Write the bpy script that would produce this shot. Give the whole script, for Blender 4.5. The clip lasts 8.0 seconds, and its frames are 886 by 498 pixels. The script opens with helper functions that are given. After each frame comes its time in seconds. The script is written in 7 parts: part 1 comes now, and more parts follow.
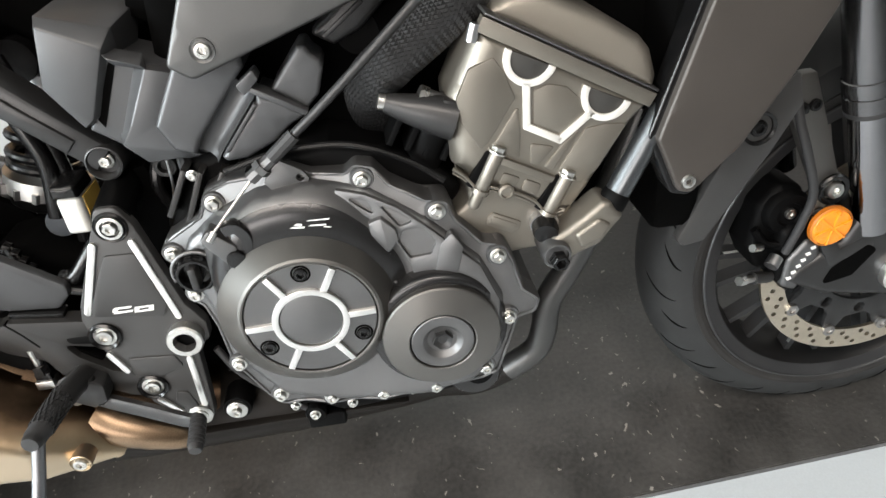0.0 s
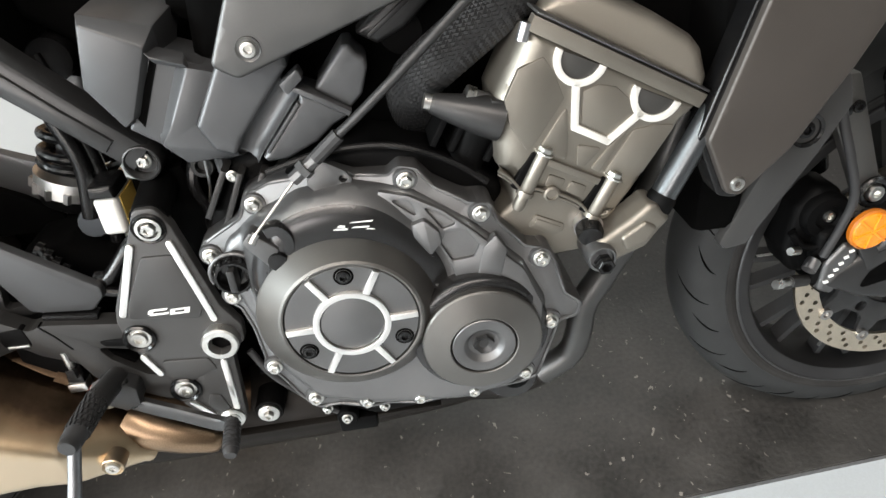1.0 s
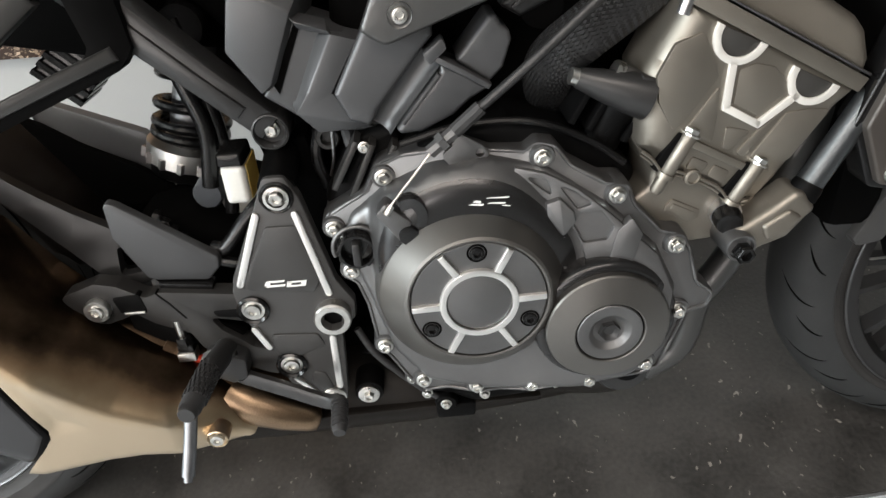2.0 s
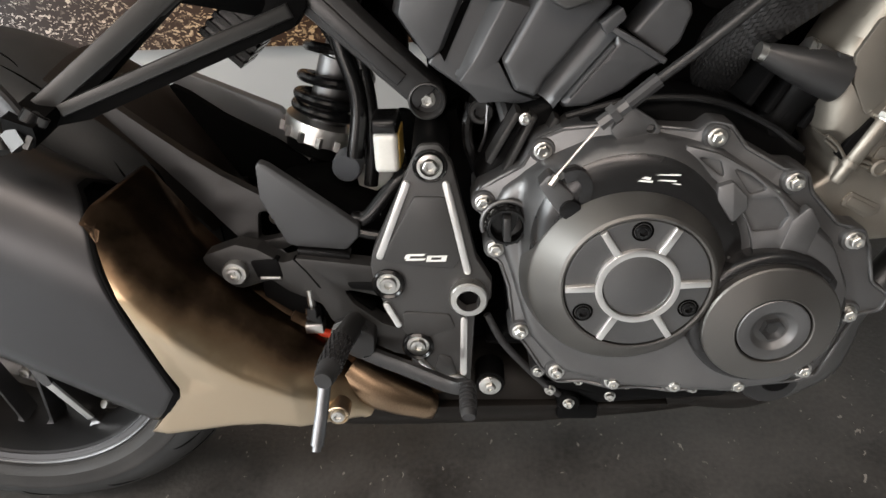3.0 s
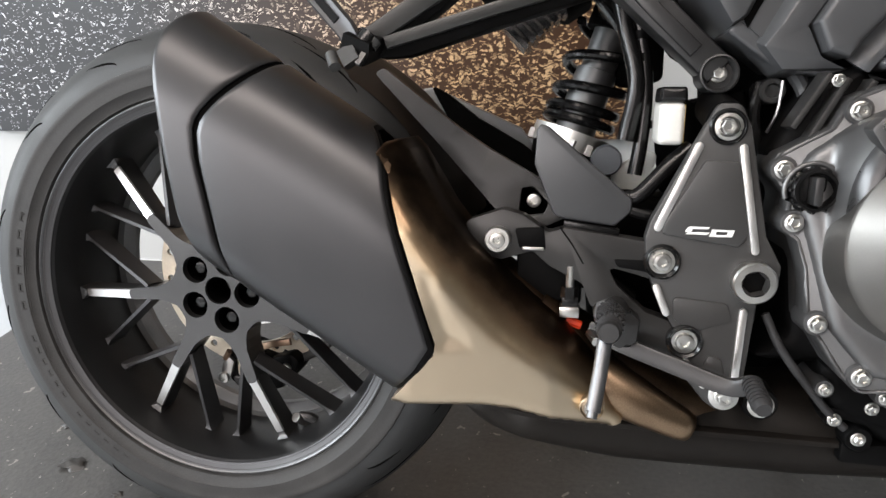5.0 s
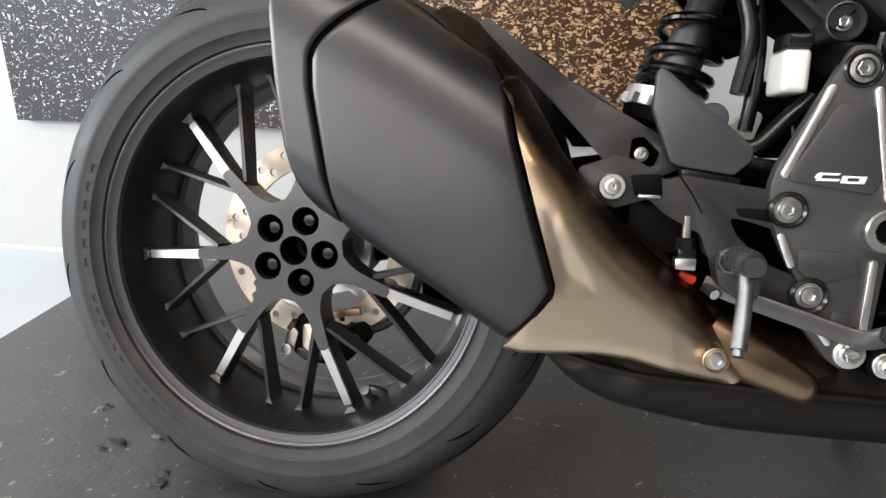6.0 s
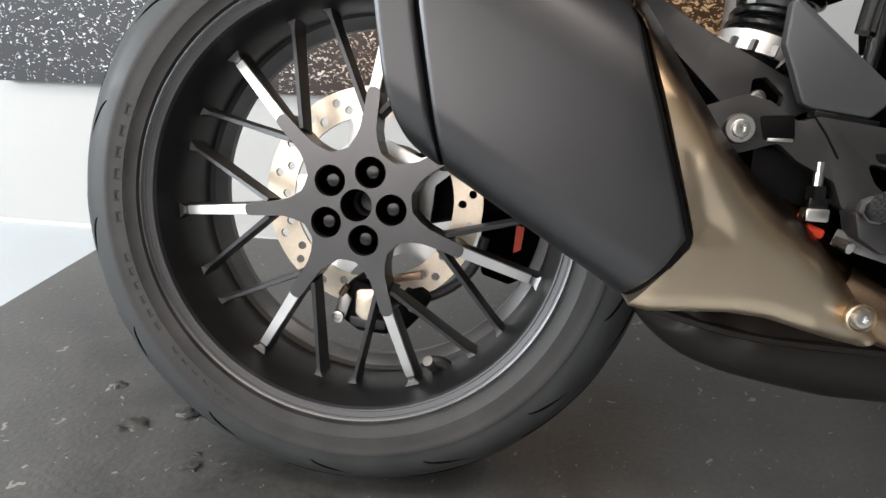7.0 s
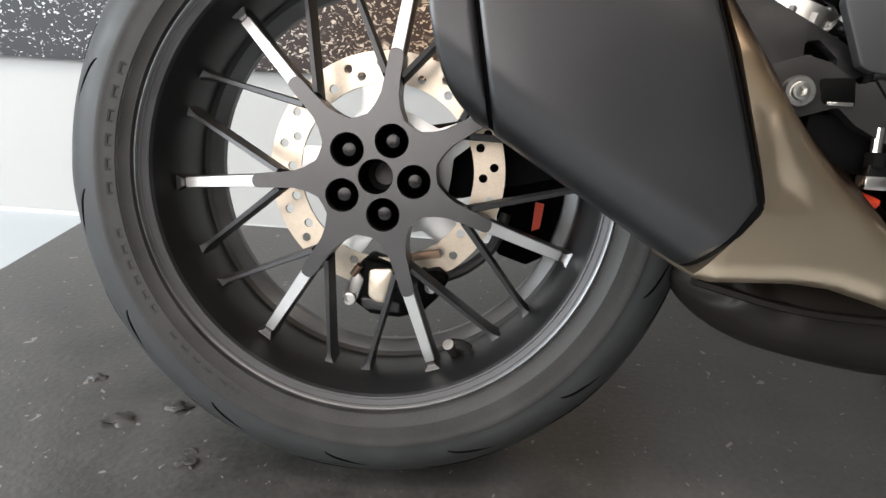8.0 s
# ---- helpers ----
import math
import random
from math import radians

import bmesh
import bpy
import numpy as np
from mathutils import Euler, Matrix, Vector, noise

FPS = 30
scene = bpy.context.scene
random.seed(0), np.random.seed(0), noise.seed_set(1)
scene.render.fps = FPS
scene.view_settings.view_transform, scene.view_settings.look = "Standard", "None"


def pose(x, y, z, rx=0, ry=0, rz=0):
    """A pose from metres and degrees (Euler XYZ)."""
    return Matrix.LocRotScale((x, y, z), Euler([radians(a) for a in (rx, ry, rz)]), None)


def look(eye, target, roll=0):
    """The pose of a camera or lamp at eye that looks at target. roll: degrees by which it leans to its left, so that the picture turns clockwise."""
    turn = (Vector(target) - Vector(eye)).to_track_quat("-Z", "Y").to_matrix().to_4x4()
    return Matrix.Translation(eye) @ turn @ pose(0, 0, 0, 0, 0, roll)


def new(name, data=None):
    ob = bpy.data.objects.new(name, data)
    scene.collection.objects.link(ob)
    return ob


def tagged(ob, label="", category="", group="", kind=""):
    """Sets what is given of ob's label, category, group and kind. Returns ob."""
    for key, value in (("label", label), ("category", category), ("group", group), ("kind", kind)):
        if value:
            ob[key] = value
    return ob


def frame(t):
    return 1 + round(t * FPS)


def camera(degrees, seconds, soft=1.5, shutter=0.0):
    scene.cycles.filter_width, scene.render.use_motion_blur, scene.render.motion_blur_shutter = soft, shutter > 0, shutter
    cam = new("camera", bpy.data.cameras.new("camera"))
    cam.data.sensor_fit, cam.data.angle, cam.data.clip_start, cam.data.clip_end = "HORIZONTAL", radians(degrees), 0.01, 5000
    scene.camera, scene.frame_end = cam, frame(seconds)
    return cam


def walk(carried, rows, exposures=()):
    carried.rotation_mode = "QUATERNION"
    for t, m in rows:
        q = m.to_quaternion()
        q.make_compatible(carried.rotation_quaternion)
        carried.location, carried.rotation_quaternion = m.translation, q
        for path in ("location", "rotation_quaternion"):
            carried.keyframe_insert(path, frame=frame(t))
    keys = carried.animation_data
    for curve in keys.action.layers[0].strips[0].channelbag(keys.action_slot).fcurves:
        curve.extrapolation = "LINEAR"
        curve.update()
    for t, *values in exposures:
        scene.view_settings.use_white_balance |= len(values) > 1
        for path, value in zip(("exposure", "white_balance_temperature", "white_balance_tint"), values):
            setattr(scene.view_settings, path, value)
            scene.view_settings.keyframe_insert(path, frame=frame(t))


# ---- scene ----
cam = camera(68.7, 8.0)
METRES = 0.895
BASE = pose(0.8123, -0.5697, 0.9195, -42.354, 2.984, -7.873)
ROWS = [
    (0.0, 0.0, 0.0, 0.0, -0.0, 0.0, -0.0),
    (0.5, -0.0117, 0.0038, 0.0044, 0.03, -0.03, -0.03),
    (1.0, -0.0422, 0.0107, 0.0022, 0.18, 0.03, -0.21),
    (1.5, -0.0934, 0.0186, -0.0068, 1.0, 0.17, -0.98),
    (3.0, -0.2461, 0.0407, -0.0933, 6.68, 3.08, -6.86),
    (3.5, -0.2892, 0.0368, -0.1537, 8.85, 6.93, -8.52),
    (4.0, -0.3191, 0.0486, -0.2112, 11.7, 11.43, -10.34),
    (4.5, -0.3603, 0.0687, -0.2736, 13.6, 14.72, -12.18),
    (6.0, -0.5205, 0.1222, -0.4506, 12.18, 21.53, -14.91),
    (6.5, -0.5941, 0.1518, -0.4792, 10.62, 21.8, -14.88),
    (7.0, -0.6628, 0.1822, -0.4947, 9.07, 21.49, -14.24),
    (7.5, -0.7186, 0.2062, -0.514, 6.79, 21.62, -13.27),
    (8.0, -0.7463, 0.2272, -0.5155, 5.33, 21.95, -12.68),
]
walk(cam, [(t, BASE @ pose(METRES * x, METRES * y, METRES * z, 90 + pitch, roll, yaw)) for t, x, y, z, yaw, pitch, roll in ROWS],
     [(0.0, 0.36, 6850, 14), (1.0, 0.40, 6850, 14), (1.5, 0.16, 6850, 14), (3.0, -0.27, 7150, 18), (3.5, 0.13, 7050, 18), (4.0, 0.28, 6950, 18), (4.5, 0.12, 6850, 18), (6.0, 0.06, 6850, 17), (8.0, 0.06, 6850, 16)])

# ---- world, sun, window light ----
world = bpy.data.worlds.new("showroom_sky")
scene.world = world
world.use_nodes = True
wn = world.node_tree.nodes
wl = world.node_tree.links
sky = wn.new("ShaderNodeTexSky")
sky.sky_type = "NISHITA"
sky.sun_disc = False
sky.sun_elevation = radians(40)
sky.sun_rotation = radians(160)
wn["Background"].inputs["Strength"].default_value = 0.12
wl.new(sky.outputs["Color"], wn["Background"].inputs["Color"])

sun = new("sun", bpy.data.lights.new("sun", "SUN"))
sun.data.energy = 1.0
sun.data.angle = radians(3)
sun.data.color = (1.0, 0.95, 0.88)
sun.matrix_basis = look((1.2, -6.0, 6.8), (0.6, -1.2, 0.0))


def window_light(name, m, wide, high, power, colour):
    ob = new(name, bpy.data.lights.new(name, "AREA"))
    ob.data.shape = "RECTANGLE"
    ob.data.size, ob.data.size_y = wide, high
    ob.data.energy = power
    ob.data.color = colour
    ob.matrix_basis = m
    return ob


# daylight in the two shop-window openings
window_light("front_window_light", look((-1.95, -4.05, 1.65), (-1.5, 0.3, 1.0)), 3.9, 1.3, 105, (1.0, 0.965, 0.92))
window_light("side_window_light", look((-3.95, -2.10, 1.65), (0.2, -0.9, 1.0)), 3.5, 1.5, 395, (0.82, 0.95, 1.0))
# broad ceiling luminaires over the aisle
STRIPS = ((-0.05, -1.45), (-0.05, -3.2))
for k, (x, y) in enumerate(STRIPS):
    window_light("ceiling_strip_light", pose(x, y, 2.925), 3.2, 0.60, (76, 20)[k], (1.0, 0.945, 0.875))


# ---- materials ----
def mat(name, colour, rough=0.5, metal=0.0, vary=0.15, fine=900.0, coarse=12.0, bump=0.05, tint=None, coat=0.0, rvary=0.12):
    """A surface with coarse and fine colour variation, uneven gloss and fine relief."""
    m = bpy.data.materials.new(name)
    m.use_nodes = True
    n, l = m.node_tree.nodes, m.node_tree.links
    b = n["Principled BSDF"]
    tc = n.new("ShaderNodeTexCoord")
    big, small = n.new("ShaderNodeTexNoise"), n.new("ShaderNodeTexNoise")
    big.inputs["Scale"].default_value, big.inputs["Detail"].default_value = coarse, 6
    small.inputs["Scale"].default_value, small.inputs["Detail"].default_value = fine, 3
    for k in (big, small):
        l.new(tc.outputs["Object"], k.inputs["Vector"])
    mixn = n.new("ShaderNodeMath")
    mixn.operation = "MULTIPLY_ADD"
    mixn.inputs[1].default_value = 0.4
    l.new(small.outputs["Fac"], mixn.inputs[0])
    half = n.new("ShaderNodeMath")
    half.operation = "MULTIPLY"
    half.inputs[1].default_value = 0.6
    l.new(big.outputs["Fac"], half.inputs[0])
    l.new(half.outputs[0], mixn.inputs[2])
    ramp = n.new("ShaderNodeValToRGB")
    lo = [c * (1 - vary) for c in colour]
    hi = [min(1, c * (1 + vary)) for c in (tint or colour)]
    ramp.color_ramp.elements[0].position, ramp.color_ramp.elements[1].position = 0.35, 0.65
    ramp.color_ramp.elements[0].color = (*lo, 1)
    ramp.color_ramp.elements[1].color = (*hi, 1)
    l.new(mixn.outputs[0], ramp.inputs["Fac"])
    l.new(ramp.outputs["Color"], b.inputs["Base Color"])
    rr = n.new("ShaderNodeMapRange")
    rr.inputs["From Min"].default_value, rr.inputs["From Max"].default_value = 0.3, 0.7
    rr.inputs["To Min"].default_value, rr.inputs["To Max"].default_value = rough * (1 - rvary), min(1, rough * (1 + rvary))
    l.new(big.outputs["Fac"], rr.inputs["Value"])
    l.new(rr.outputs["Result"], b.inputs["Roughness"])
    b.inputs["Metallic"].default_value = metal
    if coat:
        b.inputs["Coat Weight"].default_value = coat
        b.inputs["Coat Roughness"].default_value = 0.15
    if bump:
        bp = n.new("ShaderNodeBump")
        bp.inputs["Strength"].default_value = bump
        bp.inputs["Distance"].default_value = 0.10 / fine
        l.new(small.outputs["Fac"], bp.inputs["Height"])
        l.new(bp.outputs["Normal"], b.inputs["Normal"])
    return m


SATIN = mat("satin_black_paint", (0.040, 0.040, 0.0405), 0.36, 0.6, 0.12, 1500, 14, 0.1)
PLASTIC = mat("grained_black_plastic", (0.041, 0.0405, 0.040), 0.40, 0.25, 0.12, 2600, 10, 0.25)
PANEL_BLACK = mat("panel_black_plastic", (0.052, 0.0535, 0.056), 0.37, 0.25, 0.12, 2600, 10, 0.25)
CASE = mat("engine_black_casting", (0.136, 0.136, 0.137), 0.42, 0.85, 0.14, 1900, 16, 0.3)
BRONZE_CASE = mat("warm_grey_casting", (0.222, 0.204, 0.176), 0.46, 0.85, 0.10, 1900, 14, 0.3)
GLOSS = mat("semi_gloss_black", (0.004, 0.004, 0.0042), 0.24, 0.0, 0.2, 500, 12, 0.02)
RING = mat("satin_grey_ring", (0.150, 0.145, 0.137), 0.43, 0.92, 0.06, 1200, 14, 0.1)
ALU = mat("machined_aluminium", (0.80, 0.79, 0.77), 0.34, 1.0, 0.06, 1400, 30, 0.06)
TRIM = mat("white_machined_trim", (0.74, 0.72, 0.68), 0.48, 0.5, 0.05, 1400, 30, 0.05)
DARKALU = mat("worn_cast_aluminium", (0.36, 0.35, 0.34), 0.42, 1.0, 0.15, 900, 40, 0.1)
ZINC = mat("zinc_plated_steel", (0.60, 0.59, 0.55), 0.30, 1.0, 0.15, 900, 90, 0.08, tint=(0.55, 0.55, 0.54))
STEEL = mat("brushed_steel", (0.45, 0.45, 0.46), 0.30, 1.0, 0.12, 800, 60, 0.06)
EXHAUST = mat("heat_tinted_shaded_steel", (0.33, 0.308, 0.275), 0.35, 1.0, 0.12, 1500, 6, 0.08, tint=(0.37, 0.275, 0.185))
PIPE = mat("sooty_bronze_pipe", (0.060, 0.040, 0.027), 0.34, 1.0, 0.3, 900, 9, 0.05, tint=(0.110, 0.072, 0.046))
MUFFLER = mat("matte_black_muffler", (0.052, 0.0522, 0.0540), 0.36, 0.85, 0.06, 2400, 9, 0.15)
RUBBER = mat("tyre_rubber", (0.0215, 0.0206, 0.0199), 0.58, 0.0, 0.40, 700, 26, 0.3)
TREAD = mat("tyre_tread_rubber", (0.0230, 0.0242, 0.0248), 0.58, 0.0, 0.25, 900, 25, 0.25)
GRIP = mat("black_grip_rubber", (0.020, 0.020, 0.021), 0.6, 0.0, 0.2, 1200, 30, 0.2)
# near-black colour that holds the shade of gaps and inner parts
VOID = mat("shade_black_inner_parts", (0.0008, 0.0008, 0.0008), 0.9, 0.0, 0.35, 300, 20, 0.1)
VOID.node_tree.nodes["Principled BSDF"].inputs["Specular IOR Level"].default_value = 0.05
# for black castings, and for recesses whose shade is put into the colour
DEEP = mat("dull_black_and_shade", (0.0018, 0.0018, 0.0019), 0.55, 0.0, 0.3, 700, 20, 0.2)
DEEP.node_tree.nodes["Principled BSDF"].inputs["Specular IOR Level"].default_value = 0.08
GLOSS.node_tree.nodes["Principled BSDF"].inputs["Specular IOR Level"].default_value = 0.38
SCOOP = mat("heat_browned_scoop", (0.17, 0.114, 0.072), 0.33, 1.0, 0.12, 900, 14, 0.03, tint=(0.28, 0.195, 0.128))
DARK_PIPE = mat("dark_collector", (0.0095, 0.0080, 0.0068), 0.5, 0.0, 0.3, 900, 9, 0.1)
DARK_PIPE.node_tree.nodes["Principled BSDF"].inputs["Specular IOR Level"].default_value = 0.28
HANG = mat("satin_black_hanger", (0.029, 0.0285, 0.028), 0.36, 0.4, 0.12, 1500, 14, 0.1)
BAND = mat("rim_band", (0.058, 0.058, 0.060), 0.50, 0.75, 0.1, 1800, 14, 0.12)
DARK_PIPE.node_tree.nodes["Principled BSDF"].inputs["Specular IOR Level"].default_value = 0.15
RUBBER.node_tree.nodes["Principled BSDF"].inputs["Specular IOR Level"].default_value = 0.3
TREAD.node_tree.nodes["Principled BSDF"].inputs["Specular IOR Level"].default_value = 0.35
TANK = mat("satin_tank_plate", (0.085, 0.085, 0.084), 0.40, 0.75, 0.08, 2200, 9, 0.2)
COVER = mat("dark_rounded_cover", (0.046, 0.046, 0.047), 0.27, 0.8, 0.1, 1600, 12, 0.1)
BARREL = mat("black_rim_barrel", (0.014, 0.014, 0.0145), 0.42, 0.5, 0.1, 1600, 12, 0.1)
WHITE = mat("translucent_white_plastic", (0.56, 0.56, 0.53), 0.4, 0.0, 0.05, 300, 12, 0.02)
YELLOW = mat("yellowed_plastic", (0.62, 0.42, 0.10), 0.4, 0.0, 0.1, 300, 12, 0.02)
GREYCAP = mat("blue_grey_knob", (0.055, 0.060, 0.068), 0.5, 0.0, 0.1, 900, 20, 0.1)
ORANGE = mat("orange_reflector", (0.80, 0.235, 0.008), 0.28, 0.0, 0.1, 260, 60, 0.3, coat=0.6)
RED = mat("red_paint", (0.65, 0.05, 0.015), 0.4, 0.0, 0.1, 400, 20, 0.05)
DISC = mat("gold_tinted_brake_disc", (0.60, 0.525, 0.425), 0.36, 1.0, 0.1, 500, 40, 0.08)
COPPER = mat("brownish_caliper", (0.30, 0.20, 0.14), 0.42, 0.8, 0.2, 500, 40, 0.1)
SPOKE_FACE = mat("machined_spoke_face", (0.60, 0.60, 0.595), 0.48, 1.0, 0.06, 1400, 30, 0.06)
RIM = mat("satin_black_rim", (0.072, 0.0715, 0.072), 0.31, 0.78, 0.1, 1800, 14, 0.12)
FAR_RIM = mat("far_rim_grey", (0.19, 0.192, 0.195), 0.45, 0.5, 0.1, 900, 20, 0.05)
LIP = mat("polished_rim_edge", (0.11, 0.11, 0.112), 0.40, 0.9, 0.1, 900, 20, 0.05)
PRINTW = mat("white_print", (0.78, 0.78, 0.76), 0.5, 0.0, 0.05, 900, 20, 0.02)


def heat_shade_material():
    """Steel from beige grey to heat brown, then near-black that paints shade."""
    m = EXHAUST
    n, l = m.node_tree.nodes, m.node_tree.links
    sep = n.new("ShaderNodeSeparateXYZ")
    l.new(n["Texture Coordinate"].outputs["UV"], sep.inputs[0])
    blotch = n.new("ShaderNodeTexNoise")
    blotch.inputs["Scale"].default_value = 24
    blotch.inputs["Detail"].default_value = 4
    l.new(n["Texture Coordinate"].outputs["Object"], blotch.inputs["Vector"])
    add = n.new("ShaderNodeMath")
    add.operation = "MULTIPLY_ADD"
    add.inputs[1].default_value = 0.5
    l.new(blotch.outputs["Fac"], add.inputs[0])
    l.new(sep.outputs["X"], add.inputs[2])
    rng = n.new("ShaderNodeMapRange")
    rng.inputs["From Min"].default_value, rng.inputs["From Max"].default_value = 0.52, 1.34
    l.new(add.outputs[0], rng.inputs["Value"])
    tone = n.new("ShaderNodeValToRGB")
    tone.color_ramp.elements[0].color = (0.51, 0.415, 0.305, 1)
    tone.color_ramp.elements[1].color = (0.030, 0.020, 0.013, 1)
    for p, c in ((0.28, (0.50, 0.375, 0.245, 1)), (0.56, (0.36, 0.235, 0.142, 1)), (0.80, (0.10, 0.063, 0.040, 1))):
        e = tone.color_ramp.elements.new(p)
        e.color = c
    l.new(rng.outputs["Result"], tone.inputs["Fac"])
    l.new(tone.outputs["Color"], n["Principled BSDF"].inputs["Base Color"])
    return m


EXHAUST = heat_shade_material()


BRAID = mat("braided_black_sleeve", (0.016, 0.016, 0.0165), 0.36, 0.2, 0.3, 1500, 40, 0.2)


def mat_floor():
    """Black rubber sheet: mottled, with pale flecks and scuffs of two sizes."""
    m = mat("black_rubber_sheet", (0.0225, 0.0212, 0.0200), 0.38, 0.0, 0.30, 130, 9, 1.0, tint=(0.046, 0.0435, 0.041))
    n, l = m.node_tree.nodes, m.node_tree.links
    b = n["Principled BSDF"]
    b.inputs["Specular IOR Level"].default_value = 1.0
    tc = n["Texture Coordinate"]
    warp = n.new("ShaderNodeTexNoise")
    warp.inputs["Scale"].default_value = 38
    add = n.new("ShaderNodeVectorMath")
    add.operation = "MULTIPLY_ADD"
    add.inputs[1].default_value = (0.05, 0.03, 0.03)
    l.new(tc.outputs["Object"], warp.inputs["Vector"])
    l.new(warp.outputs["Color"], add.inputs[0])
    l.new(tc.outputs["Object"], add.inputs[2])
    lay = n.new("ShaderNodeMapping")
    lay.inputs["Rotation"].default_value = (0, 0, 0.7)
    lay.inputs["Scale"].default_value = (1.0, 0.42, 1.0)
    l.new(add.outputs[0], lay.inputs["Vector"])
    total = None
    for scale, size, keep in ((30, 0.10, 0.62), (75, 0.13, 0.62), (150, 0.14, 0.90)):
        v = n.new("ShaderNodeTexVoronoi")
        v.inputs["Scale"].default_value = scale
        l.new(lay.outputs[0], v.inputs["Vector"])
        lt = n.new("ShaderNodeMath")
        lt.operation = "LESS_THAN"
        lt.inputs[1].default_value = size
        l.new(v.outputs["Distance"], lt.inputs[0])
        sep = n.new("ShaderNodeSeparateColor")
        l.new(v.outputs["Color"], sep.inputs[0])
        gt = n.new("ShaderNodeMath")
        gt.operation = "GREATER_THAN"
        gt.inputs[1].default_value = keep
        l.new(sep.outputs[0], gt.inputs[0])
        mul = n.new("ShaderNodeMath")
        mul.operation = "MULTIPLY"
        l.new(lt.outputs[0], mul.inputs[0])
        l.new(gt.outputs[0], mul.inputs[1])
        if total is None:
            total = mul
        else:
            mx = n.new("ShaderNodeMath")
            mx.operation = "MAXIMUM"
            l.new(total.outputs[0], mx.inputs[0])
            l.new(mul.outputs[0], mx.inputs[1])
            total = mx
    mix = n.new("ShaderNodeMix")
    mix.data_type = "RGBA"
    ramp = n["Color Ramp"]
    soft = n.new("ShaderNodeMath")
    soft.operation = "MULTIPLY"
    soft.inputs[1].default_value = 0.5
    l.new(total.outputs[0], soft.inputs[0])
    l.new(soft.outputs[0], mix.inputs["Factor"])
    l.new(ramp.outputs["Color"], mix.inputs["A"])
    mix.inputs["B"].default_value = (0.42, 0.39, 0.35, 1)
    l.new(mix.outputs["Result"], b.inputs["Base Color"])
    return m


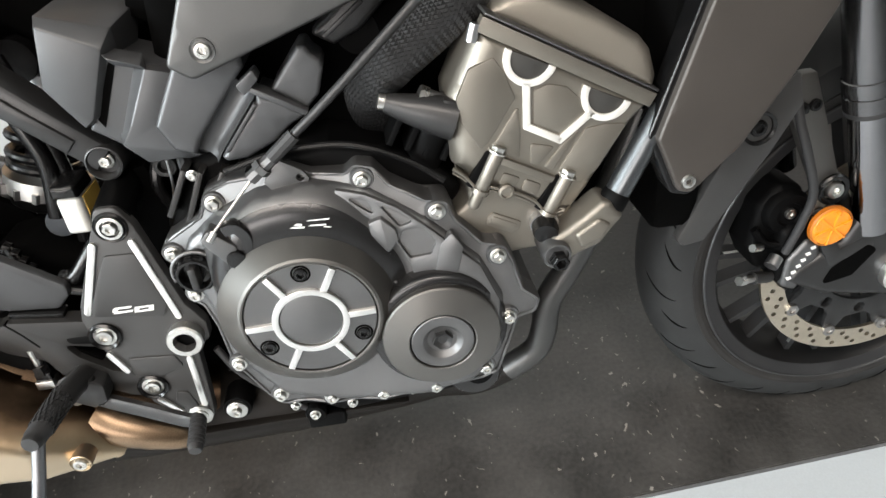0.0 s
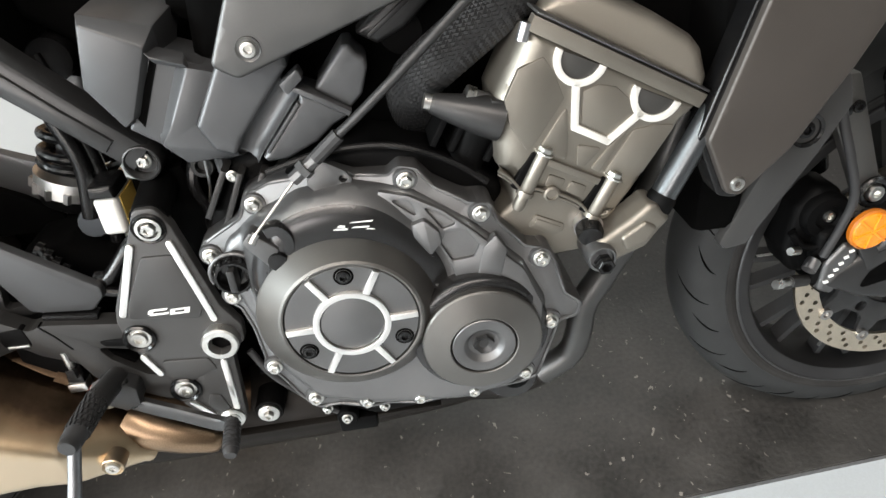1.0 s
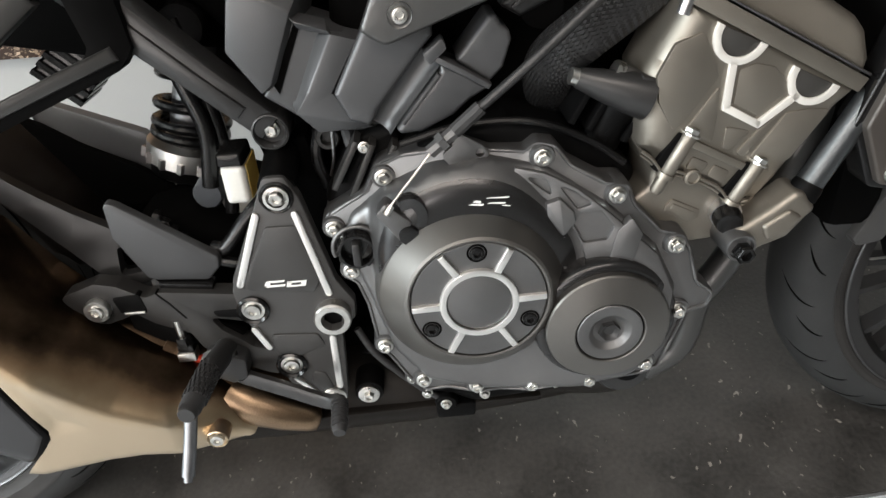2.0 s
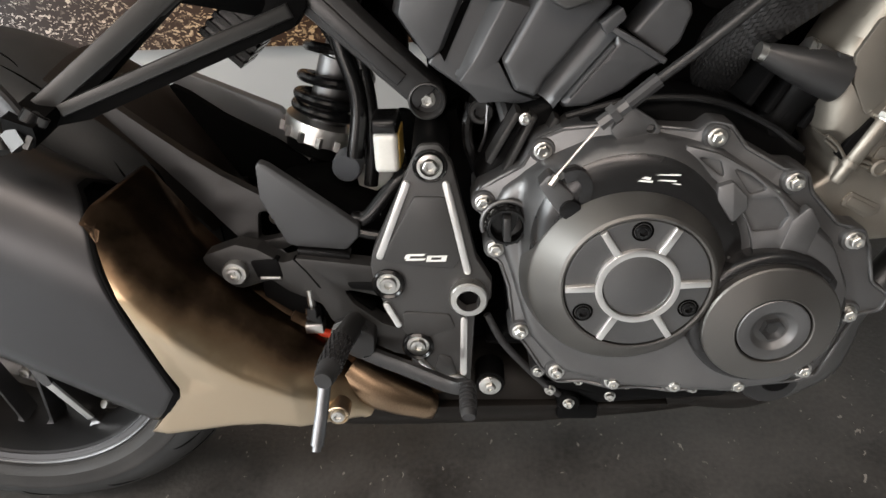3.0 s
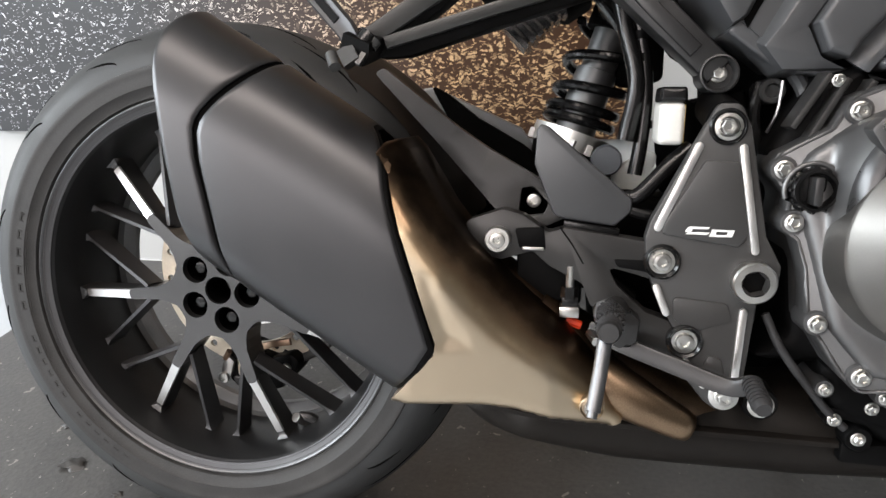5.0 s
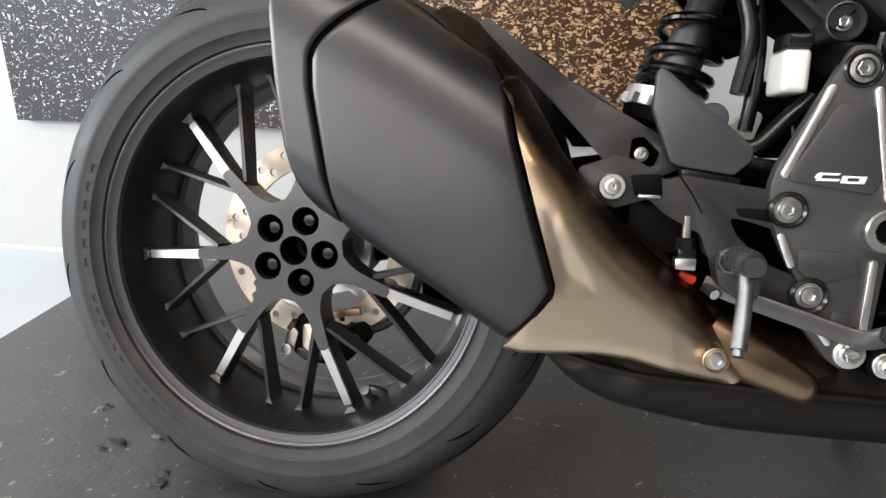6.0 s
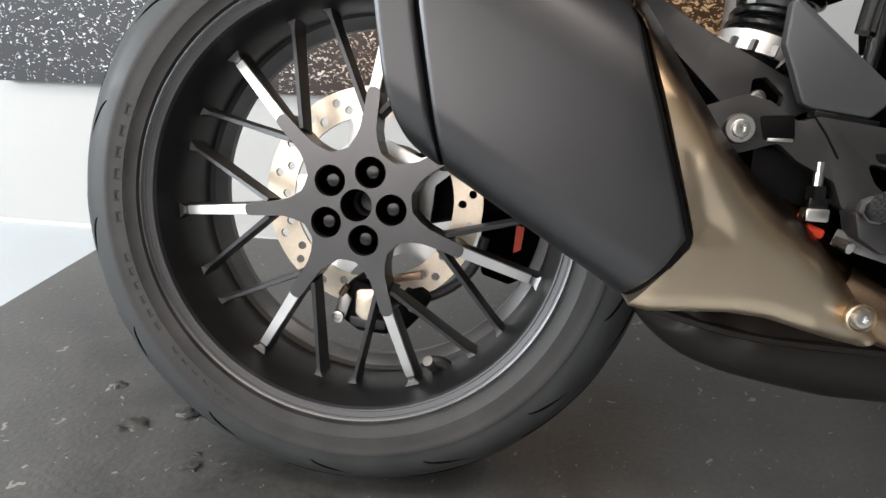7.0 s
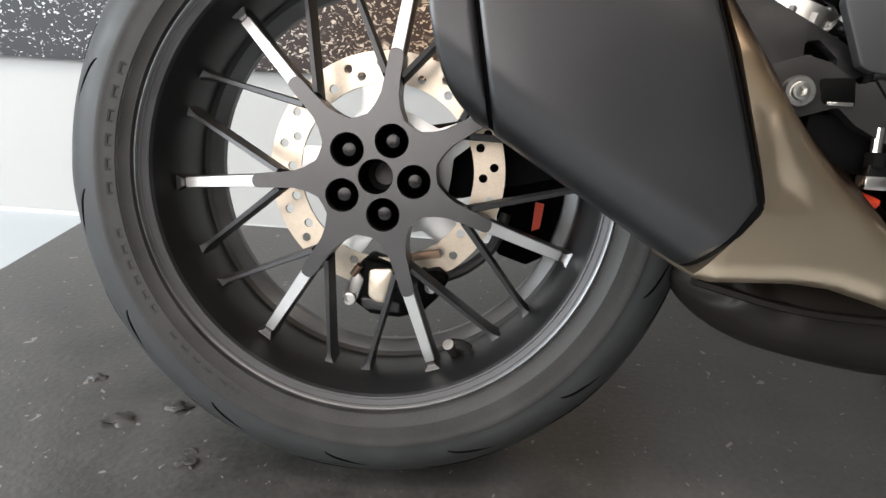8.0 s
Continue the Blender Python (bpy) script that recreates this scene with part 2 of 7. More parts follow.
def mat_print():
    """A photographic print: pale chips on black, turning rust-brown along the board."""
    m = mat("printed_board", (0.02, 0.02, 0.022), 0.5, 0.0, 0.2, 300, 6, 0.03)
    n, l = m.node_tree.nodes, m.node_tree.links
    b = n["Principled BSDF"]
    tc = n["Texture Coordinate"]
    warp = n.new("ShaderNodeTexNoise")
    warp.inputs["Scale"].default_value = 45
    add = n.new("ShaderNodeVectorMath")
    add.operation = "MULTIPLY_ADD"
    add.inputs[1].default_value = (0.035, 0.035, 0.035)
    l.new(tc.outputs["Object"], warp.inputs["Vector"])
    l.new(warp.outputs["Color"], add.inputs[0])
    l.new(tc.outputs["Object"], add.inputs[2])
    chips = []
    for scale, rot in ((56, 0.6), (94, -0.7), (72, 1.5)):
        mp = n.new("ShaderNodeMapping")
        mp.inputs["Scale"].default_value = (1.0, 1.0, 2.2)
        mp.inputs["Rotation"].default_value = (0, rot, 0)
        l.new(add.outputs[0], mp.inputs["Vector"])
        v = n.new("ShaderNodeTexVoronoi")
        v.inputs["Scale"].default_value = scale
        l.new(mp.outputs[0], v.inputs["Vector"])
        chips.append(v)
    # the brown share grows with x over the board
    sepx = n.new("ShaderNodeSeparateXYZ")
    l.new(tc.outputs["Object"], sepx.inputs[0])
    wob = n.new("ShaderNodeTexNoise")
    wob.inputs["Scale"].default_value = 4
    l.new(tc.outputs["Object"], wob.inputs["Vector"])
    wadd = n.new("ShaderNodeMath")
    wadd.operation = "MULTIPLY_ADD"
    wadd.inputs[1].default_value = 0.08
    l.new(wob.outputs["Fac"], wadd.inputs[0])
    l.new(sepx.outputs["X"], wadd.inputs[2])
    brown = n.new("ShaderNodeMapRange")
    brown.inputs["From Min"].default_value, brown.inputs["From Max"].default_value = -0.55, 0.15
    l.new(wadd.outputs[0], brown.inputs["Value"])
    # ground and chip colours
    ground = n.new("ShaderNodeMix")
    ground.data_type = "RGBA"
    ground.inputs["A"].default_value = (0.022, 0.022, 0.024, 1)
    ground.inputs["B"].default_value = (0.045, 0.019, 0.008, 1)
    l.new(brown.outputs["Result"], ground.inputs["Factor"])
    pale = n.new("ShaderNodeMix")
    pale.data_type = "RGBA"
    pale.inputs["A"].default_value = (0.60, 0.60, 0.61, 1)
    pale.inputs["B"].default_value = (0.60, 0.40, 0.22, 1)
    l.new(brown.outputs["Result"], pale.inputs["Factor"])
    size = n.new("ShaderNodeMapRange")
    size.inputs["To Min"].default_value, size.inputs["To Max"].default_value = 0.26, 0.36
    l.new(brown.outputs["Result"], size.inputs["Value"])
    colour = ground.outputs["Result"]
    for k, v in enumerate(chips):
        lt = n.new("ShaderNodeMath")
        lt.operation = "LESS_THAN"
        l.new(v.outputs["Distance"], lt.inputs[0])
        l.new(size.outputs["Result"], lt.inputs[1])
        sep = n.new("ShaderNodeSeparateColor")
        l.new(v.outputs["Color"], sep.inputs[0])
        amt = n.new("ShaderNodeMapRange")
        amt.inputs["From Min"].default_value, amt.inputs["From Max"].default_value = 0.35 if k else 0.2, 0.85
        l.new(sep.outputs[0], amt.inputs["Value"])
        mul = n.new("ShaderNodeMath")
        mul.operation = "MULTIPLY"
        l.new(lt.outputs[0], mul.inputs[0])
        l.new(amt.outputs["Result"], mul.inputs[1])
        if k == 2:                             # the third lot lies among the brown chips only
            more = n.new("ShaderNodeMath")
            more.operation = "MULTIPLY"
            l.new(mul.outputs[0], more.inputs[0])
            l.new(brown.outputs["Result"], more.inputs[1])
            mul = more
        mix = n.new("ShaderNodeMix")
        mix.data_type = "RGBA"
        l.new(mul.outputs[0], mix.inputs["Factor"])
        l.new(colour, mix.inputs["A"])
        l.new(pale.outputs["Result"], mix.inputs["B"])
        colour = mix.outputs["Result"]
    l.new(colour, b.inputs["Base Color"])
    return m


MAT = mat_floor()
PRINT = mat_print()
WALL = mat("white_wall_paint", (0.375, 0.378, 0.372), 0.7, 0.0, 0.03, 400, 3, 0.08)
FLOORM = mat("pale_grey_floor", (0.44, 0.475, 0.50), 0.4, 0.0, 0.06, 300, 4, 0.05)
GREYWALL = mat("grey_wall_paint", (0.14, 0.14, 0.135), 0.7, 0.0, 0.05, 400, 3, 0.08)
CEIL = mat("ceiling_paint", (0.40, 0.40, 0.39), 0.8, 0.0, 0.03, 300, 3, 0.05)


# ---- building tools ----
from mathutils import geometry


def finish(name, bm, material, parent, label="", sharp=35):
    bmesh.ops.recalc_face_normals(bm, faces=bm.faces)
    bm.faces.ensure_lookup_table()
    cap = bm.faces.layers.int.get("cap")
    level = [f.index for f in bm.faces if f[cap]] if cap else []
    me = bpy.data.meshes.new(name)
    bm.to_mesh(me)
    bm.free()
    me.materials.append(material)
    me.shade_smooth()
    for i in level:
        me.polygons[i].use_smooth = False      # flat caps keep their own normal
    me.set_sharp_from_angle(angle=radians(sharp))
    ob = new(name, me)
    if parent is not None:
        ob.parent = parent
    if label:
        ob["label"] = label
    return ob


def part(name, bm, material, parent, label="", sharp=35):
    """One mesh object under a thing or under a part."""
    return finish(name, bm, material, parent, label, sharp)


def box(x0, x1, y0, y1, z0, z1, bevel=0.0, bm=None):
    bm = bm or bmesh.new()
    r = bmesh.ops.create_cube(bm, size=1.0, matrix=Matrix.Translation(((x0 + x1) / 2, (y0 + y1) / 2, (z0 + z1) / 2)) @ Matrix.Diagonal((x1 - x0, y1 - y0, z1 - z0, 1)))
    if bevel:
        es = list({e for v in r["verts"] for e in v.link_edges})
        bmesh.ops.bevel(bm, geom=es, offset=bevel, segments=2, profile=0.5, affect="EDGES")
    return bm


def rounded(pts, r, n=4):
    """An outline with its corners rounded off; r is one radius or one for each corner."""
    out = []
    k = len(pts)
    for i in range(k):
        rad = r[i] if isinstance(r, (list, tuple)) else r
        p = Vector(pts[i])
        a, b = Vector(pts[i - 1]) - p, Vector(pts[(i + 1) % k]) - p
        la, lb = a.length, b.length
        if rad <= 0 or la < 1e-6 or lb < 1e-6:
            out.append(tuple(p))
            continue
        a, b = a / la, b / lb
        half = a.angle(b, 0.1) / 2
        d = min(rad / max(math.tan(half), 0.05), 0.48 * la, 0.48 * lb)
        for j in range(n + 1):
            t = j / n
            q = (p + a * d) * (1 - t) ** 2 + p * 2 * t * (1 - t) + (p + b * d) * t ** 2
            out.append(tuple(q))
    return out


def resample(pts, step):
    out = []
    k = len(pts)
    for i in range(k):
        a, b = Vector(pts[i]), Vector(pts[(i + 1) % k])
        m = max(1, int((b - a).length / step))
        out += [tuple(a.lerp(b, j / m)) for j in range(m)]
    return out


def circle(cx, cz, r, n=20, start=0.0):
    return [(cx + r * math.cos(start + 2 * math.pi * i / n), cz + r * math.sin(start + 2 * math.pi * i / n)) for i in range(n)]


def capsules(a, b, r0, r1=None, n=8):
    """The outline round two discs and the bar between them."""
    r1 = r0 if r1 is None else r1
    ang = math.atan2(b[1] - a[1], b[0] - a[0])
    out = []
    for c, r, s in ((a, r0, ang + math.pi / 2), (b, r1, ang - math.pi / 2)):
        out += [(c[0] + r * math.cos(s + math.pi * i / n), c[1] + r * math.sin(s + math.pi * i / n)) for i in range(n + 1)]
    return out


def plate(outline, y0, y1, bevel=0.0, holes=(), shear=None, seg=2):
    """A plate of that outline in x and z from its outer face y0 to y1, with holes through it."""
    bm = bmesh.new()
    loops = [[bm.verts.new((x, y0, z)) for x, z in loop] for loop in (outline, *holes)]
    if holes:
        edges = [bm.edges.new((vs[i - 1], vs[i])) for vs in loops for i in range(len(vs))]
        bmesh.ops.triangle_fill(bm, edges=edges, use_beauty=True, use_dissolve=False)
    else:
        bm.faces.new(loops[0])
    front = list(bm.faces)
    back = {v: bm.verts.new((v.co.x, y1, v.co.z)) for v in list(bm.verts)}
    for f in front:
        bm.faces.new([back[v] for v in reversed(f.verts)])
    for vs in loops:
        for i in range(len(vs)):
            bm.faces.new((vs[i - 1], vs[i], back[vs[i]], back[vs[i - 1]]))
    bmesh.ops.recalc_face_normals(bm, faces=bm.faces)
    if bevel:
        es = [e for e in bm.edges if abs(e.verts[0].co.y - y0) < 1e-7 and abs(e.verts[1].co.y - y0) < 1e-7 and len(e.link_faces) == 2
              and any(abs(f.calc_center_median().y - y0) > 1e-6 for f in e.link_faces)]
        bmesh.ops.bevel(bm, geom=es, offset=bevel, segments=seg, profile=0.5, affect="EDGES", clamp_overlap=True)
    bm.normal_update()
    cap = bm.faces.layers.int.new("cap")
    for f in bm.faces:
        f[cap] = abs(f.normal.y) > 0.9999
    lean_y(bm, shear)
    return bm


def lean_y(bm, shear):
    """Tilts a plate: shear is (slope along x, slope along z, x0, z0)."""
    if shear:
        ax, az, x0, z0 = shear
        for v in bm.verts:
            v.co.y += ax * (v.co.x - x0) + az * (v.co.z - z0)


def pillow(outline, y_face, y_back, radius, shear=None, seg=5, step=0.012, crown=0.0):
    """A shell of that outline whose face curves back to its rim; radius is a number or a function of (x, z) along the rim; crown bulges the face."""
    pts = resample(outline, step)
    k = len(pts)
    A = np.array(pts)
    B = np.roll(A, -1, axis=0)
    mid = (A + B) / 2
    rad = np.array([radius(*m) if callable(radius) else radius for m in mid])
    AB = B - A
    L2 = (AB ** 2).sum(1) + 1e-12

    def dist(P):
        P = np.atleast_2d(P)
        t = np.clip(((P[:, None] - A[None]) * AB[None]).sum(2) / L2, 0, 1)
        return np.sqrt((((A[None] + t[..., None] * AB[None]) - P[:, None]) ** 2).sum(2))

    def inside(P):
        P = np.atleast_2d(P)
        x, y = P[:, :1], P[:, 1:]
        hit = ((A[None, :, 1] > y) != (B[None, :, 1] > y)) & (x < (B - A)[None, :, 0] * (y - A[None, :, 1]) / (AB[None, :, 1] + 1e-15) + A[None, :, 0])
        return hit.sum(1) % 2 == 1

    sgn = 1 if (A[:, 0] * B[:, 1] - B[:, 0] * A[:, 1]).sum() > 0 else -1
    nor = np.stack([-AB[:, 1], AB[:, 0]], 1) / np.sqrt(L2)[:, None] * sgn
    vn = nor + np.roll(nor, 1, axis=0)
    vn /= np.sqrt((vn ** 2).sum(1))[:, None] + 1e-9
    vn /= np.maximum(0.5, (vn * nor).sum(1))[:, None]
    vr = (rad + np.roll(rad, 1)) / 2
    extra = []
    for q in range(1, seg + 1):
        fr = 1 - math.cos(math.pi / 2 * q / seg)
        C = A + vn * (vr * fr)[:, None]
        ok = inside(C) & (dist(C).min(1) > 0.93 * vr * fr)
        extra.append(C[ok])
    lo, hi = A.min(0), A.max(0)
    g = step * 1.2 if callable(radius) else max(step * 1.6, (hi - lo).max() / 26)
    G = np.array([(x, z) for x in np.arange(lo[0], hi[0], g) for z in np.arange(lo[1], hi[1], g)])
    if len(G):
        d = dist(G).min(1)
        near = 0.5 * g if callable(radius) else rad.max() * 1.02 + 0.3 * step
        extra.append(G[inside(G) & (d > near)])
    V = np.concatenate([A] + extra)
    r = geometry.delaunay_2d_cdt([Vector(p) for p in V], [(i, (i + 1) % k) for i in range(k)], [], 1, 1e-6)
    W = np.array([tuple(p) for p in r[0]])
    D = dist(W)
    f = np.clip(1 - D / np.maximum(rad, 1e-9)[None], 0, 1)
    drop = (rad[None] * (1 - np.sqrt(np.maximum(0, 1 - f ** 2)))).max(1)
    dm = D.min(1)
    bulge = crown * (1 - np.exp(-dm / max(1e-6, 0.35 * dm.max()))) if crown else 0 * dm
    bm = bmesh.new()
    vs = [bm.verts.new((x, y_face + dr - bu, z)) for (x, z), dr, bu in zip(W, drop, bulge)]
    for f in r[2]:
        bm.faces.new([vs[i] for i in f])
    where = {}
    for new_i, olds in enumerate(r[3]):
        for o in olds:
            where[o] = new_i
    loop = [where[i] for i in range(k)]
    back = [bm.verts.new((W[i][0], y_back, W[i][1])) for i in loop]
    for i in range(k):
        if loop[i - 1] != loop[i]:
            bm.faces.new((vs[loop[i - 1]], vs[loop[i]], back[i], back[i - 1]))
    bm.faces.new(back)
    lean_y(bm, shear)
    return bm


def roll(d, wide, deep):
    """How far a rounded edge has fallen away at distance d from it."""
    f = np.clip(1 - d / wide, 0, 1)
    return deep * (1 - np.sqrt(np.maximum(0, 1 - f ** 2)))


def line_distance(W, line):
    """The distance of points from a line of points."""
    A, B = np.array(line[:-1]), np.array(line[1:])
    AB = B - A
    t = np.clip(((W[:, None] - A[None]) * AB[None]).sum(2) / ((AB ** 2).sum(1) + 1e-12), 0, 1)
    return np.sqrt((((A[None] + t[..., None] * AB[None]) - W[:, None]) ** 2).sum(2)).min(1)


def relief(outline, y_of, y_back, step=0.005, heat=None, lines=()):
    """A shell of that outline whose face lies at y_of(points); its edges follow the given lines."""
    pts = resample(outline, step)
    k = len(pts)
    A = np.array(pts)
    B = np.roll(A, -1, axis=0)
    lo, hi = A.min(0), A.max(0)
    G = np.array([(x, z) for x in np.arange(lo[0], hi[0], step) for z in np.arange(lo[1], hi[1], step)])
    x, y = G[:, :1], G[:, 1:]
    hit = ((A[None, :, 1] > y) != (B[None, :, 1] > y)) & (x < (B - A)[None, :, 0] * (y - A[None, :, 1]) / ((B - A)[None, :, 1] + 1e-15) + A[None, :, 0])
    G = G[(hit.sum(1) % 2 == 1) & (line_distance(G, pts + pts[:1]) > 0.45 * step)]
    edges = [(i, (i + 1) % k) for i in range(k)]
    for line in lines:
        G = G[line_distance(G, line) > 0.45 * step]
    fixed = A
    for line in lines:
        fine = resample(line, step)
        fine = [p for p in fine[:len(fine) - max(1, int((Vector(line[0]) - Vector(line[-1])).length / step))]] if line[0] != line[-1] else fine
        edges += [(len(fixed) + i, len(fixed) + i + 1) for i in range(len(fine) - 1)]
        fixed = np.concatenate([fixed, np.array(fine)])
    r = geometry.delaunay_2d_cdt([Vector(p) for p in np.concatenate([fixed, G])], edges, [], 1, 1e-6)
    W = np.array([tuple(p) for p in r[0]])
    Y = y_of(W)
    bm = bmesh.new()
    vs = [bm.verts.new((p[0], yy, p[1])) for p, yy in zip(W, Y)]
    lay = bm.loops.layers.uv.verify()
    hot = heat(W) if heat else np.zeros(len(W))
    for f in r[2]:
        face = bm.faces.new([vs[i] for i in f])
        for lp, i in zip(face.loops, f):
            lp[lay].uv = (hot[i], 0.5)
    where = {o: n for n, olds in enumerate(r[3]) for o in olds}
    loop = [where[i] for i in range(k)]
    back = [bm.verts.new((W[i][0], y_back, W[i][1])) for i in loop]
    for i in range(k):
        if loop[i - 1] != loop[i]:
            face = bm.faces.new((vs[loop[i - 1]], vs[loop[i]], back[i], back[i - 1]))
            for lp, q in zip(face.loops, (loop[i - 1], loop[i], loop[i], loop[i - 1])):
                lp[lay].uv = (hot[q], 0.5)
    bm.faces.new(back)
    return bm


def skin(rows, cap=True):
    """A closed sheet over rows of points, each row a ring."""
    bm = bmesh.new()
    vs = [[bm.verts.new(p) for p in row] for row in rows]
    for a, b in zip(vs, vs[1:]):
        for i in range(len(a)):
            bm.faces.new((a[i - 1], a[i], b[i], b[i - 1]))
    if cap:
        bm.faces.new(vs[0])
        bm.faces.new(vs[-1])
    return bm


def lathe(profile, cx, cz, seg=48, bm=None):
    """A turned body about an axis along y: profile of (radius, y)."""
    bm = bm or bmesh.new()
    rings = []
    for r, y in profile:
        if r < 1e-6:
            rings.append([bm.verts.new((cx, y, cz))])
        else:
            rings.append([bm.verts.new((cx + r * math.cos(2 * math.pi * i / seg), y, cz + r * math.sin(2 * math.pi * i / seg))) for i in range(seg)])
    for a, b in zip(rings, rings[1:]):
        for i in range(seg):
            if len(a) == 1 and len(b) == 1:
                continue
            if len(a) == 1:
                bm.faces.new((a[0], b[i], b[i - 1]))
            elif len(b) == 1:
                bm.faces.new((a[i - 1], a[i], b[0]))
            else:
                bm.faces.new((a[i - 1], a[i], b[i], b[i - 1]))
    return bm


def sweep(path, section, scales=None, up=(0, 1, 0), bm=None, cap=True, uv=None):
    """A section of (u, v) offsets carried along a path; v lies along up."""
    bm = bm or bmesh.new()
    path = [Vector(p) for p in path]
    scales = scales or [1.0] * len(path)
    lay = bm.loops.layers.uv.verify() if uv else None
    rings, along = [], 0.0
    dist = []
    for i, p in enumerate(path):
        t = (path[min(i + 1, len(path) - 1)] - path[max(i - 1, 0)]).normalized()
        v = Vector(up) - t * t.dot(Vector(up))
        v = v.normalized() if v.length > 1e-4 else t.orthogonal().normalized()
        u = t.cross(v)
        s = scales[i] if isinstance(scales[i], (tuple, list)) else (scales[i], scales[i])
        rings.append([bm.verts.new(p + u * a * s[0] + v * b * s[1]) for a, b in section])
        along += (p - path[i - 1]).length if i else 0
        dist.append(along)
    k = len(section)
    for q, (a, b) in enumerate(zip(rings, rings[1:])):
        for i in range(k):
            f = bm.faces.new((a[i - 1], a[i], b[i], b[i - 1]))
            if uv:
                j0, j1 = (i if i else k) - 1, i if i else k
                for lp, (uu, dd) in zip(f.loops, ((j0, dist[q]), (j1, dist[q]), (j1, dist[q + 1]), (j0, dist[q + 1]))):
                    lp[lay].uv = (uu / k * uv[0], dd * uv[1])
    if cap:
        bm.faces.new(rings[0])
        bm.faces.new(rings[-1])
    return bm


def ring_section(r, n=12):
    return [(r * math.cos(2 * math.pi * i / n), r * math.sin(2 * math.pi * i / n)) for i in range(n)]


def curve(pts, n=8):
    """A smooth path through the points."""
    P = [Vector(p) for p in pts]
    P = [P[0] * 2 - P[1]] + P + [P[-1] * 2 - P[-2]]
    out = []
    for i in range(1, len(P) - 2):
        a, b, c, d = P[i - 1:i + 3]
        for j in range(n):
            t = j / n
            out.append(0.5 * ((2 * b) + (c - a) * t + (2 * a - 5 * b + 4 * c - d) * t * t + (3 * b - a - 3 * c + d) * t ** 3))
    return out + [P[-2]]


def tube(pts, r, n=12, smooth=6, bm=None):
    path = curve(pts, smooth) if smooth else pts
    return sweep(path, ring_section(r, n), bm=bm)


def bar2(pts, w, y0, y1, bevel=0.0):
    """A flat bar along a line in x and z, from its outer face y0 to y1."""
    left, right = [], []
    P = [Vector(p) for p in pts]
    for i, p in enumerate(P):
        t = (P[min(i + 1, len(P) - 1)] - P[max(i - 1, 0)]).normalized()
        if 0 < i < len(P) - 1:
            t = ((P[i] - P[i - 1]).normalized() + (P[i + 1] - P[i]).normalized()).normalized()
        nn = Vector((-t.y, t.x))
        if 0 < i < len(P) - 1:
            nn = nn / max(0.4, nn.dot(Vector((-(P[i] - P[i - 1]).y, (P[i] - P[i - 1]).x)).normalized()))
        ww = w[i] if isinstance(w, (list, tuple)) else w
        left.append(tuple(p + nn * ww / 2))
        right.append(tuple(p - nn * ww / 2))
    return plate(left + right[::-1], y0, y1, bevel)


def solid(verts, faces, bevel=0.0):
    """A faceted body from its corners and faces."""
    bm = bmesh.new()
    vs = [bm.verts.new(v) for v in verts]
    for f in faces:
        bm.faces.new([vs[i] for i in f])
    bmesh.ops.recalc_face_normals(bm, faces=bm.faces)
    if bevel:
        bmesh.ops.bevel(bm, geom=[e for e in bm.edges if len(e.link_faces) == 2 and e.calc_face_angle(0) > 0.15], offset=bevel, segments=2, profile=0.5, affect="EDGES", clamp_overlap=True)
    return bm


SHARED = {}


def bolt_mesh(kind):
    """Fasteners of radius 1 that face -y: 'socket' has a hexagon recess, 'flange' a raised hexagon on a washer, 'dark' a recessed cap."""
    if kind in SHARED:
        return SHARED[kind]
    bm = bmesh.new()
    if kind == "flange":
        lathe([(0.0, 0.0), (1.0, 0.0), (1.0, -0.18), (0.9, -0.26), (0.72, -0.28)], 0, 0, 24, bm)
        hexa = circle(0, 0, 0.72, 6)
        a = [bm.verts.new((x, -0.26, z)) for x, z in hexa]
        b = [bm.verts.new((x, -0.80, z)) for x, z in hexa]
        c = [bm.verts.new((x * 0.86, -0.88, z * 0.86)) for x, z in hexa]
        d = [bm.verts.new((x * 0.5, -0.86, z * 0.5)) for x, z in hexa]
        e = [bm.verts.new((x * 0.42, -0.62, z * 0.42)) for x, z in hexa]
        loops = [a, b, c, d, e]
    else:
        lathe([(0.0, 0.0), (1.0, 0.0), (1.0, -0.45), (0.9, -0.62), (0.62, -0.66)], 0, 0, 24, bm)
        loops = [[bm.verts.new((x * s, y, z * s)) for x, z in circle(0, 0, 1.0, 6)] for s, y in ((0.64, -0.655), (0.52, -0.66), (0.46, -0.25))]
    for a, b in zip(loops, loops[1:]):
        for i in range(6):
            bm.faces.new((a[i - 1], a[i], b[i], b[i - 1]))
    bm.faces.new(loops[-1])
    bmesh.ops.recalc_face_normals(bm, faces=bm.faces)
    me = bpy.data.meshes.new("bolt")
    bm.to_mesh(me)
    bm.free()
    me.materials.append({"flange": ZINC, "socket": ZINC, "dark": GLOSS}[kind])
    me.shade_smooth()
    me.set_sharp_from_angle(angle=radians(35))
    SHARED[kind] = me
    return me


def bolt(x, y, z, r, parent, kind="socket", label="", name="bolt"):
    ob = new(name, bolt_mesh(kind))
    ob.parent = parent
    ob.location = (x, y, z)
    ob.scale = (r, r, r)
    ob.rotation_euler = (0, random.uniform(0, 1.0), 0)
    if label:
        ob["label"] = label
    return ob


# ---- the showroom ----
def structure(name, bm, material, label, category):
    return tagged(finish(name, bm, material, None, "", 30), label, category, kind="structure")


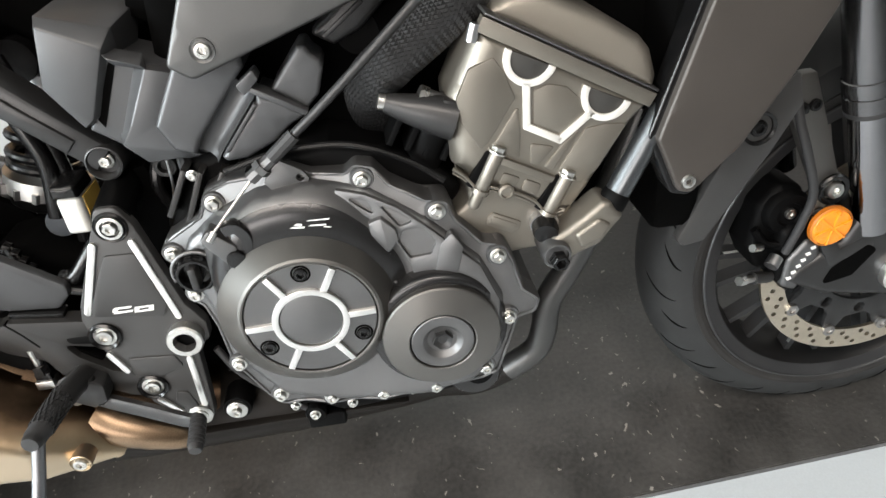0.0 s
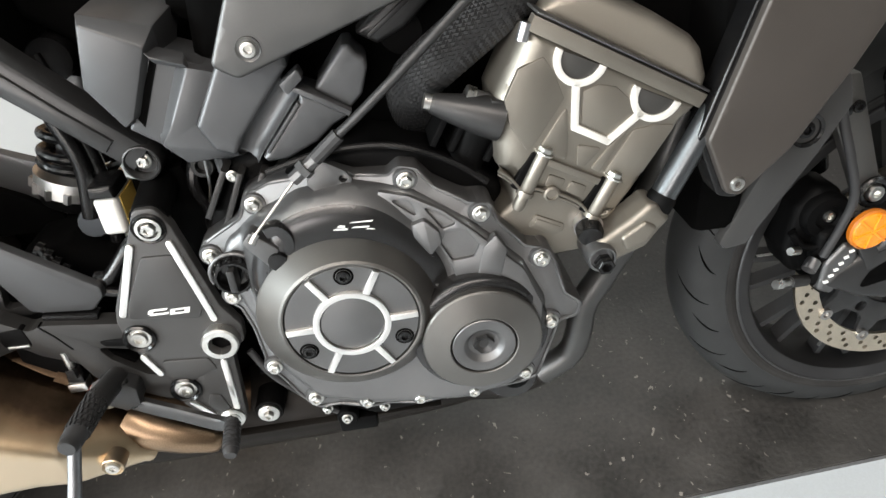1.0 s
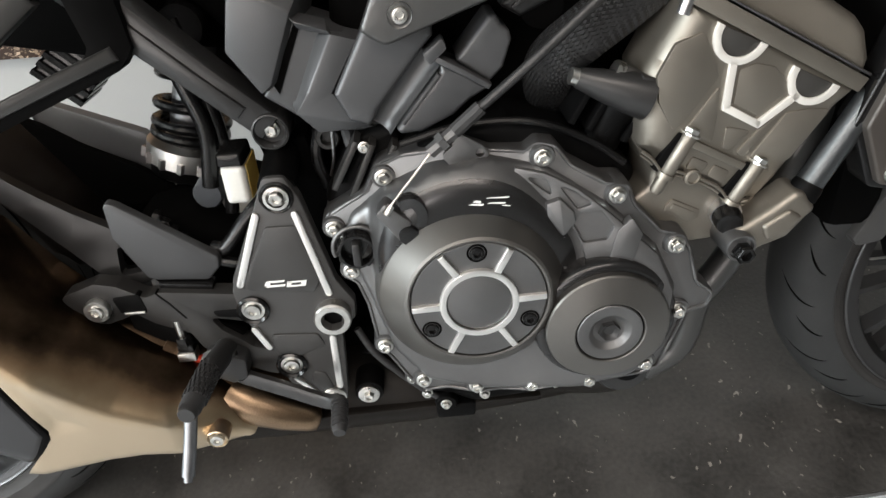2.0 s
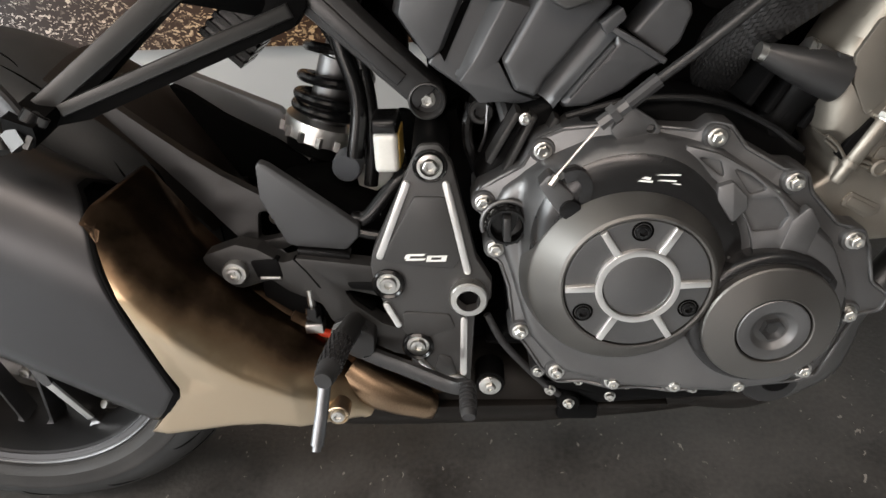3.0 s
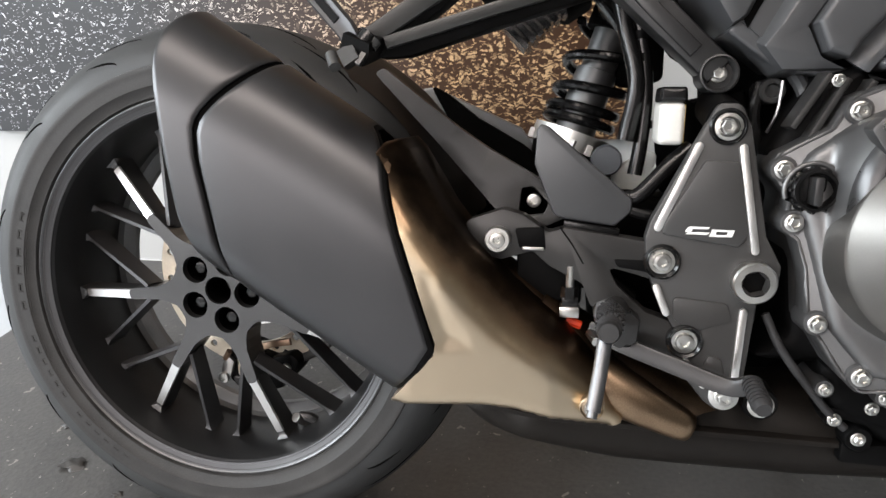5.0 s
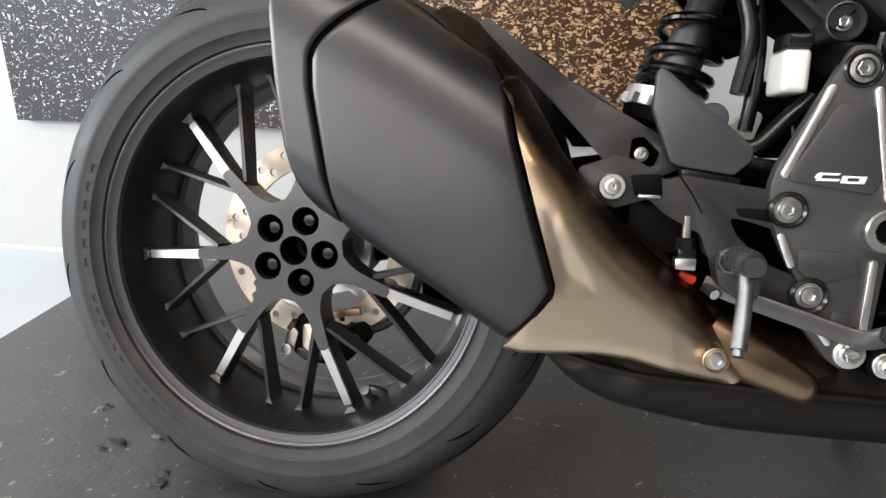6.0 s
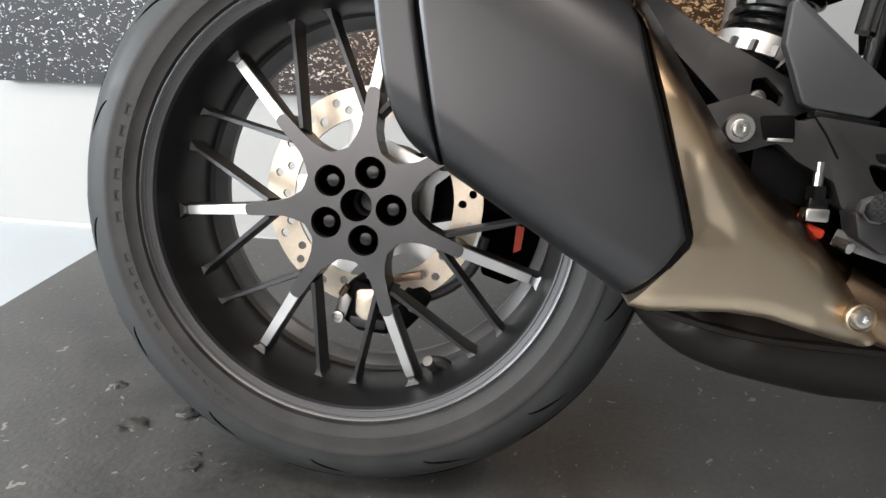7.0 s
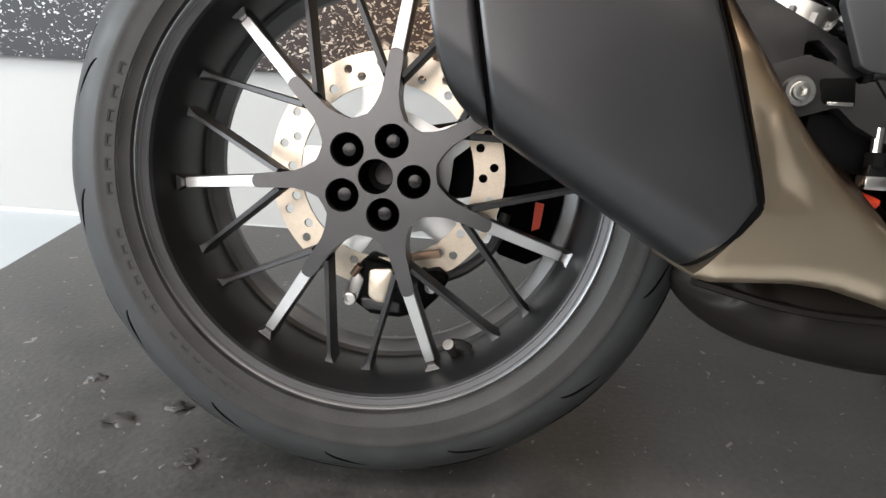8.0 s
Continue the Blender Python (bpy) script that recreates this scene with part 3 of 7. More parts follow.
Y_WALL = 0.775
structure("floor", box(-4.0, 5.0, -4.1, Y_WALL, -0.20, -0.014), FLOORM, "pale grey smooth showroom floor", "floor")
structure("ceiling", box(-4.2, 5.2, -4.3, 1.0, 3.0, 3.2), CEIL, "plain white showroom ceiling", "ceiling")
structure("wall_north", box(-4.2, 5.2, Y_WALL, 1.0, -0.20, 3.0), WALL, "plain white painted wall behind the motorcycle", "wall")
structure("wall_east", box(5.0, 5.2, -4.3, Y_WALL, -0.20, 3.0), GREYWALL, "plain grey painted side wall", "wall")


def wall_with_window(name, along_x, a0, a1, w0, w1, b0, b1):
    """A wall with one window opening from w0 to w1, 0.95 to 2.4 m high."""
    bm = bmesh.new()
    for p0, p1, z0, z1 in ((a0, w0, -0.2, 3.0), (w1, a1, -0.2, 3.0), (w0, w1, -0.2, 0.95), (w0, w1, 2.4, 3.0)):
        if along_x:
            box(p0, p1, b0, b1, z0, z1, bm=bm)
        else:
            box(b0, b1, p0, p1, z0, z1, bm=bm)
    return structure(name, bm, GREYWALL, "grey wall with a wide shop-window opening", "wall")


wall_with_window("wall_south", True, -4.2, 5.2, -3.9, 0.05, -4.3, -4.1)
wall_with_window("wall_west", False, -4.1, Y_WALL, -3.9, -0.3, -4.2, -4.0)
structure("baseboard", box(-4.0, 5.0, Y_WALL - 0.006, Y_WALL - 0.001, -0.014, -0.004, 0.001), mat("joint_sealant", (0.55, 0.56, 0.56), 0.6, 0, 0.1, 300, 20, 0.1), "thin grey joint along the wall foot", "trim")

# rubber sheet, slightly skewed to the wall
sheet = bmesh.new()
corners = [(-0.71, -0.245), (2.6, -0.07), (2.6, 0.755), (-0.80, 0.755)]
low = [sheet.verts.new((x, y, -0.0135)) for x, y in corners]
top = [sheet.verts.new((x, y, 0.0)) for x, y in corners]
sheet.faces.new(low[::-1])
sheet.faces.new(top)
for i in range(4):
    sheet.faces.new((low[i - 1], low[i], top[i], top[i - 1]))
bmesh.ops.bevel(sheet, geom=[e for e in sheet.edges if e.verts[0].co.z > -0.001 and e.verts[1].co.z > -0.001], offset=0.002, segments=2, affect="EDGES")
tagged(finish("rubber_mat", sheet, MAT, None), "black speckled rubber mat with pale scuffs under the motorcycle", "mat")

# printed board on the wall
tagged(finish("printed_board", box(-1.085, 0.525, Y_WALL - 0.028, Y_WALL, 0.348, 2.4, 0.002), PRINT, None),
       "printed board of pale chips on black and rust-brown", "wall board")


CRUMB = mat("torn_black_rubber", (0.030, 0.028, 0.026), 0.5, 0.0, 0.3, 600, 60, 0.4)


def crumb(x, y, s, seed):
    """A torn lump of the rubber sheet."""
    bm = bmesh.new()
    bmesh.ops.create_icosphere(bm, subdivisions=3, radius=1.0)
    for v in bm.verts:
        d = 1 + 0.7 * noise.noise(v.co * 1.6 + Vector((seed, 0, 0))) + 0.25 * noise.noise(v.co * 5 + Vector((seed, 3, 0)))
        v.co = Vector((v.co.x * s * d * 1.4, v.co.y * s * d, max(-0.02 * s, v.co.z) * s * 0.50 * d))
        v.co += Vector((x, y, 0.0))
    return tagged(finish("rubber_crumb", bm, CRUMB, None, "", 50), "small torn lump of black rubber on the mat", "debris", group="crumbs on the mat")


for k, (x, y, s) in enumerate(((-0.197, -0.065, 0.009), (-0.258, 0.035, 0.011), (-0.315, 0.0, 0.013), (-0.39, 0.085, 0.008), (-0.205, -0.045, 0.006))):
    crumb(x, y, s, 3.7 * k)


def ceiling_light(x, y):
    """A long flat luminaire: tray and diffuser."""
    ob = tagged(finish("ceiling_light", box(x - 1.65, x + 1.65, y - 0.34, y + 0.34, 2.945, 3.0, 0.004), CEIL, None), "long white ceiling luminaire", "ceiling light", group="ceiling lights")
    part("diffuser", box(x - 1.62, x + 1.62, y - 0.31, y + 0.31, 2.935, 2.945, 0.002), WHITE, ob, "white diffuser")
    return ob


for x, y in STRIPS:
    ceiling_light(x, y)


# ---- the motorcycle: it leans on its side stand, away from the viewer ----
LEAN = 10.433
bike = tagged(new("motorcycle"), "black naked motorcycle with bronze exhaust, leaning on its side stand", "motorcycle")
bike.matrix_basis = pose(0, 0, 0, -LEAN, 0, 0)


def tyre_profile(mid, lip, half, r_bead, r_sh, r_out):
    """Half sections of a tyre: bead, bulging wall, shoulder edge, round crown."""
    h = r_sh - r_bead
    side = [(r_bead - 0.004, lip), (r_bead + 0.06 * h, lip + 0.10 * (half - lip)), (r_bead + 0.10 * h, lip + 0.40 * (half - lip)), (r_bead + 0.14 * h, lip + 0.42 * (half - lip)), (r_bead + 0.38 * h, lip + 0.78 * (half - lip)), (r_bead + 0.42 * h, lip + 0.90 * (half - lip)),
            (r_bead + 0.65 * h, half * 0.998), (r_bead + 0.84 * h, half * 1.002), (r_bead + 0.88 * h, half * 1.008), (r_sh - 0.0006, half * 1.004), (r_sh, half * 0.985)]
    crown = []
    for i in range(11):
        th = math.pi / 2 * i / 10
        crown.append((r_sh + (r_out - r_sh) * math.sin(th), half * 0.985 * math.cos(th) ** 0.85 if i < 10 else 0.0))
    wall = [(r, mid - y) for r, y in side], [(r, mid + y) for r, y in side]
    tread = [(r, mid - y) for r, y in crown] + [(r, mid + y) for r, y in crown[-2::-1]]
    return wall[0], tread, wall[1]


def tyre(parent, cx, cz, mid, lip, half, r_bead, r_sh, r_out, label):
    near, tread, far = tyre_profile(mid, lip, half, r_bead, r_sh, r_out)
    bm = lathe(near + tread[:1], cx, cz, 128)
    lathe([tread[-1]] + far[::-1], cx, cz, 128, bm)
    ob = part("tyre_wall", bm, RUBBER, parent, label, 30)
    part("tread", lathe(tread, cx, cz, 128), TREAD, parent, "grey-black tread surface", 40)
    return ob


def polar(cx, cz, r, a, off=0.0):
    """A point at radius r and angle a (degrees) moved sideways by off."""
    a = radians(a)
    return (cx + r * math.cos(a) - off * math.sin(a), cz + r * math.sin(a) + off * math.cos(a))


# rear wheel
RX, RZ, RM = -0.003, 0.3165, -0.014
rear_wheel = part("rear_wheel", lathe([(0.2325, -0.094), (0.2325, -0.0970), (0.2308, -0.0985), (0.2288, -0.0975), (0.2262, -0.0955), (0.2222, -0.0948), (0.2204, -0.0935), (0.2190, -0.089)], RX, RZ, 128), BAND, bike,
                  "satin black multi-spoke rear wheel with machined faces", 40)
part("rim_barrel", lathe([(0.2194, -0.090), (0.2172, -0.084), (0.2122, -0.068), (0.2095, -0.050), (0.2095, -0.010), (0.2165, 0.025)], RX, RZ, 128), BARREL, rear_wheel, "black inner barrel of the rim", 40)
part("far_rim", lathe([(0.2165, 0.025), (0.2140, 0.034), (0.2030, 0.040), (0.2010, 0.042), (0.2010, 0.052), (0.215, 0.066), (0.231, 0.068)], RX, RZ, 128), FAR_RIM, rear_wheel, "grey far edge of the rim", 40)
part("rim_edge", lathe([(0.2332, -0.0975), (0.2326, -0.0993), (0.2312, -0.0998), (0.2298, -0.0985)], RX, RZ, 128), LIP, rear_wheel, "thin polished rim edge")
part("rim_step", lathe([(0.2224, -0.0948), (0.2216, -0.0957), (0.2200, -0.0950), (0.2194, -0.0925)], RX, RZ, 128), BAND, rear_wheel, "thin polished inner step")
tyre(rear_wheel, RX, RZ, RM, 0.083, 0.095, 0.2315, 0.268, 0.3195, "wide rear road tyre with a dusty black sidewall")

SPOKE0, STEP7 = 185.7, 360 / 7
hub_pts = []
for k in range(7):
    a = SPOKE0 + STEP7 * k
    hub_pts += [polar(RX, RZ, 0.0600, a - STEP7 / 2), polar(RX, RZ, 0.0612, a - 17), polar(RX, RZ, 0.0705, a, -0.0118), polar(RX, RZ, 0.082, a, -0.0085), polar(RX, RZ, 0.098, a, -0.0076),
                polar(RX, RZ, 0.112, a, -0.0072), polar(RX, RZ, 0.124, a, -0.0066), polar(RX, RZ, 0.124, a, 0.0066), polar(RX, RZ, 0.112, a, 0.0072),
                polar(RX, RZ, 0.098, a, 0.0076), polar(RX, RZ, 0.082, a, 0.0085), polar(RX, RZ, 0.0705, a, 0.0118), polar(RX, RZ, 0.0612, a + 17)]
LUGS = [polar(RX, RZ, 0.0382, 68 + 72 * k) for k in range(5)]
holes = [circle(RX, RZ, 0.0175, 28)] + [circle(x, z, 0.0168, 24) for x, z in LUGS]
part("hub", plate(rounded(hub_pts, 0.006, 3), -0.0775, -0.040, 0.0022, holes), RIM, rear_wheel, "grey-black hub with seven arms", 16)
# bore and bolt recesses carry their shade as near-black colour
part("axle_bore", lathe([(0.0178, -0.074), (0.0165, -0.072), (0.0160, -0.030)], RX, RZ, 28), VOID, rear_wheel, "dark bore of the axle")
part("axle_tube", lathe([(0.0158, -0.030), (0.0120, -0.028), (0.0118, -0.012), (0.0, -0.010)], RX, RZ, 28), SATIN, rear_wheel, "hollow axle inside the bore")
for x, z in LUGS:
    part("lug_recess", lathe([(0.0169, -0.070), (0.0158, -0.045), (0.0, -0.044)], x, z, 24), VOID, rear_wheel)
    part("lug_bolt", lathe([(0.0098, -0.045), (0.0098, -0.058), (0.0072, -0.062), (0.0066, -0.066), (0.0, -0.067)], x, z, 18), GLOSS, rear_wheel, "black wheel bolt")


def spoke(parent, a_in, r_in, a_out, r_out, off, w0, w1, y_in, y_out, deep, face=None):
    """A tapered spoke from the hub to the rim with a flared foot."""
    p, q = polar(RX, RZ, r_in, a_in, off), polar(RX, RZ, r_out, a_out)
    d = Vector(q) - Vector(p)
    path, sc = [], []
    for t in (0.0, 0.3, 0.6, 0.82, 0.90, 0.96, 1.0):
        w = w0 + (w1 - w0) * t + (0.0150 * ((t - 0.82) / 0.18) ** 2.0 if t > 0.82 else 0)
        h = deep * (1 + 0.35 * t)
        y = y_in + (y_out - y_in) * t - (0.0085 * ((t - 0.82) / 0.18) ** 2 if t > 0.82 else 0)
        path.append((p[0] + d.x * t, y + h / 2, p[1] + d.y * t))
        sc.append((w, h))
    sec = [(-0.32, -0.5), (0.32, -0.5), (0.5, -0.28), (0.5, 0.5), (-0.5, 0.5), (-0.5, -0.28)]
    ob = part("spoke", sweep(path, sec, sc), RIM if face else BAND, parent, "", 30)
    if face:
        f0, f1 = face
        pp = [(p[0] + d.x * t, y_in + (y_out - y_in) * t - 0.0006, p[1] + d.y * t) for t in (f0, f1)]
        ww = [w0 + (w1 - w0) * t for t in face]
        part("spoke_face", sweep(pp, [(-0.43, -0.5), (0.43, -0.5), (0.5, 0.5), (-0.5, 0.5)], [(ww[0], 0.003), (ww[1], 0.003)]), SPOKE_FACE, parent, "bright machined spoke face", 30)
    return ob


for k in range(7):
    a = SPOKE0 + STEP7 * k
    spoke(rear_wheel, a, 0.112, a, 0.2180, 0, 0.0130, 0.0105, -0.0770, -0.053, 0.024, (0.095, 0.83))
    for s in (-1, 1):
        spoke(rear_wheel, a, 0.097, a + 20.5 * s, 0.2180, 0.0068 * s, 0.0072, 0.0052, -0.0735, -0.042, 0.024)

# rear brake disc, carrier and caliper behind the spokes
def drilled_disc(parent, cx, cz, y, r0, r1, thick, rows, count, hole, material, label, waves=0):
    out = [(cx + (r1 + (0.0025 * math.sin(waves * t) if waves else 0)) * math.cos(t), cz + (r1 + (0.0025 * math.sin(waves * t) if waves else 0)) * math.sin(t)) for t in (2 * math.pi * i / 120 for i in range(120))]
    hs = [circle(cx, cz, r0, 60)]
    for j, r in enumerate(rows):
        for k in range(count):
            x, z = polar(cx, cz, r, 360 * (k + 0.33 * j) / count)
            hs.append(circle(x, z, hole, 10))
    return part("brake_disc", plate(out, y, y + thick, 0.0, hs), material, parent, label)


drilled_disc(rear_wheel, RX - 0.001, RZ + 0.001, 0.003, 0.096, 0.130, 0.005, (0.106, 0.118), 20, 0.0050, DISC, "drilled gold-tinted rear brake disc")
arms = []
for k in range(5):
    a = 72 * k + 30
    arms += [polar(RX, RZ, 0.070, a - 30), polar(RX, RZ, 0.074, a - 14), polar(RX, RZ, 0.0975, a - 8), polar(RX, RZ, 0.0975, a + 8), polar(RX, RZ, 0.074, a + 14)]
part("disc_carrier", plate(rounded(arms, 0.005, 3), 0.004, 0.010, 0.001, [circle(RX, RZ, 0.035, 30)]), ALU, rear_wheel, "silver disc carrier")
part("axle_housing", lathe([(0.018, -0.036), (0.030, -0.036), (0.034, -0.02), (0.040, 0.02), (0.066, 0.03), (0.066, 0.10), (0.0, 0.10)], RX, RZ, 40), CASE, bike, "dark axle housing")
CX, CZ = 0.000, 0.195
def cal_pts(pts):
    return [(CX + x, CZ + z) for x, z in pts]


cal = plate(rounded(cal_pts([(-0.034, 0.012), (-0.030, -0.022), (-0.012, -0.034), (0.020, -0.036), (0.046, -0.028), (0.062, -0.010), (0.074, 0.012), (0.060, 0.022), (0.034, 0.014), (-0.020, 0.030)]), 0.008, 4), -0.018, 0.03, 0.004)
caliper = part("rear_caliper", cal, DEEP, bike, "black rear brake caliper")
part("caliper_cover", plate(rounded(cal_pts([(-0.015, 0.018), (-0.015, -0.012), (-0.006, -0.019), (0.006, -0.019), (0.013, -0.010), (0.013, 0.020)]), 0.007, 5), -0.0225, -0.016, 0.002), DISC, caliper, "pale plated cover")
part("caliper_rib", plate(rounded(cal_pts([(-0.024, -0.014), (0.022, -0.018), (0.022, -0.030), (-0.020, -0.028)]), 0.005, 4), -0.0215, -0.016, 0.002), SATIN, caliper)
part("caliper_bracket", plate(rounded(cal_pts([(-0.040, -0.014), (-0.026, -0.018), (-0.019, 0.006), (-0.024, 0.012), (-0.030, 0.014), (-0.036, 0.004)]), 0.003, 3), -0.024, -0.015, 0.002), DARKALU, caliper, "steel bracket")
part("pad_pin", tube([(CX - 0.032, -0.022, CZ + 0.010), (CX - 0.024, -0.025, CZ + 0.022)], 0.0040, 10, 1), COPPER, caliper, "copper pad pin")
bolt(CX - 0.034, -0.024, CZ - 0.016, 0.0075, caliper, "socket")
bolt(CX + 0.054, -0.018, CZ + 0.002, 0.0070, caliper, "socket")
part("pad_spring", bar2(cal_pts([(0.020, 0.030), (0.040, 0.036), (0.062, 0.040)]), 0.009, -0.022, -0.017, 0.001), COPPER, caliper)
part("caliper_hose", tube([(CX + 0.064, 0.004, CZ + 0.008), (CX + 0.092, 0.006, CZ + 0.022), (CX + 0.118, 0.008, CZ + 0.048), (CX + 0.130, 0.010, CZ + 0.085)], 0.0062, 10), GRIP, caliper, "black brake hose")
valve = part("valve", tube([(0.086, -0.030, 0.128), (0.078, -0.048, 0.143)], 0.0062, 12, 2), DARKALU, rear_wheel, "metal tyre valve")
part("valve_base", tube([(0.100, -0.034, 0.134), (0.092, -0.036, 0.139), (0.080, -0.038, 0.140)], 0.007, 10, 3), RIM, rear_wheel)


# moulded marks on the sidewall: plain bars
def arc_marks(parent, cx, cz, r, y, a0, a1, count, high, material):
    for k in range(count):
        a = a0 + (a1 - a0) * k / (count - 1)
        if k % 7 == 6:
            continue
        wide = abs(a1 - a0) / count * 0.62
        pts = [polar(cx, cz, r - high / 2, a - wide / 2), polar(cx, cz, r - high / 2, a + wide / 2), polar(cx, cz, r + high / 2, a + wide / 2), polar(cx, cz, r + high / 2, a - wide / 2)]
        mid = Vector(polar(cx, cz, r, a))
        bm = plate(pts, y - 0.00007, y + 0.004, 0.0, [[tuple(mid.lerp(Vector(p), 0.62)) for p in pts]])
        for v in bm.verts:                     # laid on the sloping wall
            v.co.y -= 0.34 * (math.hypot(v.co.x - cx, v.co.z - cz) - r)
        part("sidewall_mark", bm, material, parent)


arc_marks(rear_wheel, RX, RZ, 0.2500, -0.10815, 160, 186, 6, 0.0108, RUBBER)
arc_marks(rear_wheel, RX, RZ, 0.2500, -0.10815, 196, 240, 13, 0.0100, RUBBER)


# tread grooves: curved near-black strips over the crown that paint the shade of cuts
def groove(parent, cx, cz, mid, half, r_sh, r_out, a, sweep_deg, f0, f1):
    pts = []
    for i in range(11):
        th = radians(f0 + (f1 - f0) * i / 10)
        r = r_sh + (r_out - r_sh) * math.sin(th) - 0.0009
        x, z = polar(cx, cz, r, a + sweep_deg * (i / 10) ** 1.6)
        pts.append((x, mid - half * 0.985 * math.cos(th) ** 0.85, z))
    return part("groove", sweep(pts, ring_section(0.0014, 6), [(0.25 + 0.9 * math.sin(math.pi * (i + 0.5) / 11)) for i in range(11)]), VOID, parent)


for k in range(14):
    a = 360 / 14 * k
    groove(rear_wheel, RX, RZ, RM, 0.095, 0.268, 0.3195, a, 21, 40, 58)
    groove(rear_wheel, RX, RZ, RM, 0.095, 0.268, 0.3195, a + 13, 19, 58, 80)
    groove(rear_wheel, RX, RZ, RM, 0.095, 0.268, 0.3195, a + 6, 9, 14, 30)

# front wheel
FX, FZ, FM = 1.442, 0.296, 0.003
front_wheel = part("front_wheel", lathe([(0.2305, -0.050), (0.231, -0.053), (0.2285, -0.0545), (0.225, -0.053), (0.214, -0.0505), (0.211, -0.049)], FX, FZ, 96), BAND, bike,
                   "satin black spoked front wheel", 40)
part("rim_barrel", lathe([(0.2112, -0.0492), (0.207, -0.043), (0.202, -0.02), (0.199, 0.0), (0.202, 0.03), (0.214, 0.056), (0.231, 0.058)], FX, FZ, 96), BARREL, front_wheel, "black inner barrel of the rim", 40)
part("rim_edge", lathe([(0.232, -0.0545), (0.231, -0.0558), (0.229, -0.0558), (0.228, -0.0542)], FX, FZ, 96), LIP, front_wheel, "thin polished rim edge")
tyre(front_wheel, FX, FZ, FM, 0.054, 0.057, 0.2315, 0.246, 0.2985, "black front road tyre with cut grooves")
part("hub", lathe([(0.0, -0.05), (0.03, -0.05), (0.045, -0.04), (0.05, -0.02), (0.05, 0.05), (0.0, 0.05)], FX, FZ, 40), BAND, front_wheel)
for k in range(10):
    a = 36 * k + 8
    for s in (-1, 1):
        p, q = polar(FX, FZ, 0.045, a), polar(FX, FZ, 0.205, a + 7 * s)
        part("spoke", sweep([(p[0], -0.022, p[1]), (q[0], -0.014, q[1])], [(-0.5, -0.5), (0.5, -0.5), (0.5, 0.5), (-0.5, 0.5)], [(0.013, 0.02), (0.008, 0.024)]), BAND, front_wheel, "", 30)
    x, z = polar(FX, FZ, 0.15, a - 7)
    x2, z2 = polar(FX, FZ, 0.19, a - 7)
    if k % 2:
        part("spoke_face", bar2([(x, z), (x2, z2)], 0.009, -0.0265, -0.022), ALU, front_wheel, "bright machined spoke face")
drilled_disc(front_wheel, FX, FZ, -0.071, 0.128, 0.160, 0.005, (0.135, 0.144, 0.152), 30, 0.0036, DISC, "drilled pale front brake disc")
carrier = []
for k in range(10):
    a = 36 * k
    carrier += [polar(FX, FZ, 0.100, a - 13), polar(FX, FZ, 0.106, a - 8), polar(FX, FZ, 0.130, a - 4), polar(FX, FZ, 0.130, a + 4), polar(FX, FZ, 0.106, a + 8)]
part("disc_carrier", plate(rounded(carrier, 0.004, 2), -0.070, -0.064, 0.001, [circle(FX, FZ, 0.075, 40)] + [circle(*polar(FX, FZ, 0.090, 36 * k + 18), 0.008, 14) for k in range(10)]), SATIN, front_wheel, "black disc carrier")
for k in range(10):
    x, z = polar(FX, FZ, 0.129, 36 * k)
    part("float_pin", lathe([(0.0085, -0.068), (0.0085, -0.075), (0.005, -0.0755), (0.005, -0.072), (0.0, -0.072)], x, z, 16), DARKALU, front_wheel, "dull float pin")
for k in range(16):
    groove(front_wheel, FX, FZ, FM, 0.057, 0.246, 0.2985, 22.5 * k, -8, 18, 50)
    groove(front_wheel, FX, FZ, FM, 0.057, 0.246, 0.2985, 22.5 * k + 11, -10, 25, 80)


# ---- engine ----
TILTC = (-0.163, 0.096, 0.595, 0.485)          # the cover's flange runs outwards towards the front
flange = [(0.582, 0.485), (0.590, 0.499), (0.628, 0.522), (0.640, 0.546), (0.662, 0.556), (0.694, 0.560), (0.705, 0.568), (0.725, 0.568), (0.742, 0.560), (0.772, 0.558), (0.782, 0.566),
          (0.798, 0.563), (0.812, 0.545), (0.842, 0.528), (0.862, 0.526), (0.868, 0.508), (0.892, 0.482), (0.912, 0.478), (0.920, 0.462), (0.928, 0.430), (0.944, 0.418), (0.940, 0.404),
          (0.922, 0.398), (0.912, 0.366), (0.900, 0.332), (0.884, 0.324), (0.844, 0.314), (0.832, 0.307), (0.800, 0.305), (0.775, 0.299), (0.745, 0.300), (0.720, 0.295), (0.690, 0.300),
          (0.665, 0.296), (0.650, 0.310), (0.632, 0.338), (0.622, 0.350), (0.616, 0.400), (0.608, 0.425), (0.598, 0.432), (0.600, 0.462)]
engine = part("engine", pillow(rounded(flange, 0.01, 3), -0.140, 0.16, 0.012, TILTC, 3, 0.02), CASE, bike, "black engine block with bright bolts and a bronze-grey cylinder", 40)
clutch_cover = part("clutch_cover", plate(rounded(flange, 0.008, 4), -0.1625, -0.138, 0.003, (), TILTC), CASE, engine, "dark grey cast clutch cover")


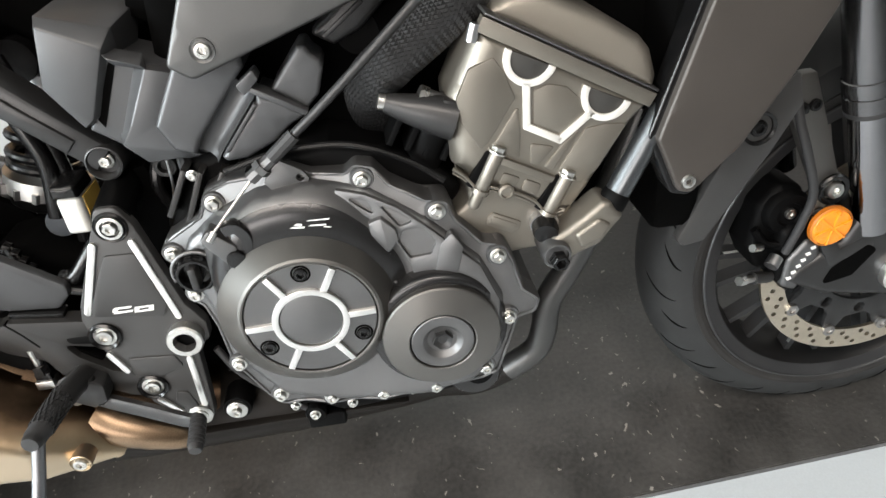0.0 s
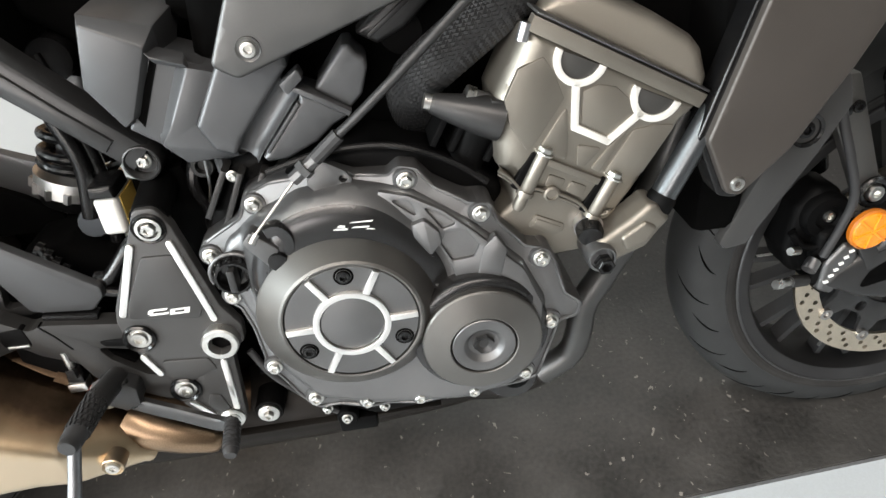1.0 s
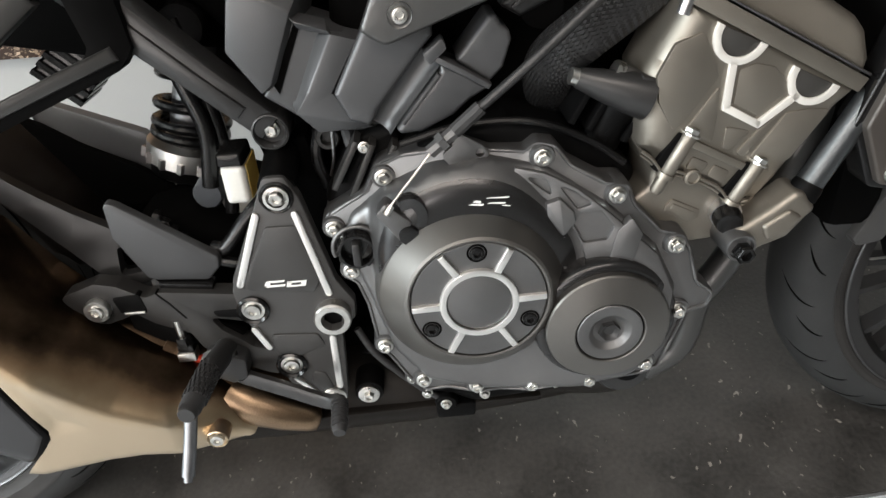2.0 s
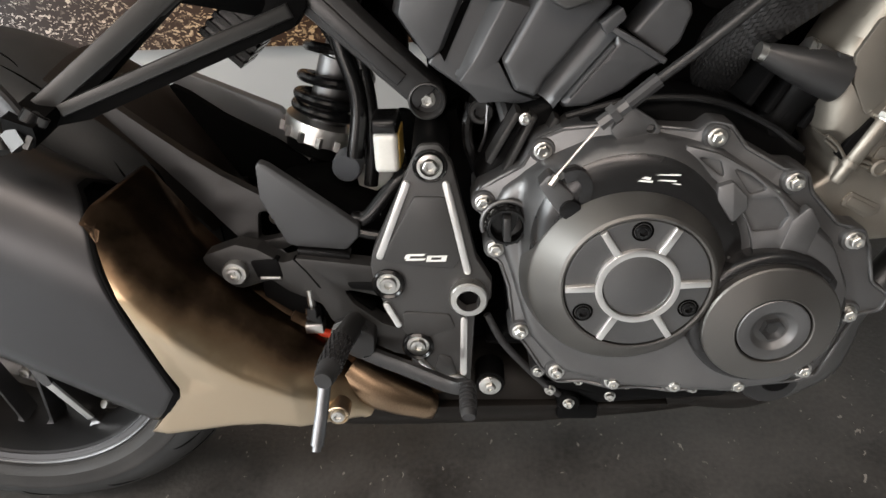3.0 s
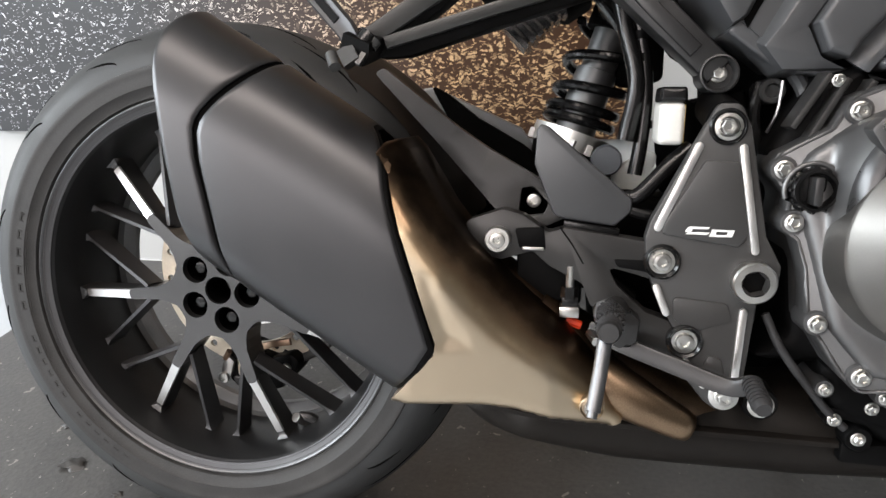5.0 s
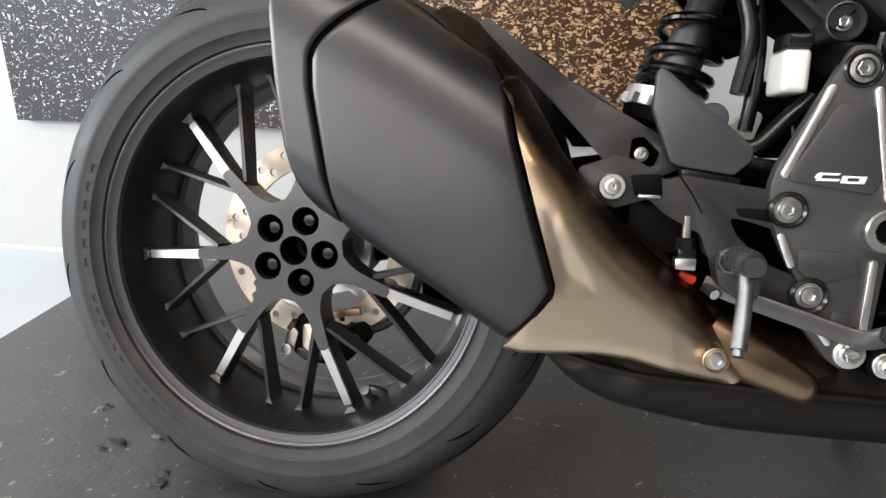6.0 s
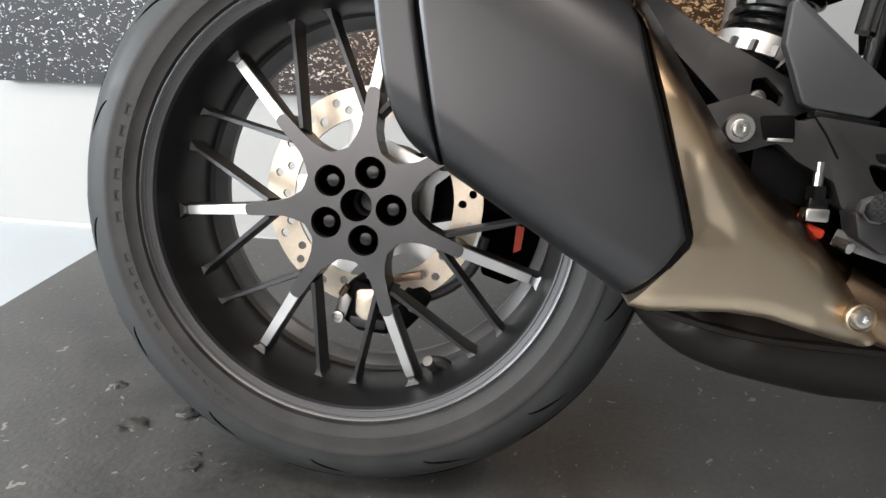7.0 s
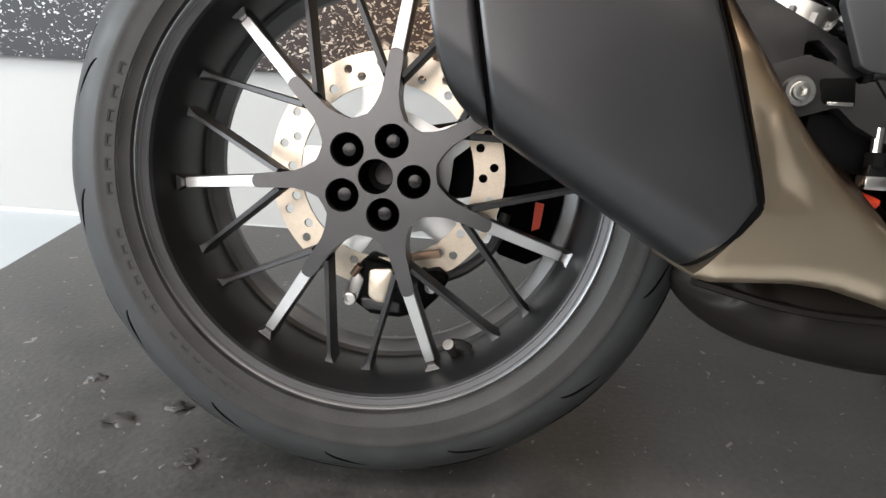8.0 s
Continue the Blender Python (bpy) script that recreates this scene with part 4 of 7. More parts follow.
lip_line = resample(rounded(flange, 0.008, 4), 0.010)
lip_mid = (sum(p[0] for p in lip_line) / len(lip_line), sum(p[1] for p in lip_line) / len(lip_line))
lip_path = [(lip_mid[0] + 0.982 * (x - lip_mid[0]), -0.1625 - 0.163 * (x - 0.595) + 0.096 * (z - 0.485), lip_mid[1] + 0.982 * (z - lip_mid[1])) for x, z in lip_line + lip_line[:1]]
part("cover_lip", sweep(lip_path, ring_section(0.0019, 6)), CASE, clutch_cover, "raised lip round the cover", 60)


def flange_y(x, z):
    return -0.1625 - 0.163 * (x - 0.595) + 0.096 * (z - 0.485)


# the cast cover: a leaning face, a wide shoulder that swells up round the clutch
HX, HZ = 0.723, 0.4375


def shoulder_radius(ang):
    return 0.097 + 0.009 * np.sin(ang) - 0.005 * np.cos(ang) - 0.005 * np.exp(-((ang - 0.84) / 0.35) ** 2) - 0.016 * np.maximum(0, -np.cos(ang)) ** 4


def dome_y(W):
    """The shoulder: nearly level round the ring, then a soft bend into a ramp."""
    r = np.hypot(W[:, 0] - HX, W[:, 1] - HZ)
    ang = np.arctan2(W[:, 1] - HZ, W[:, 0] - HX)
    steep = 1.5 + 2.6 * np.maximum(0, -np.cos(ang)) ** 4
    return -0.2140 + 0.10 * (r - 0.083) + steep * 0.0045 * np.log1p(np.exp((r - shoulder_radius(ang)) / 0.0045))


BODY = rounded([(0.600, 0.475), (0.612, 0.500), (0.648, 0.528), (0.690, 0.548), (0.735, 0.555), (0.790, 0.544), (0.845, 0.508), (0.888, 0.468), (0.908, 0.425), (0.904, 0.362), (0.874, 0.325), (0.82, 0.307), (0.73, 0.303), (0.67, 0.313), (0.638, 0.350), (0.618, 0.42)], 0.02, 4)


def cover_y(W):
    face = -0.1705 - 0.163 * (W[:, 0] - 0.595) + 0.096 * (W[:, 1] - 0.485) + roll(line_distance(W, BODY + BODY[:1]), 0.010, 0.010)
    both = np.stack([face, dome_y(W)])
    low = both.min(0)
    return low - 0.002 * np.log(np.exp(-(both - low) / 0.002).sum(0))


SHOULDER = [(HX + r * math.cos(a), HZ + r * math.sin(a)) for a, r in ((radians(k), float(shoulder_radius(np.array(radians(k)))) + 0.001) for k in range(-40, 181, 5))]
body = part("cover_body", relief(BODY, cover_y, -0.14, 0.0030, None, [SHOULDER]), CASE, engine, "dark grey cast cover, semi-gloss black round the clutch", 60)
body.data.materials.append(COVER)
for poly in body.data.polygons:
    cx, cz = poly.center.x - HX, poly.center.z - HZ
    if (cz > -0.03 or cx < -0.06) and math.hypot(cx, cz) < float(shoulder_radius(np.array(math.atan2(cz, cx)))) + 0.001:
        poly.material_index = 1
ring_bm = lathe([(0.0862, -0.180), (0.0860, -0.2115), (0.0852, -0.2138), (0.0836, -0.2160), (0.0665, -0.2358), (0.0640, -0.2372), (0.0622, -0.2366), (0.0615, -0.2325)], HX, HZ, 96)
for v in ring_bm.verts:                        # the cone's foot sits a little lower and further back
    v.co.x -= 0.18 * max(0, v.co.y + 0.236)
    v.co.z -= 0.34 * max(0, v.co.y + 0.236)
ring = part("clutch_ring", ring_bm, RING, engine, "satin grey tapered ring", 14)
part("ring_groove", lathe([(0.0635, -0.2325), (0.0605, -0.2325)], HX, HZ, 96), VOID, engine, "black gap")
part("hub_disc", lathe([(0.0612, -0.226), (0.0612, -0.2350), (0.0603, -0.2362), (0.0, -0.2362)], HX, HZ, 96), CASE, engine, "dark grey hub disc")
part("hub_ring", plate(circle(HX, HZ, 0.0355, 64), -0.2400, -0.2355, 0.0006, [circle(HX, HZ, 0.0295, 64)]), ALU, engine, "bright machined ring")
part("hub_centre", lathe([(0.0293, -0.2355), (0.0285, -0.2378), (0.0270, -0.2384), (0.0, -0.2384)], HX, HZ, 64), CASE, engine, "dark centre disc")
for k in range(6):
    a = 182 + 60 * k
    p, q = polar(HX, HZ, 0.0345, a), polar(HX, HZ, 0.0605, a)
    part("hub_rib", bar2([p, q], [0.0066, 0.0058], -0.2396, -0.2355, 0.0004), ALU, engine, "bright machined rib")
for a in (90.5, 211, 333):
    x, z = polar(HX, HZ, 0.0512, a)
    part("bolt_seat", lathe([(0.0090, -0.2364), (0.0085, -0.2372), (0.0072, -0.2366), (0.0070, -0.2350)], x, z, 20), VOID, engine)
    bolt(x, -0.2352, z, 0.0064, engine, "dark", "black socket bolt")

# generator cap to the front
CX, CZ = 0.8425, 0.3935
part("cap_base", lathe([(0.069, -0.195), (0.0678, -0.2205), (0.0668, -0.2250), (0.0645, -0.2278), (0.0600, -0.2284), (0.0570, -0.2280)], CX, CZ, 72), COVER, engine, "dark shoulder under the cap", 50)
part("cap_ring", lathe([(0.0585, -0.220), (0.0583, -0.2345), (0.0570, -0.2362), (0.0545, -0.2370), (0.0350, -0.2428), (0.0335, -0.2432), (0.0325, -0.2426), (0.0320, -0.2400)], CX, CZ, 72), RING, engine, "satin grey tapered ring", 14)
part("cap_groove", lathe([(0.0330, -0.2402), (0.0300, -0.2402)], CX, CZ, 64), VOID, engine, "black gap")
part("cap_disc", lathe([(0.0308, -0.235), (0.0308, -0.2418), (0.0300, -0.2426), (0.0205, -0.2426), (0.0190, -0.2418), (0.0155, -0.2375), (0.0140, -0.2368), (0.0, -0.2368)], CX, CZ, 64), CASE, engine, "dish-shaped cap")
hexa = bmesh.new()
for y0, y1, r in ((-0.2366, -0.2415, 0.0105),):
    lo = [hexa.verts.new((CX + x, y0, CZ + z)) for x, z in circle(0, 0, r, 6, 0.2)]
    hi = [hexa.verts.new((CX + x, y1, CZ + z)) for x, z in circle(0, 0, r * 0.95, 6, 0.2)]
    ii = [hexa.verts.new((CX + x, y1 + 0.003, CZ + z)) for x, z in circle(0, 0, r * 0.5, 6, 0.2)]
    for i in range(6):
        hexa.faces.new((lo[i - 1], lo[i], hi[i], hi[i - 1]))
        hexa.faces.new((hi[i - 1], hi[i], ii[i], ii[i - 1]))
    hexa.faces.new(ii)
part("cap_nut", hexa, SATIN, engine, "dark hexagon plug")

# raised face of the cover with three cast pockets, a bright facet and a boss
POCKETS = [[(0.7690, 0.5385), (0.7890, 0.5345), (0.7945, 0.5185)], [(0.7985, 0.5300), (0.8124, 0.5240), (0.8290, 0.5120), (0.8150, 0.5070)], [(0.8170, 0.5030), (0.8120, 0.4925), (0.8215, 0.4745), (0.8415, 0.4780), (0.8470, 0.4900), (0.8360, 0.5060)]]
face_line = [(HX + 0.1025 * math.cos(radians(a)), HZ + 0.1025 * math.sin(radians(a))) for a in range(70, 8, -6)]
face_line += [(0.826, 0.4515), (0.8378, 0.4535), (0.8582, 0.4451), (0.8746, 0.4381), (0.8900, 0.4200), (0.9000, 0.4000), (0.902, 0.425), (0.886, 0.463), (0.843, 0.503), (0.815, 0.526), (0.788, 0.540), (0.762, 0.546)]
part("cover_face", plate(face_line, -0.1742, -0.168, 0.0009, [rounded(q, 0.0030, 3) for q in POCKETS], TILTC), CASE, engine, "raised cast face with triangular pockets", 25)
bm = plate(rounded([(0.8620, 0.5000), (0.8715, 0.4840), (0.8610, 0.4440), (0.8425, 0.4560), (0.8500, 0.4870)], 0.003, 3), -0.1768, -0.168, 0.0012)
lean_y(bm, (-0.175, 0.104, 0.857, 0.472))
for v in bm.verts:
    v.co.y += 0.0014 - 0.163 * (0.857 - 0.595) + 0.096 * (0.472 - 0.485)
part("cover_facet", bm, CASE, engine, "flat facet of the casting")
bm = plate(rounded([(0.7870, 0.5150), (0.7990, 0.5195), (0.8113, 0.5075), (0.8129, 0.4980), (0.8022, 0.4830), (0.7880, 0.5030)], 0.003, 3), -0.1805, -0.165, 0.0030)
lean_y(bm, TILTC)
part("cover_boss", bm, CASE, engine, "grey cast boss")
for pts in ([(0.803, 0.4815), (0.797, 0.462), (0.806, 0.449)], [(0.8145, 0.4500), (0.8378, 0.4550), (0.8582, 0.4465), (0.8746, 0.4395), (0.8905, 0.4210), (0.8990, 0.4010)]):
    part("cast_rib", sweep(curve([(x, -0.1745 - 0.163 * (x - 0.595) + 0.096 * (z - 0.485), z) for x, z in pts], 5), ring_section(0.0022, 8)), CASE, engine, "", 60)
# plain bars in place of the maker's mark, laid on the shoulder
for x0, x1, z0, z1 in ((0.719, 0.731, 0.5225, 0.5245), (0.7225, 0.729, 0.5248, 0.5272), (0.734, 0.7535, 0.5272, 0.5288), (0.735, 0.7500, 0.5225, 0.5243), (0.7470, 0.7540, 0.5198, 0.5210)):
    quad = [(x0, z0 + 0.001), (x1, z0 - 0.0005), (x1 + 0.001, z1 - 0.001), (x0 + 0.003, z1)]
    ys = dome_y(np.array(quad)) - 0.0016
    mk = bmesh.new()
    hi_ = [mk.verts.new((x, y - 0.0006, z + 0.0006)) for (x, z), y in zip(quad, ys)]
    lo_ = [mk.verts.new((x, y + 0.003, z - 0.001)) for (x, z), y in zip(quad, ys)]
    mk.faces.new(hi_)
    mk.faces.new(lo_[::-1])
    for i in range(4):
        mk.faces.new((hi_[i - 1], hi_[i], lo_[i], lo_[i - 1]))
    part("cover_mark", mk, PRINTW, engine, "small white printed bars")

# bolts on the flange with their bosses
for x, z in ((0.715, 0.554), (0.787, 0.551), (0.851, 0.516), (0.904, 0.468), (0.911, 0.400), (0.885, 0.340), (0.832, 0.318), (0.776, 0.311), (0.720, 0.307), (0.666, 0.312), (0.630, 0.354), (0.606, 0.440),
             (0.595, 0.485), (0.647, 0.535)):
    y = flange_y(x, z) - 0.0025
    part("bolt_boss", lathe([(0.0125, y + 0.03), (0.0115, y + 0.002), (0.0105, y), (0.0, y)], x, z, 18), CASE, engine)
    bolt(x, y, z, 0.0080, engine, "flange")

# oil filler plug and clutch lever on the rear of the cover
plug = part("oil_plug", lathe([(0.0185, -0.160), (0.0185, -0.184), (0.0172, -0.1875), (0.0150, -0.1875), (0.0138, -0.185), (0.0132, -0.177), (0.0, -0.177)], 0.6155, 0.4695, 24), GLOSS, engine, "black ribbed oil filler plug")
part("plug_bar", box(0.6118, 0.6192, -0.1935, -0.176, 0.4575, 0.4815, 0.002), SATIN, plug)
for k in range(12):
    x, z = polar(0.6155, 0.4695, 0.0182, 30 * k)
    part("plug_tooth", lathe([(0.0022, -0.165), (0.0022, -0.1835), (0.0012, -0.1855), (0.0, -0.1855)], x, z, 8), GLOSS, plug)
part("plug_seat", sweep([(0.6155 + 0.0225 * math.cos(radians(a)), -0.1780, 0.4695 + 0.0225 * math.sin(radians(a))) for a in range(-60, 201, 13)], ring_section(0.0022, 8)), CASE, engine, "raised rim round the plug", 60)
lever = part("clutch_lever", plate(rounded([(0.6390, 0.5210), (0.6482, 0.5315), (0.6690, 0.5120), (0.6665, 0.4965), (0.6575, 0.4945)], 0.003, 3), -0.2150, -0.198, 0.0015), CASE, engine, "grey clutch release lever")
part("lever_pivot", lathe([(0.0105, -0.17), (0.0100, -0.213), (0.0085, -0.217), (0.0, -0.218)], 0.6665, 0.4990, 24), GLOSS, engine)
part("lever_hook", sweep(curve([(0.6615, -0.208, 0.5275), (0.6720, -0.210, 0.5300), (0.6790, -0.210, 0.5200), (0.6775, -0.208, 0.5060)], 4), [(-0.0045, -0.006), (0.0045, -0.006), (0.0055, 0.0), (0.0045, 0.008), (-0.0045, 0.008)]), COVER, engine, "black hook round the lever")

# cable: sleeve, adjuster, bright inner wire
cable = part("clutch_cable", tube([(0.7235, -0.185, 0.590), (0.758, -0.188, 0.618), (0.802, -0.190, 0.656), (0.853, -0.190, 0.701), (0.92, -0.185, 0.76)], 0.0043, 12), SATIN, bike, "black clutch cable with adjuster")
part("adjuster", tube([(0.690, -0.188, 0.5635), (0.712, -0.187, 0.580)], 0.0062, 8, 1), CASE, cable, "steel adjuster nut")
part("adjuster_nut", tube([(0.699, -0.188, 0.570), (0.704, -0.1875, 0.574)], 0.0088, 6, 1), CASE, cable)
part("cable_sleeve", tube([(0.712, -0.187, 0.580), (0.735, -0.186, 0.599)], 0.0066, 10, 1), GRIP, cable)
part("inner_wire", tube([(0.692, -0.188, 0.5645), (0.652, -0.214, 0.5275)], 0.0013, 8, 1), ZINC, cable, "bright steel wire")
part("wire_nipple", tube([(0.6535, -0.214, 0.529), (0.6480, -0.218, 0.5225)], 0.0035, 8, 1), ZINC, cable)
part("cable_bracket", plate(rounded([(0.700, 0.558), (0.716, 0.578), (0.735, 0.566), (0.742, 0.556), (0.728, 0.548), (0.710, 0.545)], 0.004, 3), -0.1875, -0.183, 0.001, [circle(0.733, 0.559, 0.004, 12)]), CASE, engine, "cast cable bracket")

# rear half of the crankcase: ribs, gearbox end
part("gearbox", pillow(rounded([(0.585, 0.30), (0.62, 0.33), (0.61, 0.45), (0.585, 0.50), (0.622, 0.565), (0.66, 0.575), (0.70, 0.50), (0.70, 0.30)], 0.01, 3), -0.140, 0.14, 0.015, None, 3, 0.02), DEEP, engine, "dark gearbox casing")
for p, q in (((0.612, 0.505), (0.640, 0.562)), ((0.628, 0.500), (0.660, 0.560)), ((0.600, 0.520), (0.626, 0.566))):
    part("case_rib", bar2([p, q], 0.006, -0.158, -0.13, 0.002), HANG, engine)
bolt(0.632, -0.156, 0.560, 0.0055, engine, "flange")
part("upper_case", pillow(rounded([(0.66, 0.545), (0.70, 0.572), (0.76, 0.580), (0.81, 0.570), (0.855, 0.545), (0.88, 0.52), (0.86, 0.46), (0.72, 0.48)], 0.012, 4), -0.168, 0.15, 0.010, None, 4, 0.015), DEEP, engine, "black upper crankcase edge")
part("case_seam", sweep(curve([(0.665, -0.170, 0.566), (0.72, -0.170, 0.5785), (0.78, -0.172, 0.578), (0.83, -0.176, 0.558), (0.862, -0.182, 0.536)], 6), ring_section(0.0032, 8)), GLOSS, engine, "raised casing seam")
for k in range(5):
    x = 0.815 + 0.016 * k
    part("case_fin", bar2([(x, 0.572 - 0.007 * k), (x + 0.022, 0.612 - 0.006 * k)], 0.006, -0.172, -0.12, 0.0015), DEEP, engine)
part("water_pipe", sweep(curve([(0.845, -0.150, 0.545), (0.856, -0.155, 0.575), (0.874, -0.165, 0.600)], 5), ring_section(0.019, 16)), DEEP, engine, "black coolant stub")

# oil pan and sump bolts
part("oil_pan", pillow(rounded([(0.64, 0.315), (0.70, 0.30), (0.88, 0.31), (0.90, 0.28), (0.86, 0.235), (0.72, 0.225), (0.66, 0.26)], 0.015, 4), -0.150, 0.13, 0.015, None, 3, 0.02), DEEP, engine, "black oil pan")
for x, z, y in ((0.652, 0.285, -0.16), (0.700, 0.283, -0.165), (0.742, 0.281, -0.175), (0.806, 0.284, -0.185), (0.77, 0.272, -0.16)):
    part("pan_boss", lathe([(0.009, y + 0.05), (0.008, y + 0.001), (0.0, y + 0.001)], x, z, 14), CASE, engine)
    bolt(x, y, z, 0.0058, engine, "flange")
for x, z, y in ((0.697, 0.266, -0.150), (0.667, 0.252, -0.150), (0.733, 0.243, -0.150)):
    part("sump_stud", lathe([(0.0085, y + 0.06), (0.0085, y + 0.001), (0.0, y)], x, z, 14), DEEP, engine)
    bolt(x, y, z, 0.0062, engine, "flange")
part("drain_plug", lathe([(0.0125, -0.12), (0.0125, -0.150), (0.009, -0.154), (0.0, -0.155)], 0.714, 0.279, 20), DARKALU, engine, "bright domed drain plug")
for p, q in (((0.722, 0.252), (0.745, 0.292)), ((0.672, 0.262), (0.690, 0.300)), ((0.655, 0.262), (0.735, 0.240))):
    part("pan_rib", bar2([p, q], 0.009, -0.149, -0.12, 0.003), DEEP, engine)
stand_switch = part("switch_cable", tube([(0.598, -0.146, 0.350), (0.614, -0.150, 0.318), (0.640, -0.150, 0.284), (0.664, -0.148, 0.256), (0.682, -0.148, 0.240)], 0.0040, 12), GRIP, engine, "black rubber cable under the engine")
part("cable_eye", lathe([(0.013, -0.135), (0.013, -0.152), (0.011, -0.155), (0.0, -0.155)], 0.688, 0.236, 20), DEEP, stand_switch)
bolt(0.6875, -0.154, 0.2365, 0.0065, stand_switch, "flange")
part("sensor_block", box(0.676, 0.722, -0.150, -0.11, 0.208, 0.230, 0.004), DEEP, engine, "black sensor block")
part("oil_filter", lathe([(0.0, -0.195), (0.026, -0.195), (0.030, -0.190), (0.031, -0.12), (0.0, -0.12)], 0.878, 0.300, 32), SATIN, engine, "dark oil filter end")
part("filter_window", lathe([(0.015, -0.1955), (0.013, -0.1975), (0.0, -0.1980)], 0.882, 0.302, 24), DEEP, engine, "dark oil sight glass")

# cylinder block and head, leaning forwards
cyl = [(0.8969, 0.6730), (1.0475, 0.5930), (1.0330, 0.5790), (1.0174, 0.5558), (1.0053, 0.5360), (0.9943, 0.5171), (0.9800, 0.4980), (0.9522, 0.4995), (0.9429, 0.5110), (0.9269, 0.5212), (0.9022, 0.5310), (0.8927, 0.5285), (0.8867, 0.5350), (0.8790, 0.5455), (0.8700, 0.5535), (0.8692, 0.5908), (0.8687, 0.6172), (0.8813, 0.6422)]
cylinder = part("cylinder_block", pillow(rounded(cyl, 0.004, 3), -0.1985, -0.130, lambda x, z: 0.007 + 0.013 * max(0.0, min(1.0, (0.910 - x) / 0.03)), None, 4, 0.012), BRONZE_CASE, bike, "bronze-grey cast cylinder block with silver trim", 40)
part("barrel_block", pillow(rounded([(0.8690, 0.5560), (0.8867, 0.5380), (0.9022, 0.5340), (0.9429, 0.5150), (0.9593, 0.4990), (0.9850, 0.5000), (0.9780, 0.4890), (0.9640, 0.4570), (0.9050, 0.4520), (0.8720, 0.4800), (0.8680, 0.5050), (0.8820, 0.5160), (0.8830, 0.5300)], 0.004, 3), -0.1945, -0.130, 0.006, None, 4, 0.012), BRONZE_CASE, cylinder, "lower barrel of the block", 40)
SEAM_LINE = [(0.8690, 0.5545), (0.8790, 0.5463), (0.8867, 0.5361), (0.8927, 0.5295), (0.9022, 0.5322), (0.9163, 0.5262), (0.9269, 0.5224), (0.9429, 0.5124), (0.9522, 0.5009), (0.9593, 0.4962), (0.9700, 0.4975)]
for d, r in ((0.0, 0.0017), (-0.0042, 0.0014)):
    part("block_seam", sweep(curve([(x, -0.2003 + 0.4 * abs(d), z + d) for x, z in SEAM_LINE], 4), ring_section(r, 8)), BRONZE_CASE, cylinder, "raised gasket seam", 60)
part("head_cover", pillow(rounded([(0.9085, 0.6780), (0.9150, 0.6870), (0.9250, 0.6935), (0.9434, 0.6960), (0.9650, 0.6900), (1.0105, 0.6690), (1.0414, 0.6490), (1.0500, 0.6380), (1.0545, 0.6160), (1.0500, 0.6020)], 0.008, 4), -0.193, -0.120, 0.012, (0, 0.30, 0.98, 0.63), 6, 0.008), BRONZE_CASE, cylinder, "smooth bronze-grey head cover", 60)
part("head_gasket", bar2([(0.9035, 0.6855), (1.0540, 0.6050)], 0.0022, -0.2010, -0.130, 0.0008), CASE, cylinder, "dark gasket edge")
part("head_rim", bar2([(0.8985, 0.6780), (1.0500, 0.5965)], 0.0130, -0.2012, -0.19, 0.0012), BRONZE_CASE, cylinder)
part("corner_post", tube([(0.8955, -0.197, 0.678), (0.8915, -0.197, 0.664)], 0.0052, 12, 1), STEEL, cylinder, "pale corner dowel")


def arc_bar(cx, cz, r0, r1, a0, a1, y0, y1):
    out = [polar(cx, cz, r1, a0 + (a1 - a0) * i / 14) for i in range(15)] + [polar(cx, cz, r0, a1 + (a0 - a1) * i / 14) for i in range(15)]
    return plate(out, y0, y1, 0.0002)


# silver linework on the cylinder head
A1, A2 = (0.9403, 0.6455), (1.0080, 0.6068)
for c, a0, a1 in ((A1, 152, 337), (A2, 152, 337)):
    part("trim_arc", arc_bar(*c, 0.0175, 0.0235, a0, a1, -0.2015, -0.196), TRIM, cylinder, "silver trim arc")
    part("cam_plug", plate([polar(*c, 0.0174, 152 + 185 * i / 18) for i in range(19)], -0.1996, -0.194, 0.0005), mat("plug_grey", (0.055, 0.053, 0.05), 0.5, 0.6, 0.1, 1500, 20, 0.2) if c == A1 else bpy.data.materials["plug_grey"], cylinder, "dark half-round plug")
for p, q in (((0.9365, 0.6255), (0.9365, 0.586)), ((0.935, 0.5875), (0.9675, 0.5695)), ((0.965, 0.569), (0.9955, 0.5935))):
    part("trim_bar", bar2([p, q], 0.0062, -0.2015, -0.196, 0.0002), TRIM, cylinder, "silver trim bar")
